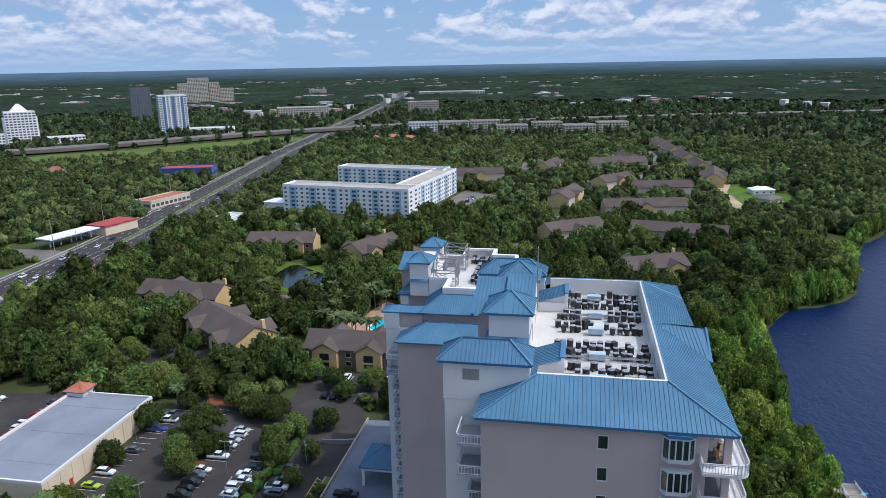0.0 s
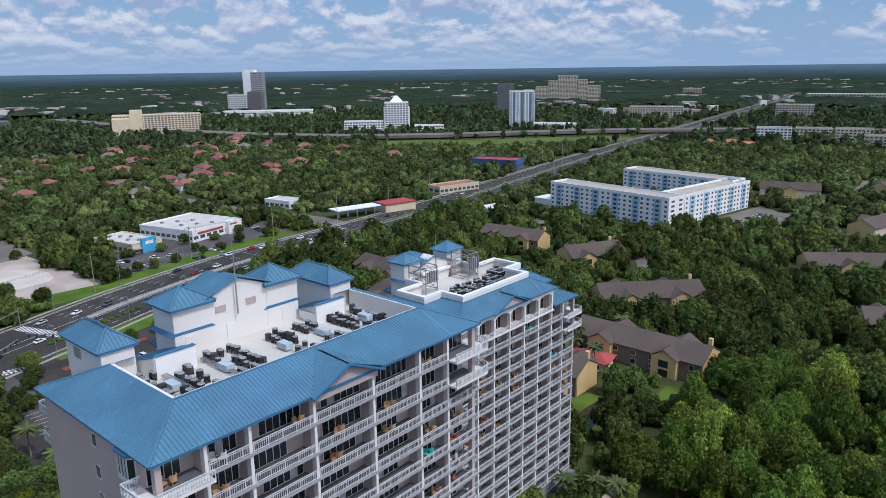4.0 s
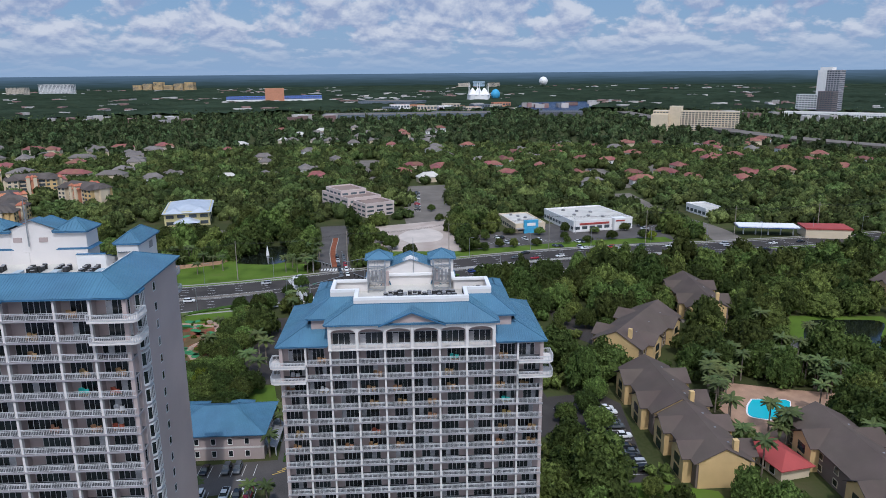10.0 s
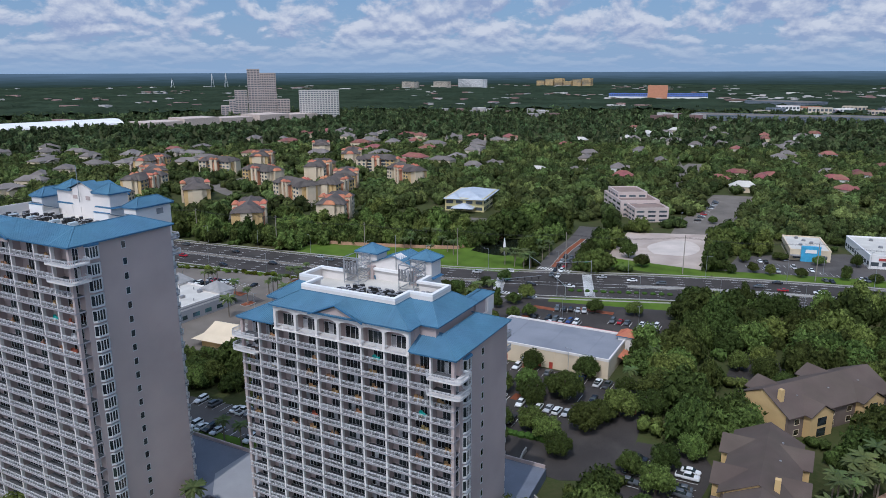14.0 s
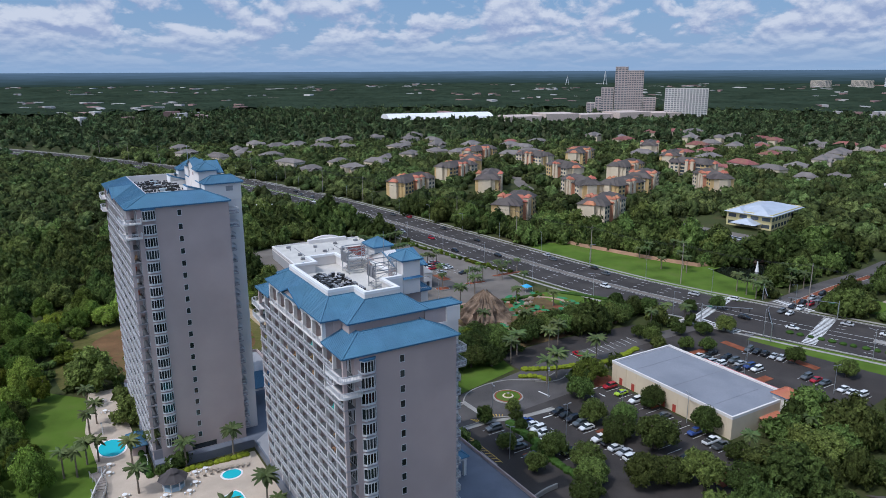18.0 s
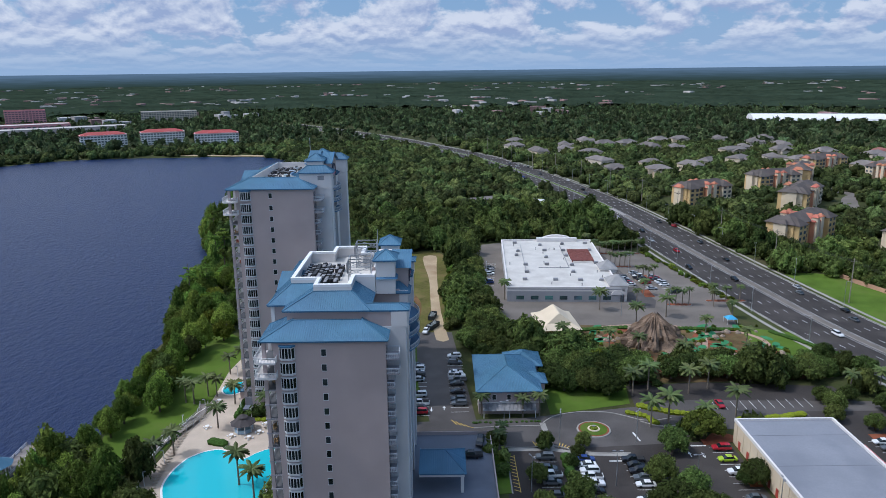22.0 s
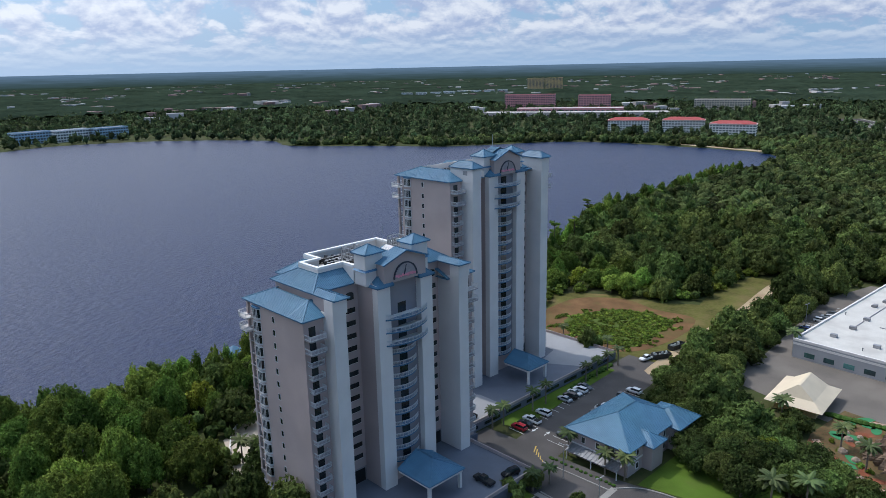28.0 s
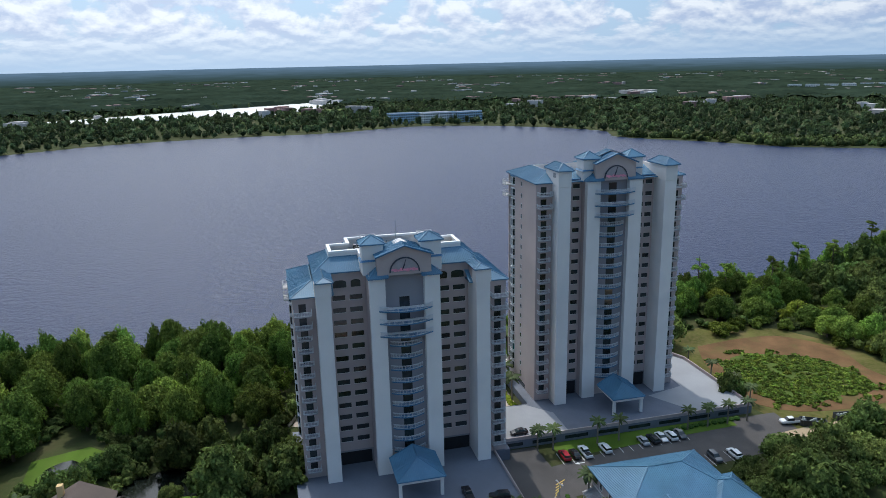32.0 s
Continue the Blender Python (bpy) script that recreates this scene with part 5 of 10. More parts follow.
for x_, y_, w_ in ((-35.7, 30.0, 80), (-36.0, 40.9, 62), (-44.5, 34.7, 84)):
    dm = thing("skip", x_, y_, 0.06, "black open-topped rubbish container on the sandy track", "rubbish container", "rubbish containers", w_)
    DARKM = mat("dark_steel", (0.03, 0.035, 0.04), 0.6, 0, 0.2, 1.0, 6.0, 0.1)
    for s_ in (-1, 1):
        part("side", Form().box(-3.2, 3.2, s_ * 1.15 - 0.06, s_ * 1.15 + 0.06, 0.15, 1.7), DARKM, dm)
        part("end", Form().box(s_ * 3.2 - 0.06, s_ * 3.2 + 0.06, -1.1, 1.1, 0.15, 1.7), DARKM, dm)
        for k_ in range(5):
            part("rib", shared("skip_rib", lambda: Form().box(-0.06, 0.06, -0.07, 0.07, 0.15, 1.72), DARKM), None, dm, at=pose(-2.6 + 1.3 * k_, s_ * 1.24, 0))
    part("floor", Form().box(-3.15, 3.15, -1.1, 1.1, 0.0, 0.3), DARKM, dm)
    ld = Form()
    rl_ = random.Random(int(x_ * 10))
    for k_ in range(16):
        a_, b_ = rl_.uniform(-2.7, 2.7), rl_.uniform(-0.8, 0.8)
        ld.frustum((a_ - 0.5, a_ + 0.5, b_ - 0.3, b_ + 0.3), (a_ - 0.2, a_ + 0.3, b_ - 0.2, b_ + 0.1), 0.3, rl_.uniform(1.2, 2.1))
    part("load", ld, mat("rubble", (0.40, 0.42, 0.40), 0.9, 0, 0.4, 1.0, 4.0, 0.3), dm, "pale mixed rubble")
slab("lawn", [(-150, 44), (-172, 52), (-178, 84), (-160, 90), (-148, 70)], 0.05, LAWN, "mown lawn beside the road", "lawn")
slab("far_field", [(-560, 665), (-500, 715), (-422, 774), (-392, 851), (-372, 936), (-385, 975), (-440, 950), (-500, 875), (-556, 810), (-620, 755), (-640, 715)], 0.05, mat("meadow", (0.105, 0.135, 0.036), 0.95, 0, 0.25, 0.02, 0.8, 0.4, dirt=(0.10, 0.14, 0.03), spec=0.1), "wide green meadow below the highway", "meadow")
# pool terrace
terrace = [(33, 150), (31, 121), (29, 100), (30, 80), (27, 54), (20, 54), (18, 112), (-6.4, 113), (-6.4, 150), (2, 176), (20, 170)]
slab("pool_terrace", terrace, 0.12, PAVER, "tan paved terrace round the pools", "terrace")
POOLM = bpy.data.materials.new("pool_water")
POOLM.use_nodes = True
pb = POOLM.node_tree.nodes["Principled BSDF"]
pb.inputs["Base Color"].default_value, pb.inputs["Roughness"].default_value, pb.inputs["IOR"].default_value = (0.03, 0.45, 0.52, 1), 0.06, 1.33


def swim(name, poly, label, rim=0.5, z=0.12):
    poly = smooth_line(list(poly) + [poly[0]], 0.9)[:-1]
    n_ = len(poly)
    cx, cy = sum(p[0] for p in poly) / n_, sum(p[1] for p in poly) / n_
    t = thing(name, cx, cy, z, label, "swimming pool", kind="")
    loc = [(x - cx, y - cy) for x, y in poly]
    out = [(x * (1 + rim / max(0.1, math.hypot(x, y))), y * (1 + rim / max(0.1, math.hypot(x, y)))) for x, y in loc]
    part("rim", Form().prism(out, -0.1, 0.06), WHITE, t, "pale tiled rim")
    part("water", Form().prism(loc, -0.1, 0.085), POOLM, t, "clear turquoise water")
    CLEAR.append([(x + cx, y + cy) for x, y in out])


swim("swimming_pool", [(25, 134), (22, 131), (18, 129.8), (14, 132), (11, 134.6), (8, 131.5), (5, 129.6), (1.9, 130), (2, 146), (2, 158), (10, 162), (20, 158), (26, 148), (26.6, 140)], "large free-form swimming pool with turquoise water")
swim("paddling_pool", [(24.8 + 3.2 * math.cos(a), 92.6 + 4.6 * math.sin(a)) for a in np.arange(0, 6.28, 0.45)], "small oval pool on the terrace")
swim("hot_tub", [(1.5 + 2.2 * math.cos(a), 121 + 2.0 * math.sin(a)) for a in np.arange(0, 6.28, 0.5)], "small round hot tub on the terrace")

# ---- the low buildings near the towers ----


def window_unit(owner, x, y, z, w, h, yaw, glass=None, frame_mat=None):
    """A window whose wall faces the direction yaw - 90 (a wall to -y at yaw 0)."""
    fm = frame_mat or WHITE

    def frame_form():
        f = Form()
        for s in (-1, 1):
            f.box(s * (w / 2 + 0.06) - 0.06, s * (w / 2 + 0.06) + 0.06, -0.09, 0.03, -0.06, h + 0.06)
        f.box(-w / 2 - 0.12, w / 2 + 0.12, -0.13, 0.03, -0.14, -0.02)
        f.box(-w / 2 - 0.12, w / 2 + 0.12, -0.09, 0.03, h + 0.02, h + 0.10)
        return f
    win = part("window", shared(("window", round(w, 2), round(h, 2), fm.name), frame_form, fm), None, owner, at=pose(x, y, z, 0, 0, yaw))
    part("pane", shared(("win_pane", round(w, 2), round(h, 2)), lambda: Form().box(-w / 2, w / 2, -0.04, 0.02, 0, h), glass or GLASS), None, win)


def windows_on(owner, x0, x1, y0, y1, zs, w, h, step, sides="snew", glass=None, frame_mat=None):
    for side in sides:
        a, b2 = (x0, x1) if side in "sn" else (y0, y1)
        n_ = max(1, int((b2 - a - 1.5) / step))
        for i in range(n_):
            c = (a + b2) / 2 + (i - (n_ - 1) / 2) * step
            for z in zs:
                if side == "s":
                    window_unit(owner, c, y0, z, w, h, 0, glass, frame_mat)
                elif side == "n":
                    window_unit(owner, c, y1, z, w, h, 180, glass, frame_mat)
                elif side == "e":
                    window_unit(owner, x1, c, z, w, h, 90, glass, frame_mat)
                else:
                    window_unit(owner, x0, c, z, w, h, -90, glass, frame_mat)


# clubhouse with blue roof beside the towers
cl = thing("clubhouse", -58.3, 98.3, 0, "two-storey taupe stucco house with a blue metal hip roof", "building")
clear_rect(-69, -46, 82, 117)
part("wall", Form().box(-8.5, 8.5, -12.1, 13.0, 0, 6.7), STUCCO, cl)
part("band", Form().box(-8.56, 8.56, -12.16, 13.06, 3.2, 3.7), PALE, cl, "pale string course")
hip(cl, (-9.4, 9.4, -13.0, 13.9), (-0.04, 0.04, -3.6, 4.5), 7.2, 11.2)
part("back_wing", Form().box(-11.2, -1.0, -15.4, -6.0, 0, 6.2), STUCCO, cl, "taupe stucco back wing")
hip(cl, (-12.0, -0.4, -16.2, -5.2), (-6.25, -6.15, -11.6, -9.8), 6.6, 9.4)
part("porch_bay", Form().box(-11.0, -8.4, 1.2, 6.4, 0, 6.2), STUCCO, cl, "taupe stucco bay")
hip(cl, (-11.8, -6.6, 0.5, 7.1), (-8.4, -6.7, 3.7, 3.9), 6.6, 8.6, sides="swn")
windows_on(cl, -8.5, 8.5, -12.1, 13.0, (1.0, 4.4), 1.0, 1.5, 4.2, "snew")
part("awning", seams(Form(), [(-7.5, 13.0, 3.3), (7.5, 13.0, 3.3), (7.5, 16.0, 2.4), (-7.5, 16.0, 2.4)], 1.1, 0.1, 0.3), GREYM, cl, "striped dark awning")
for x in (-7.2, 0, 7.2):
    part("awning_post", Form().box(x - 0.1, x + 0.1, 15.6, 15.8, 0, 2.45), WHITE, cl)

# the long low shop with the grey roof
st = thing("shop", -127.6, 150.4, 0, "long cream shop with a flat grey roof and red doors", "building")
clear_rect(-143, -113, 126, 176)
part("wall", Form().box(-12.6, 12.6, -22.0, 22.0, 0, 5.9), CREAM, st)
part("parapet", parapet_ring(rect(-12.7, 12.7, -22.1, 22.1), 0.5, 5.9, 6.7, 0), PALE, st)
part("roof", Form().box(-12.2, 12.2, -21.6, 21.6, 5.9, 6.15), GREYROOF, st)
for y in (-14.0, 0.0, 14.0):
    part("roof_seam", shared("shop_seam", lambda: Form().box(-12.2, 12.2, -0.04, 0.04, 6.15, 6.21), GREYROOF), None, st, at=pose(0, y, 0))
reddoor = mat("red_door", (0.42, 0.06, 0.04), 0.6)
for y in (-18.0, -13.0, -1.0, 3.0, 15.0):
    part("door", shared("shop_door", lambda: Form().box(12.58, 12.68, -0.6, 0.6, 0, 2.2), reddoor), None, st, "red metal door", at=pose(0, y, 0))
for y in np.arange(-20, 21, 4.0):
    part("wall_rib", shared("shop_rib", lambda: Form().box(12.58, 12.72, -0.15, 0.15, 0, 5.9), CREAM), None, st, at=pose(0, y, 0))
part("corner_tower", Form().box(-12.9, -7.5, 19.5, 24.5, 0, 7.6), PALE, st)
hip(st, (-13.5, -6.9, 18.9, 25.1), (-10.3, -10.1, 21.9, 22.1), 7.7, 9.6, TILE, gap=0.4)
part("awning", seams(Form(), [(-6.5, 22.0, 3.6), (1.5, 22.0, 3.6), (1.5, 25.0, 2.7), (-6.5, 25.0, 2.7)], 0.4, 0.08, 0.1), TILE, st, "terracotta awning")
part("red_trim", Form().box(-12.75, -12.72, -8, 22, 6.0, 6.9), mat("pink_trim", (0.55, 0.25, 0.25), 0.8), st)

# supermarket with the white roof
GREYSTEEP = mat("pale_grey_roof", (0.30, 0.295, 0.29), 0.85, 0, 0.15, 0.4, 6.0, 0.2, spec=0.2)
mk = thing("supermarket", -92.5, -31.0, 0, "large grey supermarket with a flat white roof", "building", yaw=-3)
clear_rect(-118, -62, -96, 20, 1)
part("wall", Form().box(-23.5, 23.5, -42.0, 43.0, 0, 5.8), mat("grey_wall", (0.36, 0.36, 0.37), 0.9, 0, 0.08, 0.2, 8.0, 0.1), mk)
part("band", Form().box(-23.56, 23.56, -42.06, 43.06, 4.6, 5.3), PALE, mk)
part("parapet", parapet_ring(rect(-23.6, 23.6, -42.1, 43.1), 0.6, 5.8, 6.6, 0), PALE, mk)
part("roof", Form().box(-23.0, 23.0, -41.4, 42.4, 5.8, 6.05), MEMBRANE, mk)
def round_front(x0, x1, y, z0, rise, depth):
    """A wall head with an arched top, seen along y."""
    n = 13
    pts = [((x0 + x1) / 2 - (x1 - x0) / 2 * math.cos(a), z0 + rise * math.sin(a)) for a in np.linspace(0, math.pi, n)]
    return Form().add([(x, y + d, z) for d in (0, depth) for x, z in pts], [tuple(range(n)), tuple(range(2 * n - 1, n - 1, -1))] + [(i, i + 1, n + 1 + i, n + i) for i in range(n - 1)] + [(n - 1, 0, n, 2 * n - 1)])


part("arched_front", round_front(-13.5, 2.5, -42.9, 6.6, 2.6, 1.6).box(-13.5, 2.5, -42.9, -42.2, 5.4, 6.62), PALE, mk, "pale arched wall head")
part("arched_back", Form().box(-16.0, 5.0, -41.2, -39.0, 6.05, 8.0), PALE, mk)
for yc, w_ in ((36.5, 6.0), (13.0, 4.4)):
    part("porch", Form().box(-26.4, -19.0, yc - w_, yc + w_, 5.4, 7.0), PALE, mk)
    part("porch_roof", Form().frustum((-27.0, -18.6, yc - w_ - 0.5, yc + w_ + 0.5), (-22.9, -22.7, yc - 0.2, yc + 0.2), 7.0, 10.4), GREYSTEEP, mk, "grey pyramid roof")
    for o in (-w_ + 0.6, w_ - 0.6):
        part("porch_column", Form().box(-26.3, -25.3, yc + o - 0.5, yc + o + 0.5, 0, 5.4), PALE, mk)
part("arch_panel", round_front(-25.6, -19.6, 43.02, 3.2, 2.2, 0.35), PALE, mk)
rgm = random.Random(4)
for i in range(4):
    for j in range(6):
        if rgm.random() < 0.85:
            part("roof_unit", shared("roof_unit", lambda: Form().box(-1.0, 1.0, -0.7, 0.7, 6.05, 7.1).box(-0.5, 0.5, -1.1, -0.7, 6.05, 6.7), GREYM), None, mk, at=pose(-18 + 11 * i + rgm.uniform(-2, 2), -34 + 13.5 * j + rgm.uniform(-3, 3), 0, 0, 0, rgm.choice((0, 90))))
REDBEAM = mat("red_brown", (0.22, 0.07, 0.055), 0.9)
for k in range(11):
    part("roof_beam", shared("roof_beam", lambda: Form().box(-5.2, 5.2, -0.45, 0.45, 6.9, 7.3).box(-5.0, -4.7, -0.15, 0.15, 6.04, 6.9).box(4.7, 5.0, -0.15, 0.15, 6.04, 6.9), REDBEAM), None, mk, "red-brown beam of the roof screen", at=pose(-13.5, -18.0 + 2.0 * k, 0))
for k in range(16):
    part("vent_pipe", shared("vent_pipe", lambda: Form().cyl(0, 0, 6.04, 7.0, 0.16, 0.14, 7).cyl(0, 0, 7.0, 7.15, 0.3, 0.26, 7), GREYM), None, mk, at=pose(rgm.uniform(-20, 21), rgm.uniform(-38, 40), 0))
for k, (a_, b2) in enumerate((((-6, -30), (-6, 12)), ((14, -34), (14, 20)), ((-6, 12), (8, 12)))):
    part("roof_pipe", Form().bar((a_[0], a_[1], 6.2), (b2[0], b2[1], 6.2), 0.12), GREYM, mk)
for x in np.arange(-18, 20, 6.0):
    part("shop_window", shared("market_window", lambda: Form().box(-1.6, 1.6, 43.0, 43.1, 1.0, 2.6), GLASSB), None, mk, at=pose(x, 0, 0))

# the golf kiosk and its rock
kk = thing("golf_kiosk", -82.0, 43.5, 0, "ochre kiosk with a flared cream roof", "building", yaw=4)
clear_rect(-92, -72, 32, 58)
part("wall", Form().box(-5.5, 5.5, -7.5, 7.5, 0, 3.4), OCHRE, kk)
part("roof", Form().frustum((-7.6, 7.6, -10.2, 10.2), (-4.6, 4.6, -7.0, 7.0), 3.0, 4.6).frustum((-4.6, 4.6, -7.0, 7.0), (-0.3, 0.3, -5.4, 5.4), 4.6, 7.8), CREAM, kk, "cream sheet roof")
CLEAR.append([(-144, -74), (-166, 20), (-178, 48), (-172, 78), (-148, 60), (-140, 30), (-136, -40)])
slab("front_drive", [(-112, -72), (-123, -72), (-126, -20), (-129, 12), (-126, 21), (-117, 21), (-118, -20)], 0.034, ASPHALT, "dark asphalt drive before the supermarket", "drive", clear=False)
slab("golf_course", [(-92, 40), (-150, 46), (-162, 90), (-120, 92), (-96, 92), (-90, 60)], 0.045, mat("golf_ground", (0.105, 0.090, 0.040), 0.95, 0, 0.4, 0.22, 1.5, 0.5, dirt=(0.21, 0.080, 0.05), grain=0.2, spec=0.1), "planted ground and red mulch of a miniature golf course", "golf course")
rgk = random.Random(12)
GREENS = mat("golf_carpet", (0.035, 0.20, 0.075), 0.95, 0, 0.12, 0.5, 6.0, 0.1)
for i in range(62):
    x, y = rgk.uniform(-158, -92), rgk.uniform(42, 82)
    if math.hypot(x + 114.5, y - 58) < 11:
        continue
    a0 = rgk.uniform(0, 3.1)
    pts = [(x + (2.6 + rgk.uniform(-0.6, 0.6)) * math.cos(q) * math.cos(a0) - 1.3 * math.sin(q) * math.sin(a0),
            y + 2.6 * math.cos(q) * math.sin(a0) + (1.3 + rgk.uniform(-0.3, 0.3)) * math.sin(q) * math.cos(a0)) for q in np.arange(0, 6.28, 0.5)]
    solid("putting_green", Form().prism(pts, 0.0, 0.11), GREENS, "small green carpet of a golf hole", "putting green", group="putting greens")
for i in range(56):
    x, y = rgk.uniform(-160, -92), rgk.uniform(42, 86)
    if math.hypot(x + 114.5, y - 58) < 10:
        continue
    w_, a0 = rgk.uniform(1.6, 3.8), rgk.uniform(0, 3.1)
    pts = [(x + w_ * rgk.uniform(0.8, 1.2) * math.cos(q) * math.cos(a0) - 0.5 * w_ * math.sin(q) * math.sin(a0), y + w_ * math.cos(q) * math.sin(a0) + 0.5 * w_ * rgk.uniform(0.8, 1.2) * math.sin(q) * math.cos(a0)) for q in np.arange(0, 6.28, 0.6)]
    solid("mulch_bed", Form().prism(pts, 0.0, 0.075), MULCH, "bed of red mulch among the golf holes", "bed", group="golf course beds")
PATHG = mat("pink_concrete", (0.40, 0.27, 0.20), 0.9, 0, 0.15, 0.4, 6.0, 0.1, spec=0.2)
for ln in ([(-92, 62), (-100, 72), (-112, 76), (-128, 70), (-140, 76), (-156, 72)], [(-94, 46), (-104, 41.5), (-126, 42), (-134, 52), (-130, 66)], [(-134, 52), (-146, 48), (-154, 58), (-150, 74)]):
    f = Form()
    ribbon(f, smooth_line(ln, 3.0), 0.9, -0.9, 0.0, 0.095)
    solid("golf_path", f, PATHG, "winding pink concrete path between the golf holes", "path", kind="structure")
BOULDER = mat("pale_boulder", (0.33, 0.26, 0.20), 0.95, 0, 0.3, 0.8, 4.0, 0.6, spec=0.1)
for i in range(44):
    x, y = rgk.uniform(-156, -94), rgk.uniform(43, 82)
    if math.hypot(x + 114, y - 57) < 10:
        continue
    f, w_ = Form(), rgk.uniform(0.5, 1.5)
    f.cyl(x, y, 0.0, w_ * 0.45, w_, w_ * rgk.uniform(0.7, 0.95), 7).cyl(x + 0.1 * w_, y, w_ * 0.45, w_ * 0.85, w_ * 0.75, w_ * 0.35, 7)
    solid("boulder", f, BOULDER, "pale brown boulder beside a golf hole", "boulder", group="golf course boulders")
rk = Form()
nrk, mrk = 84, 18
for j in range(mrk + 1):
    for i in range(nrk):
        a = 2 * math.pi * i / nrk
        h_ = j / mrk
        ca, sa = math.cos(a), math.sin(a)
        crag = 1 - abs(noise.noise(Vector((ca * 4.5, sa * 4.5, h_ * 1.1)))) * 2.4
        crag2 = 1 - abs(noise.noise(Vector((ca * 11.0, sa * 11.0, h_ * 2.6)))) * 2.4
        r = (9.8 * (1 - h_) ** 0.82 + 0.7 + 1.1 * abs(math.sin(h_ * 9.0 + 2.0 * noise.noise(Vector((ca * 2, sa * 2, 5.0))))) * (1 - h_)) * (0.80 + 0.34 * crag + 0.18 * crag2 + 0.2 * noise.noise(Vector((ca * 2.2, sa * 2.2, h_ * 2))))
        rk.v.append((-114.5 + r * ca * 0.98, 58 + r * sa * 0.84, max(0.0, 10.4 * h_ ** 1.05 + 1.5 * h_ * noise.noise(Vector((ca * 3, sa * 3, 1.0 + h_ * 3))))))
for j in range(mrk):
    for i in range(nrk):
        rk.f.append((j * nrk + i, j * nrk + (i + 1) % nrk, (j + 1) * nrk + (i + 1) % nrk, (j + 1) * nrk + i))
rk.f.append(tuple(range(mrk * nrk, (mrk + 1) * nrk)))
solid("rock_mountain", rk, ROCK, "brown craggy artificial rock mountain of the golf course", "rock")
# roundabout island
ri = thing("roundabout_island", -80.3, 121.2, 0, "round planted island with a kerb and a small urn", "traffic island")
part("kerb", Form().cyl(0, 0, 0, 0.3, 4.6, 4.5, 28), CONCRETE, ri)
part("mulch", Form().cyl(0, 0, 0.1, 0.33, 4.15, 4.1, 28), MULCH, ri, "red mulch")
part("lawn", Form().cyl(0, 0, 0.1, 0.36, 3.7, 3.6, 24), LAWN, ri)
part("inner_ring", Form().cyl(0, 0, 0.3, 0.55, 1.7, 1.6, 20), CREAM, ri)
part("plants", Form().cyl(0, 0, 0.5, 1.0, 1.3, 0.8, 9), LEAFY, ri)
part("urn", Form().cyl(0, 0, 0.9, 1.3, 0.25, 0.5, 8), CONCRETE, ri)

# ---- apartments, hotels, shops and houses round about ----
SALMON = mat("salmon_stucco", (0.55, 0.25, 0.15), 0.9, 0, 0.1, 0.2, 10.0, 0.1)
BEIGE = mat("beige_stucco", (0.60, 0.52, 0.42), 0.9, 0, 0.1, 0.2, 10.0, 0.1)
GREYSH = mat("grey_shingles", (0.20, 0.18, 0.165), 0.92, 0, 0.15, 0.15, 4.0, 0.3, dirt=(0.15, 0.135, 0.125), per=0.15, spec=0.1)
DARKSH = mat("dark_brown_shingles", (0.115, 0.100, 0.090), 0.92, 0, 0.18, 0.15, 4.0, 0.3, dirt=(0.085, 0.075, 0.07), per=0.15, spec=0.1)
FARGLASS = mat("far_window_glass", (0.085, 0.10, 0.12), 0.2, 0, 0.3, 0.1, 1.0, 0.0, per=0.3, spec=0.6)


def gable_roof(x0, x1, y0, y1, z0, z1, over=0.8, end=0.6):
    """Ridge along x. A closed body of roof with a thin edge."""
    ym = (y0 + y1) / 2
    f = Form()
    a = [(x0 - end, y0 - over, z0 - 0.25), (x1 + end, y0 - over, z0 - 0.25), (x1 + end, ym, z1), (x0 - end, ym, z1), (x0 - end, y1 + over, z0 - 0.25), (x1 + end, y1 + over, z0 - 0.25)]
    b2 = [(x, y, z + 0.22) for x, y, z in a]
    return f.add(a + b2, [(6, 7, 8, 9), (9, 8, 11, 10), (0, 3, 2, 1), (3, 4, 5, 2), (0, 1, 7, 6), (5, 4, 10, 11), (1, 2, 8, 7), (2, 5, 11, 8), (0, 6, 9, 3), (3, 9, 10, 4)])


def hip_roof(x0, x1, y0, y1, z0, z1, over=0.7):
    x0, x1, y0, y1 = x0 - over, x1 + over, y0 - over, y1 + over
    r = min(x1 - x0, y1 - y0) / 2
    if x1 - x0 >= y1 - y0:
        hi = (x0 + r * 0.95, x1 - r * 0.95, (y0 + y1) / 2 - 0.05, (y0 + y1) / 2 + 0.05)
    else:
        hi = ((x0 + x1) / 2 - 0.05, (x0 + x1) / 2 + 0.05, y0 + r * 0.95, y1 - r * 0.95)
    return Form().frustum((x0, x1, y0, y1), hi, z0, z1).box(x0, x1, y0, y1, z0 - 0.2, z0)


def gable_end(x, y0, y1, z0, z1, t_=0.25):
    ym = (y0 + y1) / 2
    p = [(y0, z0), (y1, z0), (ym, z1)]
    return Form().add([(x, y, z) for y, z in p] + [(x + t_, y, z) for y, z in p], [(2, 1, 0), (3, 4, 5), (0, 1, 4, 3), (1, 2, 5, 4), (2, 0, 3, 5)])


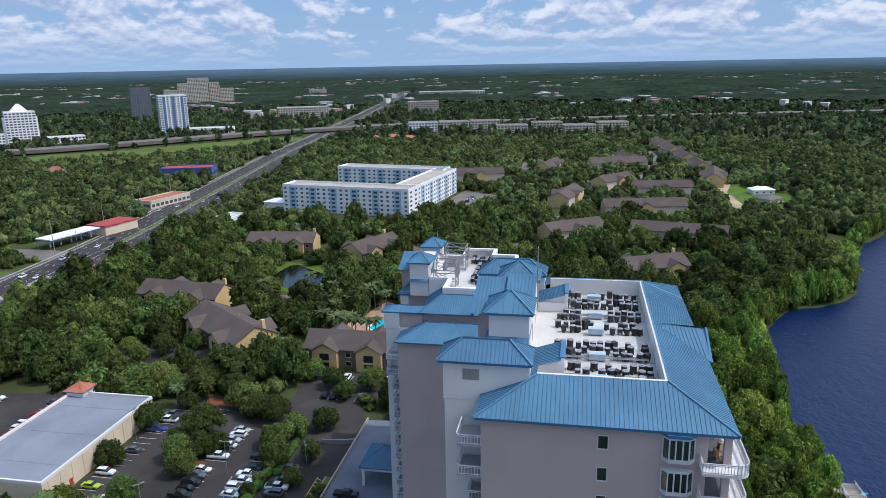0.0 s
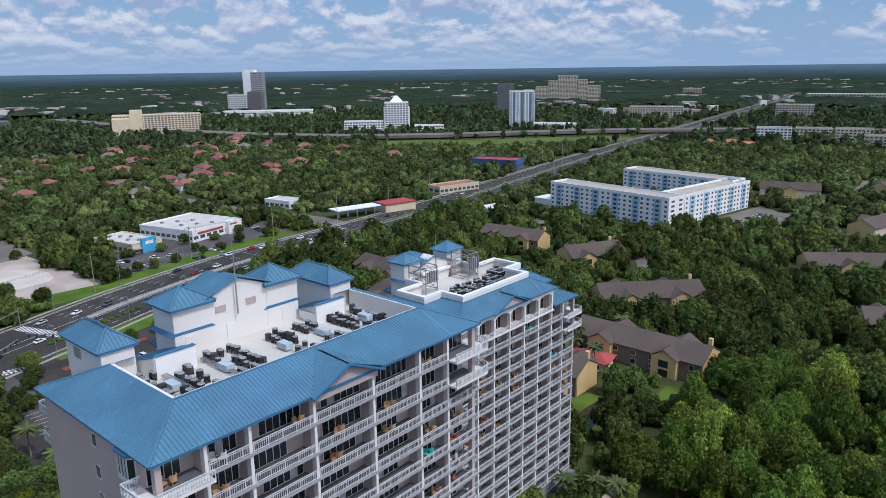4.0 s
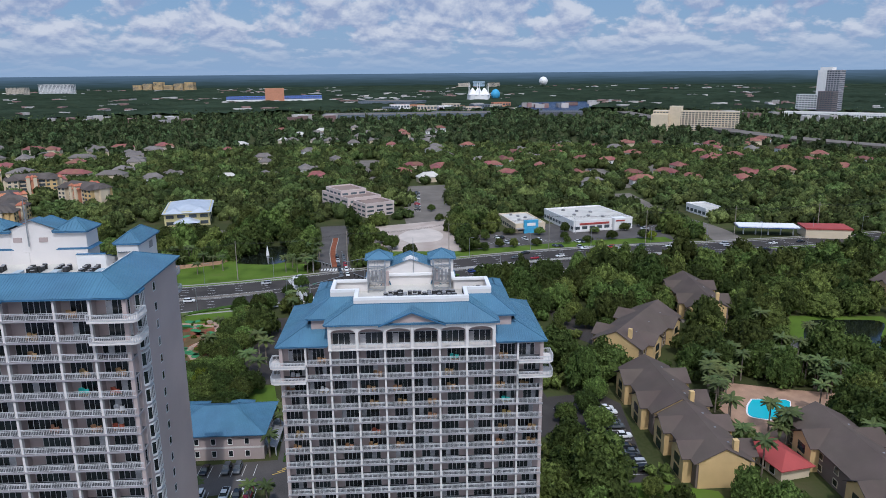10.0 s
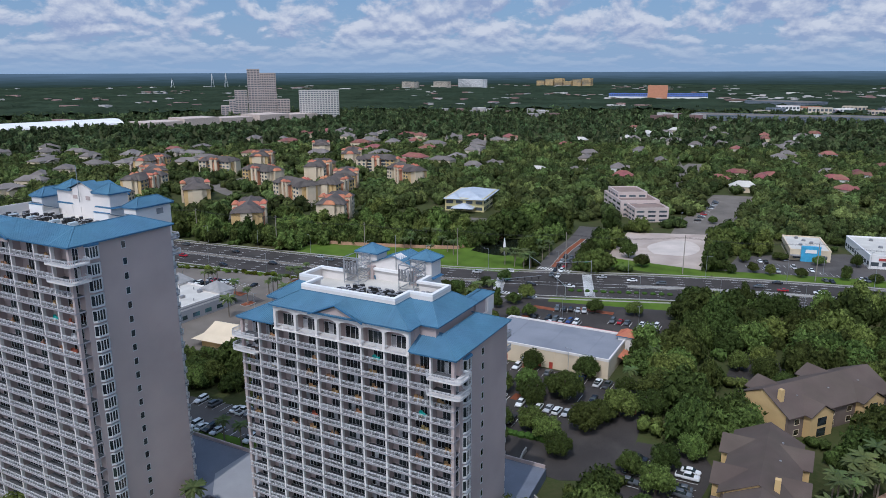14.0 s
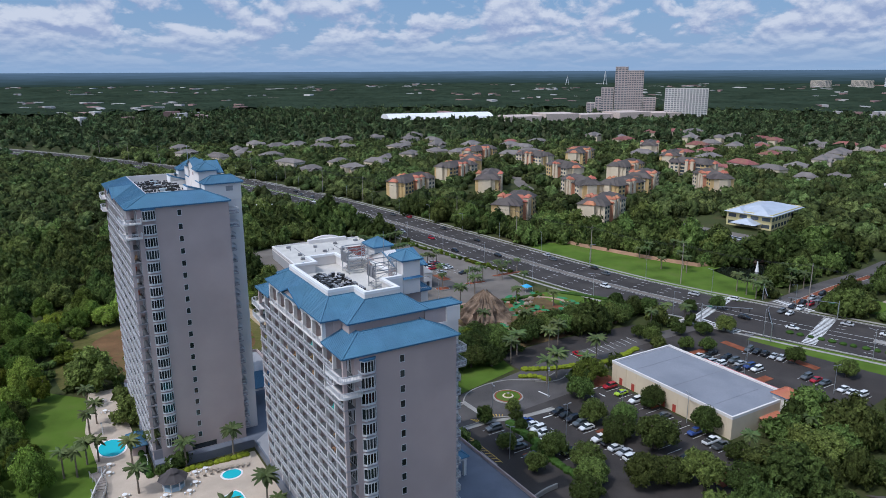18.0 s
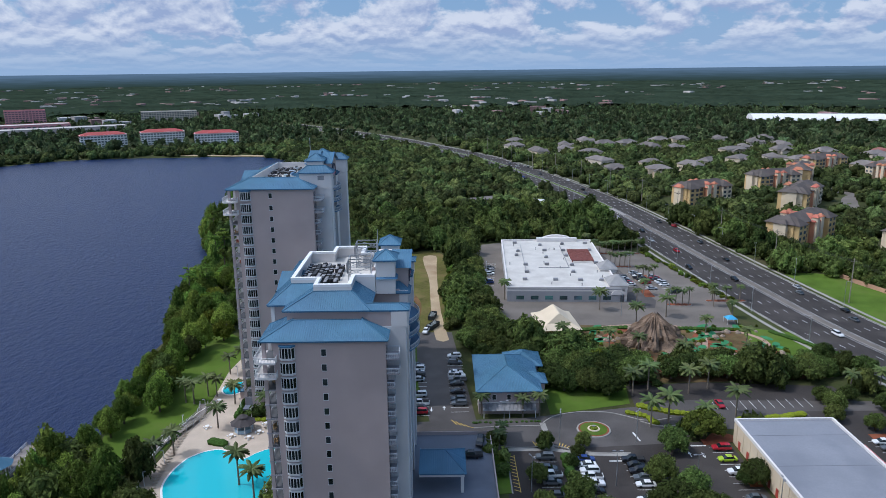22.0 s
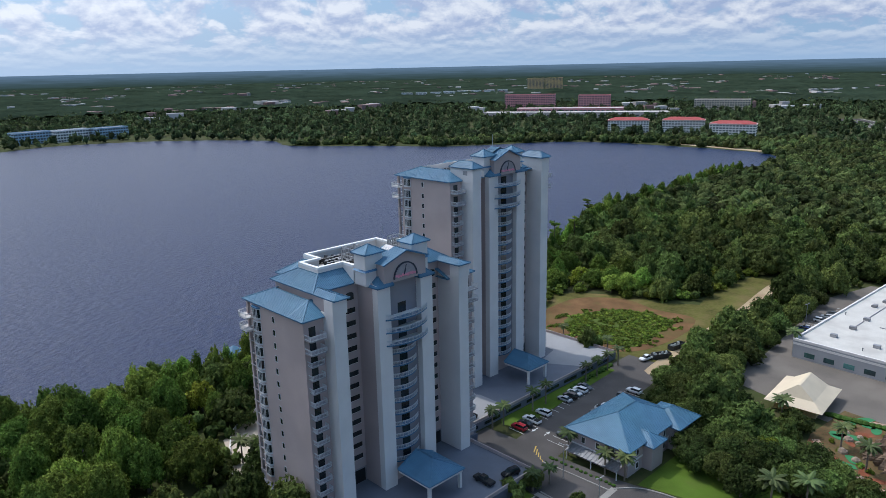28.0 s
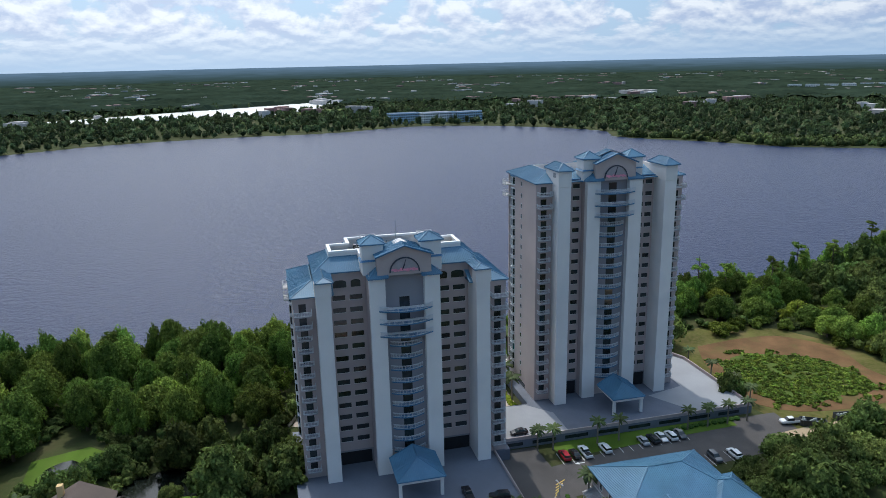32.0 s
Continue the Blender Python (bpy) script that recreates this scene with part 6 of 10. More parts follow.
def apartment(x, y, length, width, yaw, h=6.6, wings=2, detail=True):
    t = thing("apartment_house", x, y, 0, "two-storey apartment house with brown shingle roof and ochre gables", "apartment house", "brown-roofed apartment houses", yaw)
    clear_turned(x, y, length, width, yaw, 5.5)
    l, w = length / 2, width / 2
    rise = width * 0.27
    part("wall", Form().box(-l, l, -w, w, 0, h), BROWNW if detail else BEIGE, t, "dark brown siding")
    part("roof", gable_roof(-l, l, -w, w, h, h + rise), SHINGLE, t)
    for s in (-1, 1):
        part("gable", gable_end(s * (l + 0.02) if s > 0 else -l - 0.27, -w, w, h - 0.2, h + rise - 0.1), OCHRE, t, "ochre gable end")
        part("end_wall", Form().box(s * (l - 0.02), s * (l + 0.2), -w * 0.92, w * 0.92, 0, h - 0.2), OCHRE, t, "ochre stucco end wall")
    # projecting cross gables
    for k in range(wings):
        cx = -l + length * (k + 0.5) / wings
        for s in (-1, 1):
            ww = min(4.2, length / wings * 0.3)
            part("bay", Form().box(cx - ww, cx + ww, s * (w - 0.1), s * (w + 2.2), 0, h), OCHRE, t, "ochre projecting bay")
            g_ = gable_roof(-0.2, w + 2.6, -ww, ww, h + 0.05, h + ww * 0.62, 0.6, 0.2)
            part("bay_roof", g_, SHINGLE, t, at=pose(cx, 0, 0, 0, 0, 90 * s))
            part("bay_gable", gable_end(w + 2.2, -ww, ww, h - 0.1, h + ww * 0.56, 0.06), OCHRE, t, at=pose(cx, 0, 0, 0, 0, 90 * s))
            if detail:
                for z in (0.3, 3.4):
                    # dark panel on the solid bay: the porch's inner shade put in as colour
                    part("porch", shared("apt_porch_shade", lambda: Form().box(-1.6, 1.6, -0.05, 0.1, 0, 2.3), GLASS), None, t, "dark panel standing for the shaded porch opening", at=pose(cx, s * (w + 2.2), z, 0, 0, 0 if s > 0 else 180))
    if detail:
        n = max(2, int(length / 6))
        for i in range(n):
            cx = -l + length * (i + 0.5) / n
            if any(abs(cx - (-l + length * (k + 0.5) / wings)) < 4.6 for k in range(wings)):
                continue
            for s in (-1, 1):
                for z in (0.9, 3.9):
                    window_unit(t, cx, s * w, z, 1.7, 1.5, 0 if s < 0 else 180, None, CREAM)
        part("chimney", Form().box(l - 2.4, l - 1.2, w * 0.4, w * 0.4 + 1.2, h, h + rise + 1.2), OCHRE, t, "ochre chimney")
    for k in range(3 if detail else 0):
        part("vent", shared("roof_vent", lambda: Form().box(-0.25, 0.25, -0.25, 0.25, 0, 0.6), GREYM), None, t, at=pose(-l + length * (0.2 + 0.3 * k), w * 0.45, h + rise * 0.5))
    return t


for a in ((-70.0, 220.8, 30, 14.5, 0), (-42.0, 221.5, 25, 13, 0), (-120.0, 230.0, 40, 17, -38), (-158.0, 266.0, 37, 15, -6), (-27.0, 254.5, 46, 14.5, -1), (-50.0, 306.0, 42, 16, 46),
          (-153.0, 358.0, 36, 15, 5), (-101.0, 350.0, 30, 16, 62), (37.0, 332.0, 30, 15, 25)):
    apartment(*a)
for a in ((45.0, 475.0, 52, 15, 10), (58.0, 404.0, 50, 14, -12), (0.0, 405.0, 36, 15, 35), (-5.0, 512.0, 42, 15, 76), (38.0, 682.0, 52, 17, 16), (48.0, 712.0, 44, 16, 100), (104.0, 730.0, 44, 17, 96),
          (98.0, 790.0, 44, 17, 96), (94.0, 850.0, 44, 17, 96), (-80.0, 606.0, 40, 16, 18), (-23.0, 660.0, 40, 16, 75), (64.0, 550.0, 42, 15, 8), (110.0, 606.0, 46, 16, 80), (30.0, 580.0, 36, 15, 50), (108.0, 670.0, 40, 16, 92)):
    apartment(*a, wings=1, detail=False)

# grounds of the apartments: car parks, lawns, ponds, an inner road
slab("car_park", [(-80, 190), (-56, 190), (-33, 193.5), (-33, 206), (-74, 210.5), (-82, 206)], 0.045, ASPHALTD, "dark asphalt car park of the apartments", "car park")
slab("car_park", [(-160, 206), (-134, 205), (-122, 214), (-128, 226), (-152, 224)], 0.045, ASPHALTD, "dark asphalt car park of the apartments", "car park")
slab("inner_road", ribbon_outline(smooth_line([(-150, 250), (-130, 273), (-117, 285), (-97, 297), (-78, 312), (-70, 340), (-84, 372), (-110, 395)], 6.0), 3.4), 0.04, ASPHALTL, "worn grey inner road among the apartments", "road")
for k, ln in enumerate(([(-216, 396), (-170, 402), (-140, 424), (-60, 424), (-20, 444), (2, 480), (-8, 540)], [(-20, 444), (30, 440), (84, 428)], [(-8, 540), (20, 618), (60, 640), (78, 760), (70, 880)], [(-226, 560), (-150, 560), (-84, 572), (-44, 620), (-50, 720)],
                        [(-470, 330), (-540, 380), (-620, 400), (-700, 360), (-760, 300)], [(-620, 400), (-640, 480), (-600, 560)], [(-500, 120), (-600, 110), (-720, 80), (-860, 100)], [(-720, 80), (-740, -20), (-700, -80)], [(-236, -120), (-300, -150), (-350, -230), (-440, -240), (-520, -180)],
                        [(-350, -230), (-340, -330), (-420, -400)], [(-160, -520), (-240, -480), (-330, -450)])):
    slab("inner_road", ribbon_outline(smooth_line(ln, 8.0), 5.2), 0.042 + 0.001 * k, ASPHALTL, "worn pale grey residential street among trees", "road")
for cx_, cy_, w_, d_ in ((-180, 412, 40, 30), (-128, 404, 30, 16), (36, 452, 44, 16), (24, 560, 40, 20), (-120, 580, 60, 24), (-30, 380, 40, 18), (-560, 330, 60, 30), (-660, 110, 60, 26), (-400, -160, 50, 22), (-310, -110, 46, 20), (-460, -340, 50, 22), (-180, 480, 36, 24), (100, 540, 30, 18)):
    slab("car_park", rect(cx_ - w_ / 2, cx_ + w_ / 2, cy_ - d_ / 2, cy_ + d_ / 2), 0.06, ASPHALTL, "pale grey car park among trees", "car park")
slab("lawn", [(-33, 194), (-32, 207), (-28, 220), (-20, 221), (-21, 206), (-24, 194)], 0.05, LAWN, "mown bank of the apartments' pond", "lawn")
slab("lawn", [(-11, 224), (-12, 240), (2, 241), (6, 228), (0, 221)], 0.05, LAWN, "mown bank of a small pond", "lawn")
pond("pond", smooth_line([(-25.5, 196), (-23.7, 207), (-22.6, 219), (-17, 217), (-12.5, 211), (-12, 203), (-17, 196), (-25.5, 196)], 3.0)[:-1], "dark pond behind the apartments")
pond("pond", smooth_line([(-5, 227.0), (-8.5, 235), (-3.5, 236.5), (0, 231), (-5, 227.0)], 2.0)[:-1], "small dark pond among trees")
slab("lawn", [(-146, 300), (-142, 336), (-120, 330), (-96, 306), (-104, 286), (-128, 290)], 0.04, LAWN, "mown bank of the pond", "lawn")
# the apartments' pool and red-roofed hut
slab("pool_terrace", [(-86, 248), (-80, 264), (-75, 282), (-54, 266), (-47, 246), (-57, 239), (-70, 238)], 0.1, mat("terracotta_pavers", (0.40, 0.25, 0.17), 0.9, 0, 0.2, 0.25, 5.0, 0.1, dirt=(0.30, 0.19, 0.13), spec=0.2), "tan paved terrace of the apartments' pool", "terrace")
swim("swimming_pool", [(-73.8, 250.2), (-72.5, 260), (-68, 258.7), (-66, 261), (-61.4, 255.7), (-60.6, 252), (-63.4, 245), (-69, 246.6)], "angular turquoise pool among palms", z=0.1)
hut = thing("pool_house", -38.0, 239.0, 0, "small pool house with a red hip roof", "building", yaw=12)
clear_turned(-38, 239, 14, 9, 12)
part("wall", Form().box(-6.4, 6.4, -4.0, 4.0, 0, 3.2), CREAM, hut)
part("roof", hip_roof(-6.6, 6.6, -4.2, 4.2, 3.2, 5.6), REDROOF, hut)
for k in (-3.2, 0.0, 3.2):
    window_unit(hut, k, -4.0, 0.6, 1.8, 1.8, 0)
pond("pond", smooth_line([(-140, 306), (-137, 331), (-122, 322), (-100, 304), (-111, 290), (-128, 296), (-140, 306)], 4.0)[:-1], "dark pond among the apartments")
pond("pond", smooth_line([(-246, 60), (-243, 80), (-258, 88), (-276, 86), (-282, 70), (-262, 60), (-246, 60)], 4.0)[:-1], "dark ornamental pond with a fountain")
fo = thing("fountain", -262, 73, 0.1, "white water jet in the pond", "fountain")
part("jet", Form().cyl(0, 0, 0, 5.2, 0.9, 0.15, 8), WHITE, fo)
wall_line("garden_wall", [(-232, -31), (-221.5, -29), (-224, -10), (-236, 30), (-245, 52), (-280, 64)], 0, 1.9, 0.3, mat("brick_wall", (0.50, 0.29, 0.19), 0.9, 0, 0.15, 0.3, 6.0, 0.1), "salmon garden wall along the lawn")


def block(name, label, category, x, y, w, d, h, yaw, wall, floors, roof=None, bays=None, band=0.55, group="", parapet=1.0, glass=None, sides=4, plain_top=0.0, fill=0.34):
    """A larger building: walls, roof, and for each floor and side a row of windows between piers."""
    t = thing(name, x, y, 0, label, category, group, yaw)
    clear_turned(x, y, w, d, yaw, 4.0)
    part("wall", Form().box(-w / 2, w / 2, -d / 2, d / 2, 0, h), wall, t)
    part("parapet", parapet_ring(rect(-w / 2 - 0.1, w / 2 + 0.1, -d / 2 - 0.1, d / 2 + 0.1), 0.6, h, h + parapet, 0), wall, t)
    part("roof", Form().box(-w / 2 + 0.5, w / 2 - 0.5, -d / 2 + 0.5, d / 2 - 0.5, h, h + 0.2), roof or MEMBRANE, t)
    fh = (h - plain_top) / floors
    far = math.hypot(x + 30, y - 140) > 500
    for side in range(sides):
        run, off = (w, d / 2) if side % 2 == 0 else (d, w / 2)
        n = bays or max(2, int(run / 4.2))
        n = max(2, int(round(n * run / max(w, d))))
        row = Form()
        for i in range(n):
            c = -run / 2 + run * (i + 0.5) / n
            ww = run / n * fill
            row.box(c - ww, c + ww, -off - 0.08, -off + 0.05, 0.0, fh * band)
        if far:
            # one sheet of windows for a far front
            one = Form()
            for k in range(floors):
                b0 = len(one.v)
                one.v += [(x_, y_, z_ + fh * k + fh * 0.25) for x_, y_, z_ in row.v]
                one.f += [tuple(q + b0 for q in fc) for fc in row.f]
            ob = part("window_front", one, glass or FARGLASS, t, at=pose(0, 0, 0, 0, 0, 90 * side))
            continue
        me = row.mesh("window_row", glass or FARGLASS)
        for k in range(floors):
            part("window_row", me, None, t, at=pose(0, 0, fh * k + fh * 0.25, 0, 0, 90 * side))
    return t


# white and pale blue hotel with three wings
CB, SB = math.cos(radians(-9)), math.sin(radians(-9))


def hot(u, v):
    return -105 + CB * u - SB * v, 449 + SB * u + CB * v


for u, v, w, d in ((-47, 9, 94, 17), (-8.5, 58, 17, 80), (-53, 98, 90, 17)):
    x, y = hot(u, v)
    b = block("hotel_wing", "white and pale blue five-storey hotel wing with a flat tan roof", "hotel", x, y, w, d, 17.5, -9, WHITE, 6, mat("tan_roofing", (0.42, 0.36, 0.30), 0.9, 0, 0.12, 0.1, 3.0, 0.1), band=0.45, group="wings of the white hotel", parapet=1.3, fill=0.20)
    n = max(2, int(max(w, d) / 14))
    for k in range(n):
        o = -max(w, d) / 2 + max(w, d) * (k + 0.5) / n
        for s in (-1, 1):
            if w > d:
                part("blue_bay", Form().box(o - 2.6, o + 2.6, s * d / 2, s * (d / 2 + 0.35), 0, 17.2), PALEBLUE, b, "pale blue bay of windows")
                for q in range(6):
                    part("bay_window", Form().box(o - 1.3, o + 1.3, s * (d / 2 + 0.3), s * (d / 2 + 0.4), 1.0 + 2.8 * q, 2.4 + 2.8 * q), FARGLASS, b)
            else:
                part("blue_bay", Form().box(s * w / 2, s * (w / 2 + 0.35), o - 2.6, o + 2.6, 0, 17.2), PALEBLUE, b, "pale blue bay of windows")
                for q in range(6):
                    part("bay_window", Form().box(s * (w / 2 + 0.3), s * (w / 2 + 0.4), o - 1.3, o + 1.3, 1.0 + 2.8 * q, 2.4 + 2.8 * q), FARGLASS, b)
lb_ = thing("hotel_lobby", *hot(-104, 12), 0, "low white lobby house beside the hotel", "building", yaw=-9)
clear_turned(*hot(-104, 12), 20, 16, -9)
part("wall", Form().box(-9, 9, -7, 7, 0, 4.6), WHITE, lb_)
part("roof", hip_roof(-9, 9, -7, 7, 4.6, 6.6), WHITE, lb_)
CLEAR.append([hot(-120, -22), hot(14, -22), hot(14, 2), hot(-120, 2)])
slab("car_park", [hot(4, -4), hot(40, 10), hot(40, 90), hot(4, 108)], 0.04, ASPHALTL, "worn grey hotel car park", "car park")

# shops across the road
b = block("shop", "white drugstore with a red band and a flat white roof", "shop", -329, 264, 44, 40, 6.2, 13, WHITE, 1, MEMBRANE, band=0.3, parapet=0.9)
part("red_band", Form().box(21.6, 22.3, -16, 4, 4.2, 5.4), REDROOF, b, "red fascia band")
part("entrance", Form().box(20, 25, 6, 14, 0, 7.6), WHITE, b, "white corner entrance")
part("sign", Form().box(25.0, 25.15, 7, 13, 5.6, 6.5), REDROOF, b, "red sign with lettering as a plain bar")
for i in range(6):
    part("roof_unit", SHARED["roof_unit"], None, b, at=pose(-14 + 5.5 * i, -10 + 7 * (i % 3), 0.3))
b = block("shop", "yellow and white shop with a blue front and flat roof", "shop", -322, 220.5, 34, 19, 5.2, 10, CREAM, 1, MEMBRANE, band=0.35, parapet=0.8)
part("blue_front", Form().box(17.0, 18.6, -4.5, 4.5, 0, 8.0), mat("bright_blue", (0.06, 0.36, 0.60), 0.7), b, "bright blue shop front")
part("sign", Form().box(18.6, 18.72, -2.6, 2.6, 4.6, 6.4), WHITE, b, "white sign bar")
part("awning", Form().box(13, 20, -9.4, -4.6, 2.9, 3.2), GREYM, b)
for i in range(5):
    part("roof_unit", SHARED["roof_unit"], None, b, at=pose(-12 + 5.5 * i, -3 + 3 * (i % 3), -0.7))
# office with terraces
PINKW = mat("pinkish_stucco", (0.60, 0.50, 0.47), 0.9, 0, 0.08, 0.1, 8.0, 0.1)
for u, v, w, d, h, n in ((-8, 0, 44, 26, 10.0, 3), (-14, -1, 26, 20, 13.2, 4), (20, 2, 26, 22, 8.5, 3)):
    c, s = math.cos(radians(30)), math.sin(radians(30))
    block("office", "pale pink terraced office building with dark window bands", "office", -394 + c * u - s * v, 112 + s * u + c * v, w, d, h, 30, PINKW, n, mat("brown_flat_roof", (0.25, 0.18, 0.15), 0.9, 0, 0.2, 0.1, 4.0, 0.1), bays=4, band=0.42, group="office terraces")
# bank
b = block("bank", "two-storey yellow building with a pale metal hip roof", "building", -366, 2, 44, 28, 8.6, 12, mat("soft_yellow", (0.62, 0.54, 0.28), 0.9, 0, 0.08, 0.2, 8.0, 0.1), 2, band=0.5)
part("hip_roof", hip_roof(-22.5, 22.5, -14.5, 14.5, 8.8, 12.6), mat("pale_metal_roof", (0.46, 0.50, 0.56), 0.5, 0, 0.1, 0.2, 4.0, 0.05), b, "pale blue-grey metal roof")
for y_ in (-8.0, 8.0):
    part("cross_roof", hip_roof(10, 24, y_ - 5, y_ + 5, 8.9, 11.6), MATS["pale_metal_roof"], b)
part("porch", Form().frustum((19, 31, -8, 8), (21, 27, -1, 1), 3.4, 6.0), MATS["pale_metal_roof"], b)
CLEAR.append([(-352, -32), (-356, 34), (-322, 40), (-312, -40)])
slab("car_park", [(-318, -40), (-330, 40), (-300, 44), (-290, -20)], 0.04, ASPHALTL, "worn car park of the bank", "car park")
# filling station, row of shops, blue shop
b = thing("filling_station", -285, 372, 0, "filling station with a long white and blue canopy", "filling station", yaw=78)
clear_turned(-285, 372, 70, 26, 78)
part("canopy", Form().box(-28, 6, -6, 6, 5.0, 6.0), WHITE, b)
part("canopy_band", Form().box(-28.1, 6.1, -6.1, 6.1, 5.0, 5.4), mat("deep_blue", (0.04, 0.10, 0.30), 0.7), b, "blue band")
for i in range(5):
    part("post", Form().box(-24 + 7 * i, -23.4 + 7 * i, -0.3, 0.3, 0, 5.0), WHITE, b)
part("kiosk", Form().box(9, 34, -7, 8, 0, 5.2), CREAM, b)
part("kiosk_roof", Form().box(8.6, 34.4, -7.4, 8.4, 5.2, 6.0), REDROOF, b)
block("shop", "small white shop with a flat roof", "shop", -354, 352, 24, 14, 5.0, 10, WHITE, 1, band=0.4)
block("shop", "blue and red roadside shop with a sloping roof", "shop", -352, 610, 46, 24, 8.5, 15, mat("navy_wall", (0.05, 0.09, 0.25), 0.8), 1, REDROOF, band=0.3)
block("shop", "low tan shop with a terracotta roof", "shop", -300, 480, 40, 16, 5.0, 78, TAN, 1, TILE, band=0.4)
block("shop", "small white roadside shop", "shop", -215, 420, 16, 12, 5.0, 75, WHITE, 1, band=0.4)


def condo(x, y, yaw, length=40, seed=0):
    r = random.Random(seed)
    wall = r.choice((OCHRE, CREAM, CREAM, OCHRE, CREAM))
    t = thing("condominium", x, y, 0, "four-storey cream condominium with brown and terracotta hip roofs", "apartment house", "cream condominiums", yaw)
    clear_turned(x, y, length + 4, 22, yaw, 8)
    l = length / 2
    part("wall", Form().box(-l, l, -6.5, 6.5, 0, 12.6), wall, t)
    part("roof", hip_roof(-l, l, -6.5, 6.5, 12.6, 16.8, 1.0), DARKSH, t)
    for k, cx in enumerate((-l + 5, 0.0, l - 5)):
        part("bay", Form().box(cx - 4.2, cx + 4.2, -9.2, 9.2, 0, 12.2), SALMON if k == 1 else (OCHRE if r.random() < 0.4 else CREAM), t)
        part("bay_roof", hip_roof(cx - 4.2, cx + 4.2, -9.2, 9.2, 12.2, 15.8, 0.8), TILE if k == 1 and r.random() < 0.5 else DARKSH, t)
    for s in (-1, 1):
        for cx in (-2.6, 2.6):
            part("stair_tower", Form().box(cx - 1.3, cx + 1.3, s * 7.0, s * 10.4, 0, 14.6), CREAM, t, "cream stair tower")
            part("tower_cap", hip_roof(cx - 1.3, cx + 1.3, min(s * 7.0, s * 10.4), max(s * 7.0, s * 10.4), 14.6, 16.2, 0.4), TILE, t, "orange tile cap")
        part("end_tower", Form().box(s * (l - 1), s * (l + 2.4), -3.4, 3.4, 0, 12.8), CREAM, t)
        part("end_roof", hip_roof(min(s * (l - 1), s * (l + 2.4)), max(s * (l - 1), s * (l + 2.4)), -3.4, 3.4, 12.8, 15.0, 0.5), TILE if r.random() < 0.6 else DARKSH, t)
        row = Form()
        for k in range(4):
            zk = 0.9 + 3.1 * k
            for cx in (-l + 5, 0.0, l - 5):
                for o in (-2.2, 2.2):
                    row.box(cx + o - 1.1, cx + o + 1.1, -9.28, -9.15, zk, zk + 1.7)
            for cx in (-l / 2 + 2.5, l / 2 - 2.5):
                row.box(cx - 2.2, cx + 2.2, -6.6, -6.45, zk - 0.5, zk + 1.6)
        part("window_front", shared(("condo_front", length), lambda: row, FARGLASS), None, t, at=pose(0, 0, 0, 0, 0, 0 if s < 0 else 180))
    return t


for i, a in enumerate(((-226, -210, 24, 40), (-288, -192, 50, 44), (-240, -93, 38, 44), (-286, -60, 25, 38), (-380, -208, 80, 36), (-432, -186, 20, 40), (-440, -98, 60, 40), (-492, -162, 110, 38),
                       (-392, -362, 20, 40), (-340, -300, 60, 40), (-470, -290, 30, 40), (-330, -130, 70, 40), (-352, -110, 10, 34), (-586, -304, 40, 40), (-410, -290, 100, 36), (-530, -220, 30, 36), (-395, -130, 30, 36), (-300, -262, 15, 38))):
    condo(a[0], a[1], a[2], a[3], i)


def house(x, y, yaw, w, d, h, wall, roof, rise, label, two=False):
    t = thing("house", x, y, 0, label, "house", "houses in the suburb", yaw)
    clear_turned(x, y, w, d, yaw, 1.0)
    f = Form().box(-w / 2, w / 2, -d / 2, d / 2, 0, h)
    part("wall", f.box(-w * 0.2, w * 0.3, d / 2, d / 2 + 4, 0, h * 0.8), wall, t)
    wing = gable_roof(d / 2 - 1, d / 2 + 4, -w * 0.3, w * 0.2, h * 0.8, h * 0.8 + rise * 0.7, 0.5, 0.4)
    part("roof", hip_roof(-w / 2, w / 2, -d / 2, d / 2, h, h + rise, 0.6).add([(-y_, x_, z_) for x_, y_, z_ in wing.v], wing.f), roof, t)
    wd = Form()
    for i in (-0.32, 0.0, 0.32):
        wd.box(w * i - 0.8, w * i + 0.8, -d / 2 - 0.08, -d / 2 + 0.05, h * 0.3, h * 0.62)
    part("window_row", wd, FARGLASS, t)


rh = random.Random(21)
suburb = [((-820, -470, 215, 640), 50, (WHITE, CREAM), (GREYSH, mat("rust_tiles", (0.235, 0.105, 0.072), 0.85, 0, 0.2, 0.3, 3.0, 0.3, per=0.25), MATS["rust_tiles"], MATS["rust_tiles"]), "white house with a rust-red tile roof"),
          ((-1120, -520, -90, 215), 42, (BEIGE, WHITE, CREAM), (GREYSH, GREYSH, MEMBRANE, MATS["rust_tiles"]), "pale house with a grey hip roof among trees"),
          ((-820, -470, -480, -110), 44, (BEIGE, CREAM), (GREYSH, GREYSH, MATS["rust_tiles"]), "beige house with a grey-brown roof among trees"),
          ((-470, -110, -640, -330), 34, (BEIGE, CREAM), (GREYSH,), "beige house block with a grey-brown roof among trees")]
spots = []
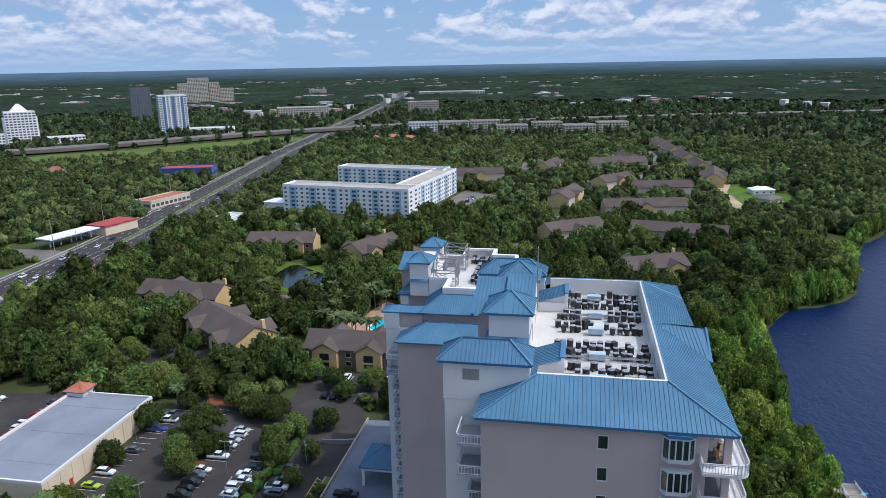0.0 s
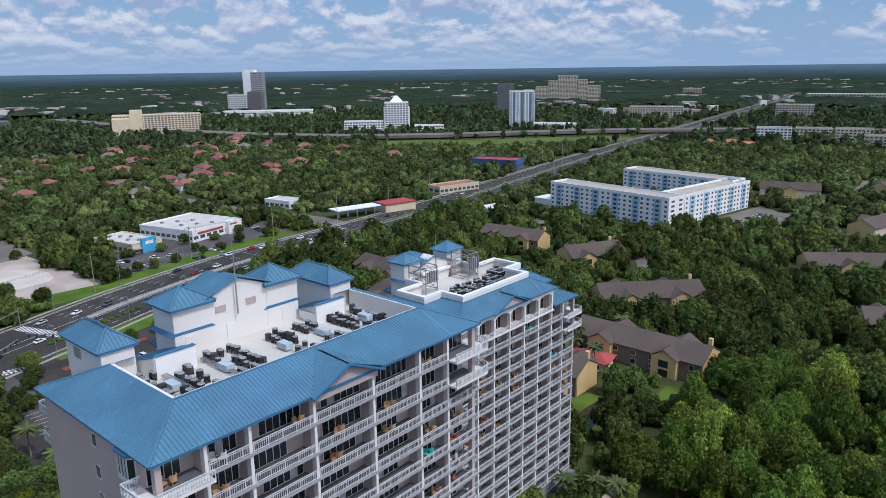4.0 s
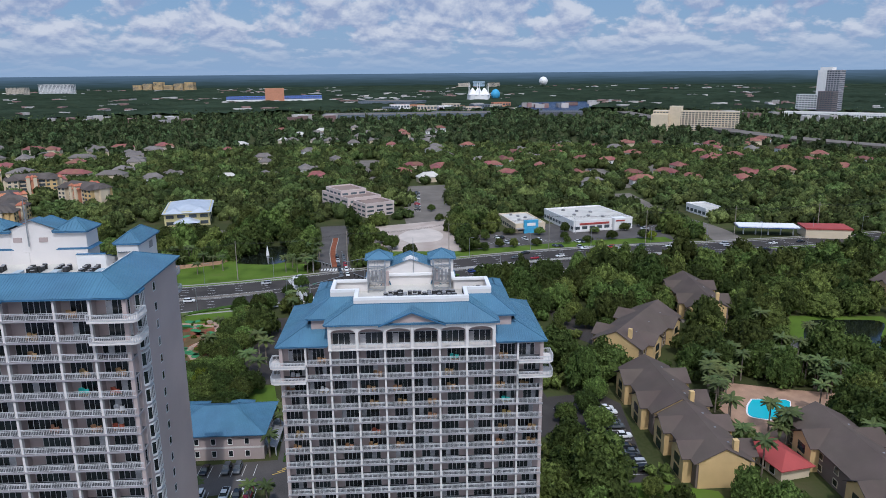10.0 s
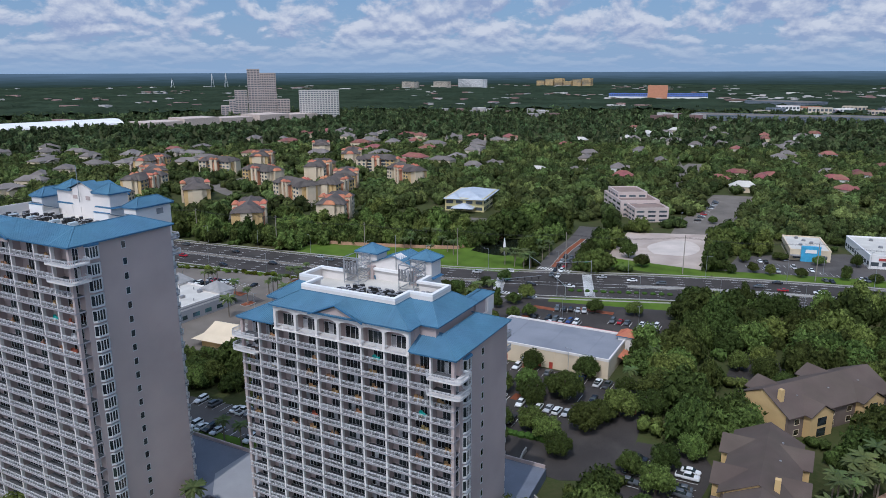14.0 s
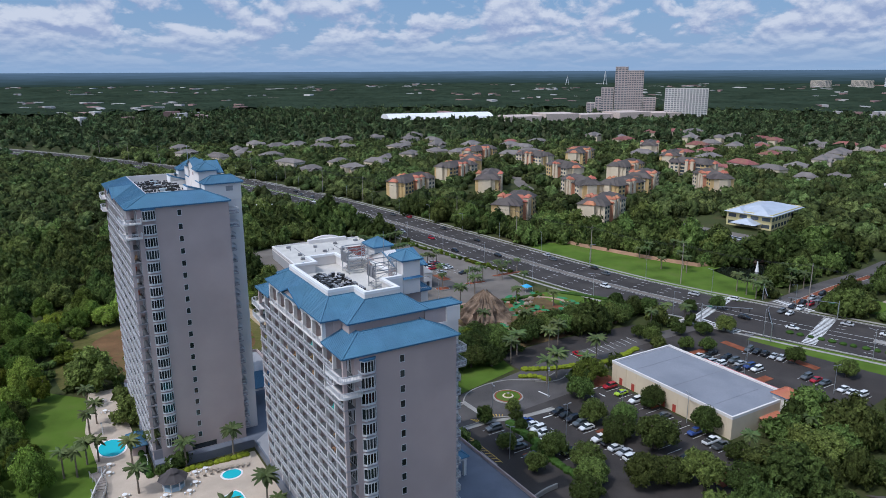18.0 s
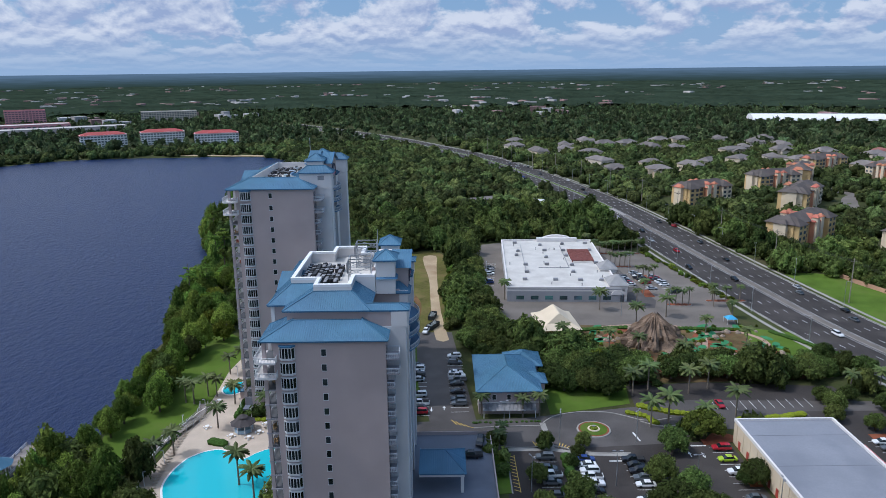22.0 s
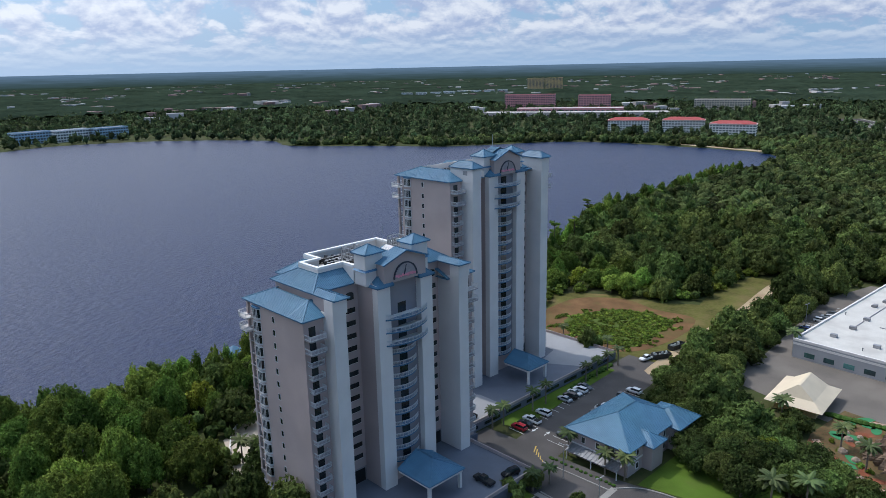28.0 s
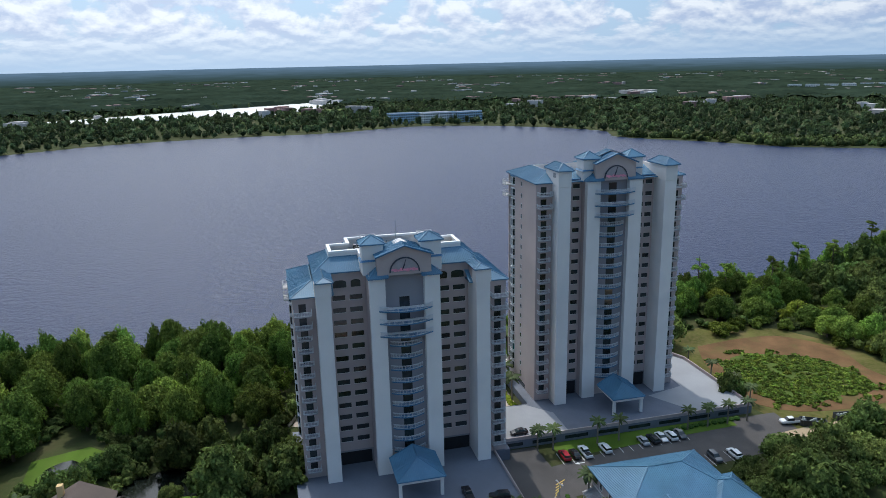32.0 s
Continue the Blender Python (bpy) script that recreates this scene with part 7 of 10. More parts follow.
for (x0, x1, y0, y1), n, walls, roofs, label in suburb:
    k = 0
    while k < n:
        x, y = rh.uniform(x0, x1), rh.uniform(y0, y1)
        px1, py1 = np.array([x]), np.array([y])
        if from_line(px1, py1, MAIN)[0] < 55 or any(math.hypot(x - a, y - b2) < 26 for a, b2 in spots) or any(inside(px1, py1, p)[0] for p in CLEAR):
            k += 0.05
            continue
        spots.append((x, y))
        big = y < -110
        house(x, y, rh.choice((0, 20, 90, 110, 45)) + rh.uniform(-8, 8), rh.uniform(15, 22) * (1.25 if big else 1), rh.uniform(10, 13) * (1.2 if big else 1), rh.choice((4.6, 6.4)) + (2 if big else 0), rh.choice(walls), rh.choice(roofs), rh.uniform(3.0, 4.4), label)
        k += 1

# hotels and towers out in the plain
GREYT = mat("grey_tower_wall", (0.36, 0.35, 0.37), 0.85, 0, 0.08, 0.05, 3.0, 0.1)
BLUEG = mat("blue_tower_glass", (0.10, 0.20, 0.34), 0.25, 0, 0.2, 0.1, 2.0, 0.0)
b = block("hotel_tower", "tall white and grey twin hotel tower", "hotel", -1372, 1038, 44, 26, 92, 36, GREYT, 22, band=0.55, bays=8)
part("white_front", Form().box(-22.2, -4, -13.6, 13.6, 0, 93), WHITE, b, "white half of the tower")
part("crown", Form().box(-20, 4, -10, 10, 92, 99), WHITE, b)
block("hotel_tower", "brown and white hotel slab beside the tower", "hotel", -1330, 1010, 30, 24, 50, 36, mat("brown_tower", (0.16, 0.13, 0.13), 0.8), 12, band=0.5, bays=6)
block("hotel_wing", "low white hotel hall", "hotel", -1250, 985, 190, 40, 12, 50, WHITE, 2, band=0.3)
block("hotel_wing", "white stepped hotel wing", "hotel", -1400, 1015, 50, 26, 42, 36, WHITE, 9, bays=8)
b = block("hotel_tower", "white hotel with a pyramid roof", "hotel", -763, 886, 38, 30, 43, 45, WHITE, 12, bays=8)
part("pyramid", Form().frustum((-12, 12, -11, 11), (-2, 2, -2, 2), 43, 54), WHITE, b)
part("shoulder", Form().box(-21, 21, -12, 12, 0, 36), WHITE, b)
block("hotel_wing", "low white hotel wing", "hotel", -790, 838, 62, 20, 15, 45, WHITE, 4, bays=14)
block("hotel_wing", "low white hotel wing", "hotel", -705, 900, 46, 20, 8, 45, WHITE, 2, bays=10)
block("hotel_tower", "dark grey hotel tower", "hotel", -838, 1290, 36, 30, 62, 35, mat("dark_tower", (0.13, 0.13, 0.15), 0.7), 16, bays=7, band=0.6)
b = block("hotel_tower", "white hotel tower with blue stripes", "hotel", -610, 1021, 40, 32, 58, 38, WHITE, 17, bays=8, band=0.55)
for i in range(3):
    part("blue_stripe", Form().box(-15 + 13 * i, -11 + 13 * i, -16.3, 16.3, 0, 57), BLUEG, b, "blue glass stripe")
block("hotel_wing", "low white hotel hall", "hotel", -560, 1045, 70, 30, 7, 20, WHITE, 1)
for i, (u, w, h) in enumerate(((-70, 36, 42), (-38, 30, 58), (0, 54, 72), (38, 30, 60), (70, 36, 44))):
    block("hotel_wing", "stepped tan hotel block with rows of balconies", "hotel", -997 + u * 0.87, 1801 + u * 0.5, w, 30, h, 30, TAN, int(h / 3.4), bays=int(w / 4), group="stepped tan hotel")
block("hotel_wing", "long low white hotel", "hotel", -530, 1354, 98, 24, 20, 22, BEIGE, 5, bays=20)
block("hotel_wing", "tan apartment hotel beyond the highway", "hotel", -310, 1449, 62, 24, 24, 14, TAN, 6, bays=12)
block("hotel_wing", "distant tan hotel block", "hotel", -862, 2337, 58, 24, 22, 20, TAN, 6, bays=12)
block("hall", "long distant white hall", "building", -381, 2197, 200, 50, 16, 8, BEIGE, 3, bays=24)
for i in range(3):
    block("apartment_block", "pale four-storey apartment block with a grey roof", "apartment house", -225 + 44 * i, 1050 + 16 * i, 42, 22, 14, 16, BEIGE if i else WHITE, 4, GREYSH, bays=9, group="pale apartment blocks")
for i in range(4):
    block("apartment_block", "tan apartment block with a brown roof", "apartment house", -90 + 46 * i, 1010 + 50 * (i % 2), 42, 24, 13, 12, TAN, 4, GREYSH, bays=9, group="tan apartment blocks")
for i in range(3):
    house(-265 + 24 * i, 925 + 14 * (i % 2), 20, 20, 14, 4, CREAM, TILE, 3.5, "restaurant with an orange tile roof")
b = block("hotel_tower", "cream hotel with a long balconied wing", "hotel", -1042, 621, 132, 26, 30, 62, CREAM, 9, bays=26)
part("lift_tower", Form().box(-40, -22, -14, 14, 0, 38), CREAM, b)
part("front_wing", Form().box(-66, -40, -30, 12, 0, 26), CREAM, b)
SLATE = mat("slate_wall", (0.16, 0.19, 0.23), 0.8, 0, 0.15, 0.05, 2.0, 0.1)
block("car_park_hall", "long dark blue-grey parking hall of a shopping district", "building", -1440, 95, 240, 70, 10, 88, SLATE, 3, ASPHALTL, bays=40, band=0.4, group="parking halls")
block("car_park_hall", "long dark blue-grey parking hall of a shopping district", "building", -1480, 270, 130, 70, 9, 84, SLATE, 3, ASPHALTL, bays=24, band=0.4, group="parking halls")
block("car_park_hall", "long dark blue-grey parking hall of a shopping district", "building", -2030, 110, 180, 90, 15, 60, SLATE, 4, ASPHALTL, bays=30, band=0.4, group="parking halls")
block("low_hall", "dark glass hall beside the lagoon", "building", -1420, 480, 90, 40, 12, 80, mat("dark_tower", (0.13, 0.13, 0.15), 0.7), 3, SLATE, bays=20, band=0.5)
for i in range(16):
    block("shop_hall", "low hall of the shopping district", "building", -1640 - 34 * (i % 5), 90 + 22 * i, 34 + 6 * (i % 3), 24, 9 + 4 * (i % 3), 80 + 12 * (i % 4), (BEIGE, SLATE, WHITE, TAN, SALMON)[i % 5], 2, (GREYROOF, SLATE, REDROOF, MEMBRANE)[i % 4], bays=6, group="shopping district halls")
lagoon = smooth_line([(-1762, 406), (-1980, 480), (-2150, 540), (-2200, 716), (-1960, 700), (-1728, 630), (-1606, 560), (-1597, 453), (-1762, 406)], 20.0)[:-1]
CLEAR.append(lagoon)
CLEAR.append([(-1600, 450), (-1606, 560), (-1500, 560), (-1490, 470)])
solid("lagoon", Form().prism(lagoon, -0.4, 0.6), WATER, "blue lagoon beside the shopping district", "water", "structure")
tent = thing("white_pavilion", -2220, 384, 0, "white peaked theatre pavilion", "building")
part("drum", Form().cyl(0, 0, 0, 26, 38, 36, 16), WHITE, tent)
for i in range(6):
    part("mast", Form().cyl(0, 0, 24, 62, 1.6, 0.5, 6), WHITE, tent, at=pose(34 * math.cos(i * 1.047), 34 * math.sin(i * 1.047), 0))
    part("peak", Form().frustum((-14, 14, -14, 14), (-0.5, 0.5, -0.5, 0.5), 24, 46), WHITE, tent, at=pose(22 * math.cos(i * 1.047), 22 * math.sin(i * 1.047), 0))
balloon = Form()
for j_ in range(9):
    for i in range(16):
        a, e = 2 * math.pi * i / 16, math.pi * j_ / 8
        balloon.v.append((-2228 + 15 * math.sin(e) * math.cos(a), 440 + 15 * math.sin(e) * math.sin(a), 24 + 17 * math.cos(e)))
balloon.f = [(j_ * 16 + i, (j_ + 1) * 16 + i, (j_ + 1) * 16 + (i + 1) % 16, j_ * 16 + (i + 1) % 16) for j_ in range(8) for i in range(16)]
solid("balloon", balloon, mat("bright_blue", (0.06, 0.36, 0.60), 0.7), "blue tethered balloon above the halls", "balloon", smooth=True)
b = block("hotel_tower", "long blue and white hotel with a red middle", "hotel", -2272, -273, 300, 30, 24, 100, mat("royal_blue", (0.10, 0.18, 0.52), 0.7), 5, WHITE, bays=40, band=0.5)
part("red_middle", Form().box(-30, 30, -18, 18, 0, 50), SALMON, b, "red middle block")
part("white_band", Form().box(-150.2, 150.2, -15.3, 15.3, 8, 15), WHITE, b)
# the tall tan hotel with a stepped foot
TANT = mat("rosy_tan_stucco", (0.46, 0.38, 0.35), 0.85, 0, 0.08, 0.05, 3.0, 0.1)
for u, w, h in ((6, 26, 100), (32, 40, 92), (-22, 26, 56), (-40, 14, 36), (-56, 18, 24), (66, 26, 36)):
    block("hotel_tower", "tall rosy tan hotel with stepped blocks", "hotel", -1104 - u * 0.70, -890 + u * 0.72, w, 36, h, 134, TANT, max(5, int(h / 3.6)), bays=max(3, int(w / 4.5)), group="stepped rosy tan hotel", band=0.5)
b = block("hotel_tower", "pale hotel with rows of balconies", "hotel", -1165, -755, 84, 30, 56, 128, mat("pale_tower", (0.58, 0.55, 0.52), 0.85), 14, bays=14, band=0.5)
b = thing("convention_hall", -690, -950, 0, "long white vaulted convention hall with flat pinkish wings", "building", yaw=167)
clear_turned(-690, -950, 240, 80, 167)
CLEAR.append([(-750, -880), (-800, -730), (-1190, -700), (-1190, -820)])
part("hall", Form().add([(sx, 32 * math.cos(a), 4 + 10 * math.sin(a)) for sx in (-112, 100) for a in np.linspace(0, math.pi, 11)], [tuple(range(10, -1, -1)), tuple(range(11, 22))] + [(i, i + 1, 12 + i, 11 + i) for i in range(10)]), WHITE, b)
for k in range(5):
    part("flat_hall", Form().box(100 + 78 * k, 170 + 78 * k, -112 + 6 * (k % 3), -50 + 5 * (k % 2), 0, 10 + 3 * (k % 2)), mat("sand_hall", (0.55, 0.45, 0.40), 0.9), b, "flat pinkish hall")
block("hotel_tower", "distant white hotel slab", "hotel", -3522, -1536, 215, 30, 52, 65, WHITE, 10, bays=24)
for i in range(6):
    block("hotel_tower", "distant tan hotel block", "hotel", -4150 + 14 * i, -1370 + 62 * i, 56, 30, 36 + 8 * (i % 3), 75, OCHRE, 8, bays=8, group="distant tan hotels")
for i in range(3):
    block("hotel_tower", "distant pale hotel block", "hotel", -3300 - 120 * i, -1800 + 130 * i, 120, 30, 40, 65, BEIGE, 8, bays=14, group="distant pale hotels")
ball = Form()
bv, bf = [], []
for j in range(9):
    for i in range(16):
        a, e = 2 * math.pi * i / 16, math.pi * j / 8
        ball.v.append((-4100 + 26 * math.sin(e) * math.cos(a), 950 + 26 * math.sin(e) * math.sin(a), 40 + 26 * math.cos(e)))
ball.f = [(j * 16 + i, (j + 1) * 16 + i, (j + 1) * 16 + (i + 1) % 16, j * 16 + (i + 1) % 16) for j in range(8) for i in range(16)]
solid("white_globe", ball, WHITE, "distant white spherical building", "building", smooth=True)
for i in range(3):
    block("halls", "distant pale resort block", "building", -4250, 500 + 90 * i, 70, 40, 30 + 10 * (i % 2), 90, (BEIGE, PALEBLUE, TAN)[i], 5, bays=10, group="distant resort blocks")
low = thing("low_house", -72, -216, 0, "long low grey house among the trees", "building", yaw=28)
clear_turned(-72, -216, 30, 14, 28, 3.0)
part("wall", Form().box(-14, 14, -5, 5, 0, 3.6), BEIGE, low)
part("roof", Form().box(-14.6, 14.6, -5.6, 5.6, 3.6, 4.1), GREYSH, low)
port = thing("car_port", -103, -198, 0, "pale slatted car port beside the road", "car port", yaw=64)
clear_turned(-103, -198, 34, 20, 64, 3.0)
for k in range(12):
    part("slat", shared("port_slat", lambda: Form().box(-0.7, 0.7, -6, 6, 3.2, 3.5), WHITE), None, port, at=pose(-14.5 + 2.6 * k, 0, 0))
for k in range(5):
    for q in (-5.5, 5.5):
        part("post", shared("port_post", lambda: Form().box(-0.15, 0.15, -0.15, 0.15, 0, 3.2), WHITE), None, port, at=pose(-14 + 7 * k, q, 0))
slab("lawn", [(-112, -250), (-130, -262), (-140, -330), (-128, -345), (-112, -300)], 0.05, LAWN, "mown clearing beside the road", "lawn")
# beyond the lake
PINKT = mat("rose_tower", (0.66, 0.30, 0.31), 0.85, 0, 0.08, 0.05, 3.0, 0.1)
for x, y, w in ((858, -1030, 60), (905, -1002, 50), (730, -1046, 66)):
    block("resort_block", "rose-coloured resort block with white balcony bands", "hotel", x, y, w, 28, 30, 32, PINKT, 8, REDROOF, bays=12, band=0.45, group="rose resort blocks")
block("resort_hall", "long low resort halls with white roofs", "building", 640, -850, 330, 36, 9, 33, PINKW, 1, MEMBRANE, bays=40, band=0.3)
block("resort_hall", "low rose resort hall", "building", 690, -905, 200, 40, 12, 33, PINKT, 2, MEMBRANE, bays=24, band=0.3)
for x, y in ((1440, -1840), (1490, -1800)):
    block("hotel_tower", "distant ochre hotel slab", "hotel", x, y, 60, 26, 46, 36, OCHRE, 12, bays=12, group="distant ochre hotels")
for x, y, yw in ((407, -655, 30), (344, -695, 25), (261, -667, 18)):
    b = block("lakeside_block", "white lakeside block with a red roof", "apartment house", x, y, 56, 22, 16, yw, WHITE, 5, REDROOF, bays=14, group="white lakeside blocks")
    part("hip", hip_roof(-28, 28, -11, 11, 16.6, 20.5), REDROOF, b)
block("hotel_tower", "long white hotel beyond the woods", "hotel", 505, -1156, 104, 26, 20, 22, BEIGE, 6, bays=22)
for i in range(3):
    block("apartment_block", "bluish lakeside apartment block", "apartment house", 990 + 8 * i, -150 + 52 * i, 50, 22, 16, 100, (PALEBLUE, WHITE, PALEBLUE)[i], 4, GREYROOF, bays=12, group="bluish lakeside apartments")
for i in range(9):
    block("apartment_block", "distant white apartment block", "apartment house", 1470 + 26 * (i % 5) + 60 * (i // 5), -1600 + 38 * i, 34, 20, 14, 40, WHITE, 4, GREYSH, bays=8, group="distant white apartments")
slab("plastic_field", [(1330, 160), (1700, -50), (1760, 60), (1560, 330), (1330, 620), (1260, 560)], 1.2, mat("white_film", (0.66, 0.64, 0.60), 0.5, 0, 0.15, 0.02, 0.5, 0.1), "pale fields under white film", "field")
slab("green_field", [(1300, 40), (1420, -20), (1460, 60), (1330, 120)], 1.4, MATS["meadow"], "bright green field", "field")
slab("beach", [(120, -508), (146, -524), (240, -540), (300, -548), (300, -556), (140, -536), (112, -512)], 0.2, SAND, "pale sandy beach", "beach")
slab("park", [(104, 500), (100, 560), (128, 600), (158, 556), (150, 510), (128, 488)], 0.05, LAWN, "mown park at the lake's edge", "lawn")
house(136, 560, 10, 16, 10, 3.4, WHITE, WHITE, 2.0, "small white house with a pale roof")
house(134, 524, 40, 14, 10, 3.2, BEIGE, GREYSH, 2.0, "small house with a grey roof")
slab("dirt_track", [(108, 480), (116, 480), (112, 560), (128, 620), (120, 620), (104, 560)], 0.09, SAND, "pale dirt road through the park", "track", clear=False)
# scattered roofs in the far plain
ft = Form()
fr = Form()
rf = random.Random(33)
for i in range(1500):
    a, rr_ = rf.uniform(0, 6.283), 1250 + 3300 * rf.random() ** 0.75
    x, y = -30 + rr_ * math.cos(a), 140 + rr_ * math.sin(a)
    if noise.noise(Vector((x / 420.0, y / 420.0, 8.1))) < -0.05 or inside(np.array([x]), np.array([y]), LAKE)[0]:
        continue
    turn = rf.uniform(0, 3.1)
    for k in range(rf.randint(1, 5)):
        w, d, h = rf.uniform(5, 17) * (1.8 if rf.random() < 0.12 else 1), rf.uniform(5, 10), rf.uniform(8.5, 14.5)
        dx, dy = rf.uniform(-45, 45), rf.uniform(-45, 45)
        c, s_ = math.cos(turn), math.sin(turn)
        (ft if rf.random() < 0.62 else fr).prism([(x + dx + c * u - s_ * v, y + dy + s_ * u + c * v) for u, v in ((-w, -d), (w, -d), (w, d), (-w, d))], 0, h)
solid("far_town", ft, mat("far_walls", (0.50, 0.47, 0.45), 0.9, 0, 0.2, 0.02, 0.4, 0.0, per=0.3, island=True), "scattered pale buildings in the far plain", "buildings", "stuff")
solid("far_town", fr, mat("far_roofs", (0.30, 0.20, 0.17), 0.9, 0, 0.2, 0.02, 0.4, 0.0, per=0.3, island=True), "scattered brown roofs in the far plain", "buildings", "stuff")
# pylons by the far road
for x, y, h in ((-3050, -3000, 88), (-3120, -2960, 88), (-2800, -3050, 60)):
    py = thing("pylon", x, y, 0, "tall white lattice pylon far off", "pylon", "far pylons")
    part("legs", Form().bar((-14, 0, 0), (0, 0, h), 1.2).bar((14, 0, 0), (0, 0, h), 1.2).bar((-8, 0, h * 0.4), (8, 0, h * 0.4), 0.8), WHITE, py)

# ---- woods ----
rs = np.random.RandomState(7)


def ico(level):
    bm = bmesh.new()
    bmesh.ops.create_icosphere(bm, subdivisions=level, radius=1.0)
    v = np.array([p.co[:] for p in bm.verts])
    f = np.array([[q.index for q in p.verts] for p in bm.faces])
    bm.free()
    return v, f


ICO = ico(1)


def crown(seed, blobs, leaves, leaf, flat=0.8, peak=0.0):
    """A crown about 1 in radius with its foot at z 0: a dome of leafy lobes round a core, sprays of leaves all over it. peak: 0 round, 1 pointed. Returns corners and triangles."""
    r = np.random.RandomState(seed)
    bv, bf = ICO
    V, F, n, centres = [], [], 0, []
    if blobs > 5:
        V.append(bv * np.array([0.52, 0.52, 0.40 * flat]) + np.array([0, 0, 0.44 * flat]))
        F.append(bf)
        n = len(bv)
    for i in range(blobs):
        z = 1.0 - 1.2 * (i + 0.3) / blobs
        a = 2.39996 * i + 0.9 * r.rand()
        rad = (0.46 + 0.26 * r.rand()) * math.sqrt(max(0.0, 1 - z * z)) * (1 - peak * 0.55 * max(z, 0.0))
        size = (0.23 + 0.15 * r.rand()) * (1.0 if blobs > 9 else 1.2 if blobs > 5 else 1.5)
        c = np.array([rad * math.cos(a), rad * math.sin(a), flat * (0.42 + z * (0.36 + 0.2 * r.rand() + 0.25 * peak * max(z, 0.0)))])
        centres.append((c, size, np.array([math.cos(a) * (1 - abs(z)), math.sin(a) * (1 - abs(z)), 0.35 + 0.6 * max(z, 0.0)])))
        jit = 1 + 0.3 * (r.rand(len(bv)) - 0.5)
        V.append(c + bv * jit[:, None] * (0.80 if leaves > 100 else 1.0) * np.array([size, size, size * 0.85]))
        F.append(bf + n)
        n += len(bv)
    if leaves:
        pick = r.randint(0, blobs, leaves)
        d = r.normal(size=(leaves, 3)) + 1.0 * np.array([centres[k][2] for k in pick])
        d /= np.linalg.norm(d, axis=1)[:, None]
        cc = np.array([centres[k][0] for k in pick])
        ss = np.array([centres[k][1] for k in pick])[:, None]
        p = cc + d * ss * np.array([1, 1, 0.85]) * (0.80 + 0.38 * r.rand(leaves, 1) ** 1.5)
        face = 0.75 * d + np.array([0, 0, 0.45]) + 0.55 * r.normal(size=(leaves, 3))
        face /= np.linalg.norm(face, axis=1)[:, None]
        t1 = np.cross(face, r.normal(size=(leaves, 3)))
        t1 /= np.linalg.norm(t1, axis=1)[:, None]
        t2 = np.cross(face, t1)
        s = leaf * (0.5 + 1.0 * r.rand(leaves, 1))
        tri = np.stack([p + t1 * s, p - t1 * s * 0.6 + t2 * s, p - t1 * s * 0.6 - t2 * s * 0.9], 1).reshape(-1, 3)
        V.append(tri)
        F.append(np.arange(leaves * 3).reshape(-1, 3) + n)
    return np.concatenate(V), np.concatenate(F)


def tri_mesh(name, verts, tris, material, smooth=True):
    me = bpy.data.meshes.new(name)
    me.vertices.add(len(verts))
    me.vertices.foreach_set("co", verts.astype(np.float32).ravel())
    me.loops.add(len(tris) * 3)
    me.loops.foreach_set("vertex_index", tris.astype(np.int32).ravel())
    me.polygons.add(len(tris))
    me.polygons.foreach_set("loop_start", np.arange(len(tris), dtype=np.int32) * 3)
    me.polygons.foreach_set("use_smooth", np.full(len(tris), smooth))
    me.materials.append(material)
    me.update(calc_edges=True)
    return me


def spread_trees(x0, x1, y0, y1, step, jitter=0.42):
    gx_, gy_ = np.meshgrid(np.arange(x0, x1, step), np.arange(y0, y1, step))
    n = gx_.size
    return gx_.ravel() + step * jitter * (rs.rand(n) * 2 - 1), gy_.ravel() + step * jitter * (rs.rand(n) * 2 - 1)


def free_of(x, y, pad_road=23.5, shore=3.0):
    ok = ~inside(x, y, LAKE)
    ok &= from_line(x, y, LAKE + LAKE[:1]) > shore
    ok &= from_line(x, y, MAIN) > pad_road
    ok &= from_line(x, y, SIDE) > 11
    ok &= from_line(x, y, NORTHW) > 11
    ok &= from_line(x, y, HIGHWAY) > 26
    for poly in CLEAR:
        xs_, ys_ = [p[0] for p in poly], [p[1] for p in poly]
        near_ = (x > min(xs_)) & (x < max(xs_)) & (y > min(ys_)) & (y < max(ys_)) & ok
        if near_.any():
            k = np.where(near_)[0]
            ok[k[inside(x[k], y[k], poly)]] = False
    return ok


def plant(name, x, y, size, height, variants, material, label):
    """Many crowns in one mesh."""
    pick = rs.randint(0, len(variants), len(x))
    turn = rs.rand(len(x)) * 6.283
    V, F, T, base = [], [], [], 0
    for k, (v, f) in enumerate(variants):
        sel = np.where(pick == k)[0]
        if not len(sel):
            continue
        c, s = np.cos(turn[sel])[:, None], np.sin(turn[sel])[:, None]
        px_ = (v[None, :, 0] * c - v[None, :, 1] * s) * size[sel][:, None] + x[sel][:, None]
        py_ = (v[None, :, 0] * s + v[None, :, 1] * c) * size[sel][:, None] + y[sel][:, None]
        pz_ = v[None, :, 2] * height[sel][:, None]
        V.append(np.stack([px_, py_, pz_], 2).reshape(-1, 3))
        T.append(np.repeat(rs.rand(len(sel)), len(v)))
        F.append((f[None] + (np.arange(len(sel)) * len(v))[:, None, None]).reshape(-1, 3) + base)
        base += len(sel) * len(v)
    if V:
        me = tri_mesh(name, np.concatenate(V), np.concatenate(F), material)
        me.attributes.new("tone", "FLOAT", "POINT").data.foreach_set("value", np.concatenate(T).astype(np.float32))
        tagged(new(name, me), label, "trees", kind="stuff")




def sunk(variant, drop):
    v, f = variant
    v = v.copy()
    v[:, 2] -= drop
    return v, f


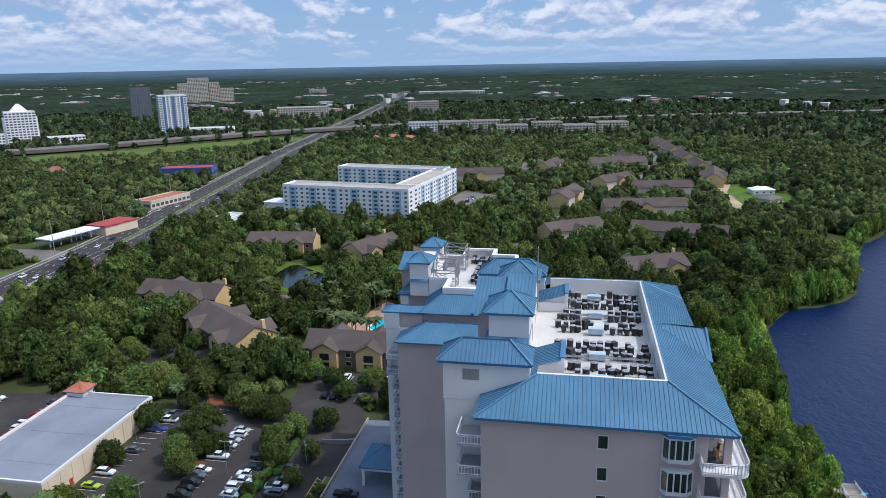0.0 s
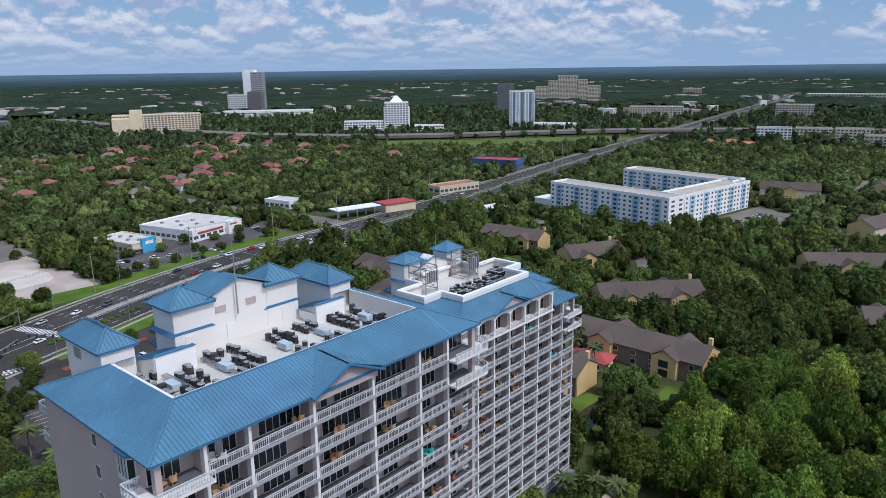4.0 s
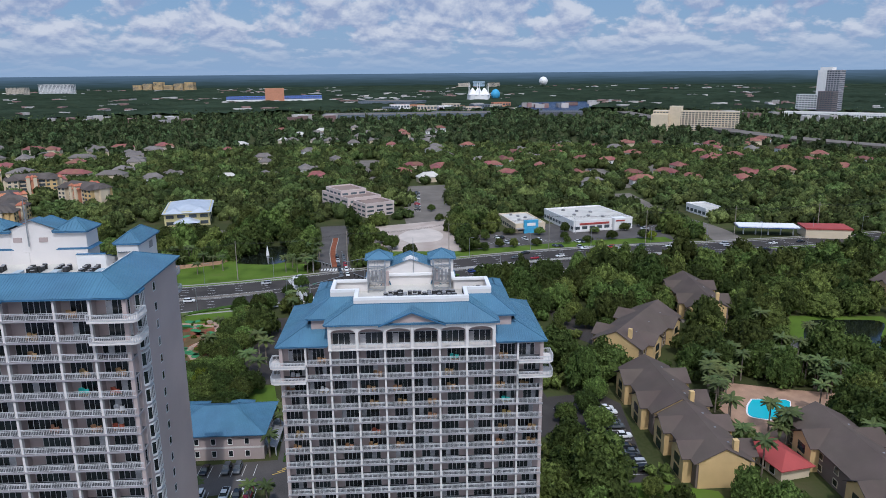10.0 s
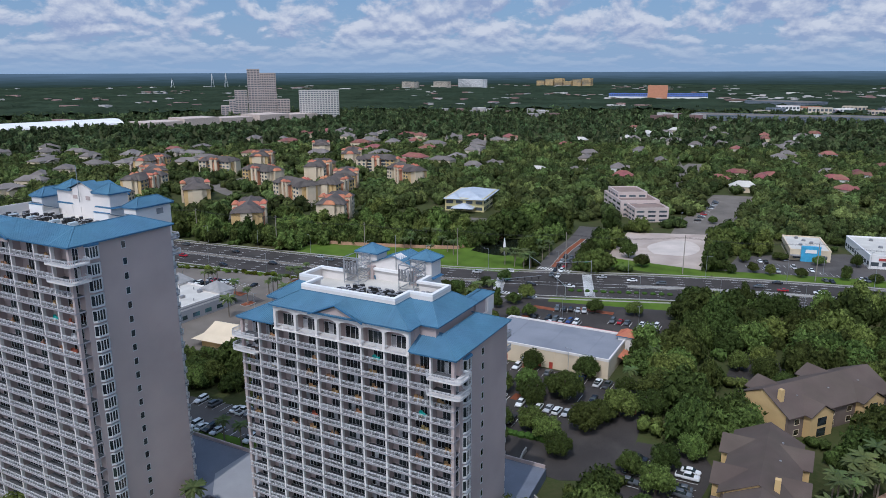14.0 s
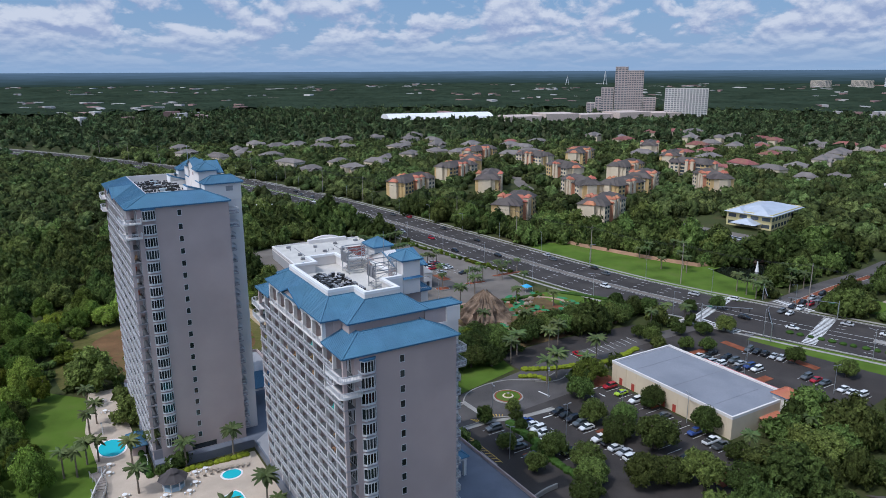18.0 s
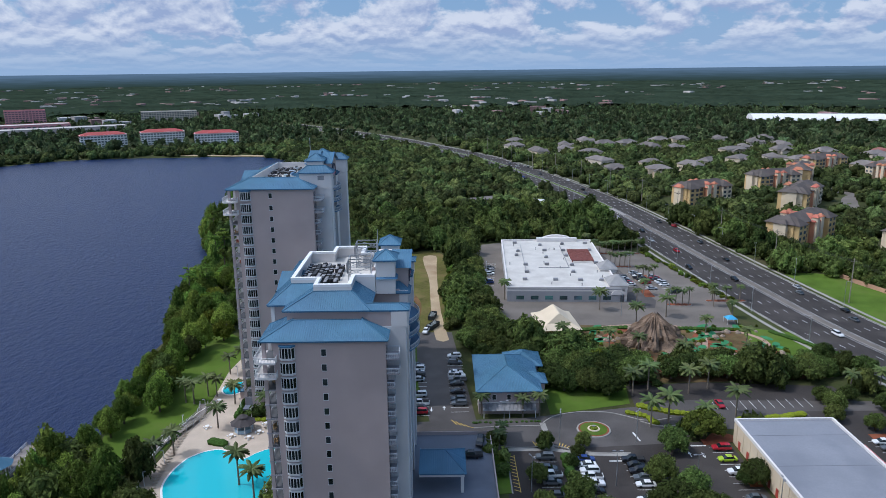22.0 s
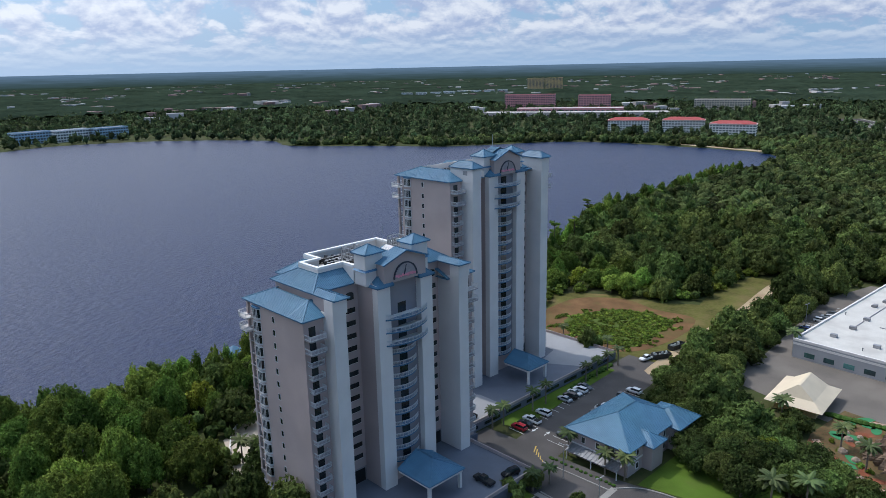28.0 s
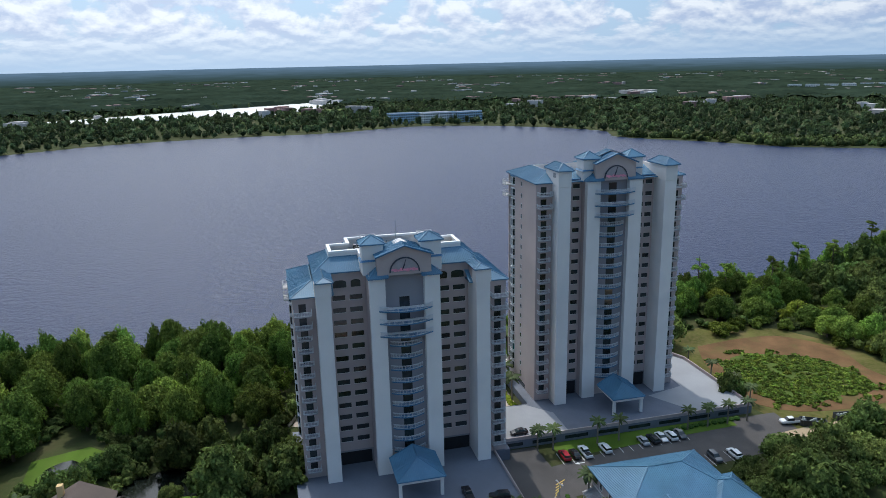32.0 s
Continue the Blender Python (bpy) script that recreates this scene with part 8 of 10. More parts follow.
CX, CY = CENTRE
# the shore lawn stays open
CLEAR.append([(28, 100), (30, 60), (40, 42), (62, 42), (60, 72), (56, 100), (52, 140), (33, 140)])
# near ring: lumpy crowns with leaf sprays
x, y = spread_trees(-330, 130, -170, 470, 9.6, 0.5)
d = np.hypot(x - CX, y - CY)
keep = (d < 330) & free_of(x, y) & (rs.rand(len(x)) < 0.93)
NEAR_X, NEAR_Y = x[keep], y[keep]
# the trees closest to the camera's circle stand as single trees
single = ((NEAR_X > 2) & (NEAR_Y > 172) & (NEAR_Y < 262)) | ((NEAR_X > -112) & (NEAR_X < -60) & (NEAR_Y > 84) & (NEAR_Y < 192)) | ((NEAR_X > 0) & (NEAR_Y < 45) & (NEAR_Y > -30))
sx, sy = NEAR_X[single][:300], NEAR_Y[single][:300]
rest = ~single
rest[np.where(single)[0][300:]] = True
# a row along the near shore, and low growth between the tall crowns
shx, shy = [], []
for (ax_, ay_), (bx_, by_) in zip(LAKE, LAKE[1:] + LAKE[:1]):
    ln_ = math.hypot(bx_ - ax_, by_ - ay_)
    for k in range(max(1, int(ln_ / 5.0))):
        q = k * 5.0 / max(ln_, 1e-6)
        px_, py_ = ax_ + (bx_ - ax_) * q, ay_ + (by_ - ay_) * q
        if math.hypot(px_ - CX, py_ - CY) > 520:
            continue
        for s_ in (1, -1):
            o = rs.uniform(1.0, 4.5)
            tx, ty = px_ - (by_ - ay_) / ln_ * o * s_, py_ + (bx_ - ax_) / ln_ * o * s_
            if not inside(np.array([tx]), np.array([ty]), LAKE)[0]:
                shx.append(tx)
                shy.append(ty)
                break
shx, shy = np.array(shx), np.array(shy)
keep = free_of(shx, shy, shore=0.2) & ~((shy > 44) & (shy < 138) & (shx < 64))
shx, shy = shx[keep], shy[keep]
plant("shore_woods", shx, shy, 3.2 + 2.4 * rs.rand(len(shx)), 6.5 + 6.0 * rs.rand(len(shx)), [sunk(crown(220 + i, 9, 420, 0.085, 0.95, 0.4), 0.08) for i in range(7)], LEAFN, "green trees leaning over the shore")
x, y = spread_trees(-330, 130, -170, 470, 8.5, 0.5)
keep = (np.hypot(x - CX, y - CY) < 330) & free_of(x, y)
x, y = x[keep], y[keep]
plant("undergrowth", x, y, 2.4 + 2.2 * rs.rand(len(x)), 3.0 + 3.0 * rs.rand(len(x)), [sunk(crown(240 + i, 3, 56, 0.19, 0.7), 0.05) for i in range(5)], LEAF, "low green growth under the trees")
mid_var = [crown(20 + i, 14, 860, 0.068, 0.74 + 0.04 * i, 0.04 * i) for i in range(9)]
far_var = [crown(20 + i, 9, 300, 0.105, 0.74 + 0.04 * i, 0.04 * i) for i in range(9)]
mx, my = NEAR_X[rest], NEAR_Y[rest]
big = rs.rand(len(mx))
wide_, tall_ = 3.4 + 5.2 * big ** 1.3 + 1.4 * rs.rand(len(mx)), 4.6 + 5.4 * big + 4.4 * rs.rand(len(mx))
close_ = np.hypot(mx - CX, my - CY) < 225
for sel_, var_ in ((close_, mid_var), (~close_, far_var)):
    plant("near_woods", mx[sel_], my[sel_], wide_[sel_], tall_[sel_], [sunk(v, 0.05) for v in var_], LEAF, "dense dark green oaks and pines")
# trees close behind the garden wall
wall_run = smooth_line([(-196, -150), (-207, -90), (-219, -24), (-236, 30), (-245, 52)], 5.0)
wx = np.array([p[0] for p in wall_run for k in (0, 1)]) - np.tile((6.0, 13.0), len(wall_run)) + 1.5 * rs.rand(2 * len(wall_run))
wy = np.array([p[1] for p in wall_run for k in (0, 1)]) + 3.0 * rs.rand(2 * len(wall_run))
plant("wall_woods", wx, wy, 2.8 + 2.2 * rs.rand(len(wx)), 5.0 + 4.0 * rs.rand(len(wx)), [sunk(v, 0.05) for v in far_var], LEAF, "dark green trees behind the garden wall")
# middle ring
x, y = spread_trees(-900, 1000, -800, 1100, 11.6, 0.5)
d = np.hypot(x - CX, y - CY)
keep = (d >= 325) & (d < 800) & free_of(x, y) & (rs.rand(len(x)) < 0.93)
x, y = x[keep], y[keep]
big = rs.rand(len(x))
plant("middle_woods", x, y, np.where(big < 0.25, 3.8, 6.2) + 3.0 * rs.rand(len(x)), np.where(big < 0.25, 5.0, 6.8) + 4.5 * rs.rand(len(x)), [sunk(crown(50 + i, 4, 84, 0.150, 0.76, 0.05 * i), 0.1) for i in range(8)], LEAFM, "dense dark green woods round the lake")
# outer ring
x, y = spread_trees(-1750, 1700, -1600, 1880, 17.0, 0.5)
d = np.hypot(x - CX, y - CY)
keep = (d >= 790) & (d < 1700) & free_of(x, y, 26) & (rs.rand(len(x)) < 0.9)
x, y = x[keep], y[keep]
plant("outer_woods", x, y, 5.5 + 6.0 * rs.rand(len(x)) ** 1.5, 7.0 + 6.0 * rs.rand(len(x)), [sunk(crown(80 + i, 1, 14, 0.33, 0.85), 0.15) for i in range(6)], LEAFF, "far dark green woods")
# beyond: a rough canopy to the horizon
na, nr = 760, 120
rr = 1600 * (4720 / 1600) ** (np.arange(nr) / (nr - 1))
aa = np.arange(na) * 2 * math.pi / na
R_, A_ = np.meshgrid(rr, aa, indexing="ij")
cx2, cy2 = CX + R_ * np.cos(A_), CY + R_ * np.sin(A_)
cz = 5.0 + 8.5 * rs.rand(nr, na)
far_ok = free_of(cx2.ravel(), cy2.ravel(), 30).reshape(nr, na)
cz = np.where(far_ok, cz, -2.0)
patch = np.array([noise.noise(Vector((a / 210.0, b2 / 210.0, 3.3))) for a, b2 in zip(cx2.ravel(), cy2.ravel())]).reshape(nr, na)
cz = np.where(patch > 0.55, -2.0, cz)
ids = np.arange(nr * na).reshape(nr, na)
nxt = np.roll(ids, -1, 1)
t1 = np.stack([ids[:-1].ravel(), ids[1:].ravel(), nxt[1:].ravel()], 1)
t2 = np.stack([ids[:-1].ravel(), nxt[1:].ravel(), nxt[:-1].ravel()], 1)
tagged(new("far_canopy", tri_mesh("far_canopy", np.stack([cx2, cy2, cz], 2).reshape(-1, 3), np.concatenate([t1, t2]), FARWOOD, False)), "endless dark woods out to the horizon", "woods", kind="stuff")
# the last stretch before the horizon: a glowing ring, haze painted in bluer upward
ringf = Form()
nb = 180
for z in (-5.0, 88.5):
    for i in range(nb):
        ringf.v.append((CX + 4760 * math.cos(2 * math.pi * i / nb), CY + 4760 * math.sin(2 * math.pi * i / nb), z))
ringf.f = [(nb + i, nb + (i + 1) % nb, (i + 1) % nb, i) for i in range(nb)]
HOR = bpy.data.materials.new("horizon_haze_glow")
HOR.use_nodes = True
ht = HOR.node_tree
ht.nodes.clear()
hg = ht.nodes.new("ShaderNodeNewGeometry")
hs_ = ht.nodes.new("ShaderNodeSeparateXYZ")
ht.links.new(hg.outputs["Position"], hs_.inputs[0])
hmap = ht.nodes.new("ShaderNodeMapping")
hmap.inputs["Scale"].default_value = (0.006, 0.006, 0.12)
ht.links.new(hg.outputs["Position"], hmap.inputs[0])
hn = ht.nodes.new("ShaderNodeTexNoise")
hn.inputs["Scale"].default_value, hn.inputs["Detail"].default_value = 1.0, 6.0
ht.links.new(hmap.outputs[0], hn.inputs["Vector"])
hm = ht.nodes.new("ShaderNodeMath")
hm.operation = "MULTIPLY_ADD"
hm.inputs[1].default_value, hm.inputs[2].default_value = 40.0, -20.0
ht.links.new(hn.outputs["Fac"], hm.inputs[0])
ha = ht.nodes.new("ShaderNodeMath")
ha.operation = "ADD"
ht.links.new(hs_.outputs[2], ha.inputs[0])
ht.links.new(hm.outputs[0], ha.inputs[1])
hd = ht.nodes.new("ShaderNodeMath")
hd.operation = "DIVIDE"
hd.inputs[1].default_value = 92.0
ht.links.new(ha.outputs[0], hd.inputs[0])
# woods tone below, hazy blue painted in towards the top
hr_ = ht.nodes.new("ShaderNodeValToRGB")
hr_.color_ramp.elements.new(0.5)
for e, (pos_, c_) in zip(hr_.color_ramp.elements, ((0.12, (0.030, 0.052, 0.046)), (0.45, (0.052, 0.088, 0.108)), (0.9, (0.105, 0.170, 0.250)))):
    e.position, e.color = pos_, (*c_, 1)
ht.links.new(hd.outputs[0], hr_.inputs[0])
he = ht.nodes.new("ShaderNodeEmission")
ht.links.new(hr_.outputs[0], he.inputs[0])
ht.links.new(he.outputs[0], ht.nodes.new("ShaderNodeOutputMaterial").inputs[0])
solid("backdrop", ringf, HOR, "glowing backdrop ring of horizon woods with haze painted in", "horizon", "structure")

# ---- single trees ----
near_crowns = []
for i in range(8):
    v, f = crown(120 + i, 22, 3000, 0.046, 1.0, 0.09 * i)
    near_crowns.append(tri_mesh("crown", v, f, LEAFN))
oak_crowns = []
for i in range(5):
    v, f = crown(180 + i, 22, 2600, 0.048, 0.9, 0.0)
    oak_crowns.append(tri_mesh("crown", v, f, LEAF))
v, f = crown(140, 14, 1600, 0.062, 0.85, 0.2)
yellow_crown = tri_mesh("crown", v, f, LEAFY)


def trunk_form():
    f = Form().cyl(0, 0, -0.03, 0.42, 0.050, 0.034, 8)
    for a in range(4):
        q = a * 1.6 + 0.4
        f.bar((0, 0, 0.30), (0.28 * math.cos(q), 0.28 * math.sin(q), 0.66), 0.016)
    return f


TRUNK = trunk_form().mesh("trunk", BARK)
rt = random.Random(17)


def tree(x, y, r, h, mesh=None, label="leafy dark green broad-leaved tree", group="broad-leaved trees"):
    t = thing("tree", x, y, 0, label, "tree", group, rt.uniform(0, 360))
    part("trunk", TRUNK, None, t, at=Matrix.Diagonal((r * 1.5, r * 1.5, h, 1)))
    c = part("crown", mesh or rt.choice(near_crowns), None, t, at=Matrix.Translation((0, 0, h * 0.10)) @ Matrix.Diagonal((r, r, h * 0.68, 1)))
    return t


for x, y in zip(sx, sy):
    x, y = float(x), float(y)
    lakeside = x > 0
    if rt.random() < 0.06:
        tree(x, y, rt.uniform(4.0, 5.5), rt.uniform(8, 11), yellow_crown, "bright yellow-green leafy tree")
    elif lakeside and y > 100:
        tree(x, y, rt.uniform(5.2, 7.4), rt.uniform(12, 18))
    else:
        tree(x, y, rt.uniform(4.6, 6.2), rt.uniform(8, 12))
# trees on lawns and in the car parks
for x, y, r, h in ((-66, 130, 2.6, 5.5), (-75.7, 130, 2.4, 5), (-70.3, 154.6, 3.2, 6), (-71, 140, 2.2, 4.5), (-53, 130, 3, 6), (-98, 133, 4.4, 8), (-96, 153, 3.4, 6.5), (-95, 165, 4.6, 8.5), (-112, 148, 3.2, 6),
                   (-113, 166, 3.6, 7), (-74, 163, 3.4, 6), (-80, 176, 4, 7.5), (-92, 182, 4.4, 8), (-64, 174, 3.2, 6), (-62, 146, 2.2, 4.5), (-62, 158, 2.4, 5), (-54, 143, 2.2, 4), (-147, 118, 3.2, 6), (-176, 150, 3.5, 7), (-180, 165, 4, 7),
                   (44, 100, 4.2, 11), (48, 86, 4.6, 11), (46, 70, 4.4, 10), (40, 52, 4.6, 10), (-150, 112, 3.6, 7), (-160, 128, 3.2, 6), (-128, -86, 3.4, 6), (-58, 34, 4, 8), (-56, 22, 4.4, 9), (-58, 8, 4.0, 8),
                   (-52, -6, 4.6, 9), (-48, -22, 4.2, 8), (-56, 48, 4.4, 9), (-64, 52, 4.0, 8), (-52, 62, 4.6, 9), (-64, 70, 4.6, 9), (-58, 78, 4.2, 8), (-270, 200, 3.0, 6), (-288, 194, 3, 6), (-280, 290, 3.4, 7), (-285, 240, 2.8, 5.5), (-300, 302, 3.2, 6),
                   (-270, 140, 5.2, 10), (-284, 134, 5, 9), (-345, 170, 3.4, 6), (-362, 150, 3.4, 6), (-380, 166, 3.4, 6), (-255, 150, 4.4, 8), (-200, 100, 3.6, 7), (-188, 96, 3.4, 6)):
    q = 1.3 if -116 < x < -60 and y > 140 else 1.0
    tree(x, y, r * q, h * q, yellow_crown if rt.random() < 0.06 else rt.choice(oak_crowns), "rounded green tree in a bed", "garden trees")

for x, y, r, h in ((-70.4, 168.4, 4.6, 7.5), (-85.7, 178, 5.2, 8), (-91.5, 156, 4.8, 7.5), (-108.5, 189.5, 7.0, 10), (-125.6, 192, 6.6, 10), (-117, 188, 5.4, 8), (-98, 190, 5.4, 8.5), (-134, 190, 5.0, 8), (-70, 199, 4.2, 8), (-58, 199.5, 4.6, 9), (-46, 199, 4.0, 8), (-64, 192, 3.6, 7), (-38, 192, 4.4, 8), (-78, 204, 4.0, 8), (-150, 214, 4.4, 8), (-138, 216, 4.6, 9), (-142, 208, 4.0, 8), (-130, 222, 4.2, 8), (-27, 204, 3.0, 6), (-9, 218, 4.6, 9)):
    tree(x, y, r, h, rt.choice(oak_crowns), "dark green oak in the apartments' car park", "garden trees")
# belts of oaks round the golf course, the low house and the supermarket
for x, y in ((-56, 21), (-53.2, 57.9), (-72.9, 62.3), (-78.4, 79), (-72.4, 91), (-83.4, 87.6), (-89.9, 88), (-97.2, 85), (-103, 88.2), (-116.4, 85.5), (-122.5, 88.7), (-128.4, 90), (-137.9, 86.2), (-142.4, 90.3), (-154.9, 83.6), (-163.7, 80.6), (-166.4, 87), (-170.6, 90.1),
             (-48.7, 60.6), (-54.9, 62), (-56.6, 53.2), (-52.7, 27.4), (-55, 18), (-57.4, 41.3), (-53.8, 8.7), (-53.5, -7.5), (-55.6, -17.4), (-54.7, -29.5), (-52.2, -46.2), (-65.4, 71.3), (-70.6, 70.6), (-76.8, 68.5), (-75.9, 85.2), (-79.9, 76), (-84.9, 78.7), (-61, 72),
             (-90, 81), (-76, 97), (-83, 97), (-90, 99), (-97, 94), (-110, 86), (-134, 84), (-148, 87), (-160, 88), (-96, 79), (-104, 82), (-112, 90), (-118, 80), (-124, 83), (-128, 84), (-134, 92), (-140, 82), (-145, 91), (-152, 90), (-156, 82), (-62, 84), (-66, 79), (-68, 86), (-88, 92), (-84, 92), (-100, 89)):
    q = 0.95 if x < -100 else 1.08
    if -94 < x < -62 and 58 < y < 75:
        q *= 0.78
    tree(x + rt.uniform(-1, 1), y + rt.uniform(-1, 1), q * rt.uniform(4.4, 5.8), q * rt.uniform(7.5, 10.5), rt.choice(oak_crowns), "dense dark green oak in a belt of trees", "oaks in belts")
for x, y, r, h in ((-149.3, 106.1, 3.0, 6), (-156.9, 106.3, 3.2, 6), (-91.1, 146.2, 4.2, 8), (-87.1, 158.0, 3.2, 6.5), (-110, 148.2, 2.6, 5), (-70.5, 145.8, 1.8, 3.4), (-70.3, 152.2, 2.0, 3.6), (-65.4, 131.3, 1.9, 3.6), (-73.6, 134.4, 2.2, 3.6), (-154.9, 123.3, 3.0, 6),
                   (-108, 180, 3.6, 6), (-100, 160, 3.4, 6), (-172, 116, 3.6, 6), (-182, 118, 4.4, 7), (-164, 112, 3.0, 6)):
    tree(x, y, r, h, rt.choice(oak_crowns), "rounded green tree beside the car park", "garden trees")
for x, y in ((41.9, 107.8), (43.5, 101), (44.4, 93.4), (46.3, 84.4), (48.3, 74.3), (46.8, 64.4), (50.7, 52.9), (48.7, 36.6), (57.1, 39.7), (44.6, 58.5), (52, 62), (54, 47), (58, 28), (62, 14), (56, 20), (64, 0), (50, 24), (62, -14), (49.3, 134.3), (43.9, 143), (48.4, 146.2), (51.1, 152.3), (55.2, 155.1), (36.4, 154.6), (42.3, 153.5), (38.3, 148.4), (60, 162), (50, 164), (40, 166), (30, 166), (58, 172), (46, 174)):
    tree(x, y, rt.uniform(3.4, 5.2), rt.uniform(8.5, 13), yellow_crown if rt.random() < 0.08 else None, "slender green shore tree with hanging moss", "shore trees")
for y in range(44, 150, 5):
    xs_ = 60.5 - 0.075 * (y - 44) if y < 110 else 54.5
    tree(xs_ - rt.uniform(2.0, 6.0), y + rt.uniform(-2, 2), rt.uniform(2.6, 4.4), rt.uniform(5.5, 10), yellow_crown if rt.random() < 0.1 else None, "bushy green tree at the water's edge", "shore trees")
# low shrubs: on the field's edge and among the golf holes
shrub_m = [tri_mesh("shrub", *crown(160 + i, 10, 600, 0.085, 0.8), LEAFY if i < 2 else LEAFN) for i in range(4)]


def shrub(x, y, r, h, label, group):
    t = tagged(new("shrub", rt.choice(shrub_m)), label, "shrub", group)
    t.matrix_world = pose(x, y, 0.0, 0, 0, rt.uniform(0, 360)) @ Matrix.Diagonal((r, r, h, 1)) @ Matrix.Translation((0, 0, -0.05))


for x, y in ((25.1, -8.9), (25.3, -29.3), (7.5, -6.9), (3.6, -18.0), (-5.9, -22.0), (11.2, -46.2), (0.2, -39.8), (-9.4, -54.8), (-3.6, -64.0), (30.0, -20.8), (8.1, -28.2), (-10.0, -20.5), (-11.7, -34.8), (23.7, -30.6), (-13.5, -49.6), (-10.1, -69.9), (25.9, 0.0), (31.8, 15.7),
             (15.0, -12.0), (14.0, -22.0), (19.0, -18.0), (-2.0, -30.0), (10.0, -36.0), (18.0, -38.0), (2.0, -50.0), (-14.0, -60.0), (33.0, 6.0), (29.0, 24.0), (-8.0, -44.0), (-16.0, -40.0), (4.0, -58.0), (34.0, -6.0), (-18.0, -72.0), (-2.0, -14.0)):
    shrub(x, y, rt.uniform(3.6, 6.2), rt.uniform(3.4, 5.6), "bushy yellow-green scrub on the field's edge", "field scrub")
for y in range(-62, 34, 7):
    shrub(-44.5 + rt.uniform(-1.5, 1.5), y, rt.uniform(2.6, 4.4), rt.uniform(3.0, 5.0), "yellow-green bush beside the sandy track", "track scrub")
for i in range(70):
    x, y = rt.uniform(-158, -92), rt.uniform(42, 80)
    if math.hypot(x + 114.5, y - 58) > 10:
        shrub(x, y, rt.uniform(0.6, 1.5), rt.uniform(0.6, 1.5), "small round shrub among the golf holes", "golf course shrubs")
for i in range(12):
    shrub(rt.uniform(-24, 6), rt.uniform(8, 42), rt.uniform(0.6, 1.6), rt.uniform(0.5, 1.1), "clump of bright green weeds", "weeds")

# low weeds in the hollow, as one sheet of small clumps
weed_x, weed_y = rs.uniform(-32, 16, 3600), rs.uniform(-2, 48, 3600)
tuft = np.array([noise.noise(Vector((a / 5.0, b2 / 5.0, 1.7))) for a, b2 in zip(weed_x, weed_y)])
ok = (inside(weed_x, weed_y, weedy[:-1]) & (tuft > -0.42)) | (inside(weed_x, weed_y, [(-8 + (x + 8) * 1.25, 24 + (y - 24) * 1.22) for x, y in weedy[:-1]]) & (tuft > 0.26))
weed_x, weed_y = weed_x[ok], weed_y[ok]
plant("weeds", weed_x, weed_y, 0.35 + 0.7 * rs.rand(len(weed_x)), 0.3 + 0.5 * rs.rand(len(weed_x)), [crown(400 + i, 3, 40, 0.22, 0.8) for i in range(4)], WEED, "green weeds in the hollow")

for x, y in ((-262, 192), (-268, 206), (-270, 222), (-276, 238), (-278, 252), (-282, 268), (-284, 286), (-296, 196), (-300, 210), (-298, 228), (-303, 244), (-300, 262), (-308, 282), (-316, 296), (-338, 196), (-346, 206), (-350, 236), (-346, 246), (-358, 268), (-352, 286), (-286, 312), (-300, 318)):
    tree(x + rt.uniform(-2, 2), y + rt.uniform(-2, 2), rt.uniform(2.4, 4.4), rt.uniform(4.5, 8), rt.choice(oak_crowns), "rounded green tree beside the roadside shops", "roadside trees")

# tall thin pines at the shore
for x, y, h in ((74, 232, 24), (70, 178, 22), (66, 204, 17), (60, -20, 17), (66, 10, 18), (72, -60, 18), (88, -95, 20), (62, 0, 16), (70, -40, 19)):
    if inside(np.array([x]), np.array([y]), LAKE)[0]:
        continue
    t = thing("pine", x, y, 0, "tall thin pine with a sparse flat crown", "tree", "shore pines")
    part("trunk", Form().cyl(0, 0, 0, h, 0.3, 0.12, 7), BARK, t)
    V_, F_, base_ = [], [], 0
    rq = random.Random(int(h * 7 + x))
    for k in range(9):
        zc, a_ = h * rq.uniform(0.62, 0.98), rq.uniform(0, 6.28)
        rad = (1.15 - zc / h) * 7.0 * rq.uniform(0.5, 1.0)
        v, f = crown(300 + k, 3, 150, 0.16, 0.5)
        s_ = rq.uniform(1.3, 2.2)
        V_.append(v * np.array([s_, s_, s_ * 0.7]) + np.array([rad * math.cos(a_), rad * math.sin(a_), zc - 0.5]))
        F_.append(f + base_)
        base_ += len(v)
        part("limb", Form().bar((0, 0, zc - 1.2), (rad * math.cos(a_), rad * math.sin(a_), zc), 0.08), BARK, t)
    part("crown", tri_mesh("crown", np.concatenate(V_), np.concatenate(F_), LEAFN), None, t)

# ---- palms ----


def frond_form(n=26, l=1.0, droop=0.55):
    f = Form()
    r = random.Random(2)
    for i in range(n):
        a = 2 * math.pi * i / n + r.uniform(-0.15, 0.15)
        up = r.uniform(0.15, 0.75)
        c, s = math.cos(a), math.sin(a)
        pts = [(0.0, 0.0)] + [(l * q, up * l * q * 1.1 - droop * l * (q ** 2) * (1.35 - up * 0.5)) for q in (0.3, 0.6, 0.85, 1.0)]
        wid = (0.04, 0.15, 0.17, 0.11, 0.02)
        base = len(f.v)
        for (d, z), w in zip(pts, wid):
            f.v += [(c * d - s * w, s * d + c * w, z - 0.06 * w / 0.15), (c * d, s * d, z + 0.03), (c * d + s * w, s * d - c * w, z - 0.06 * w / 0.15)]
        for k in range(4):
            b3 = base + 3 * k
            f.f += [(b3, b3 + 1, b3 + 4, b3 + 3), (b3 + 1, b3 + 2, b3 + 5, b3 + 4)]
    return f


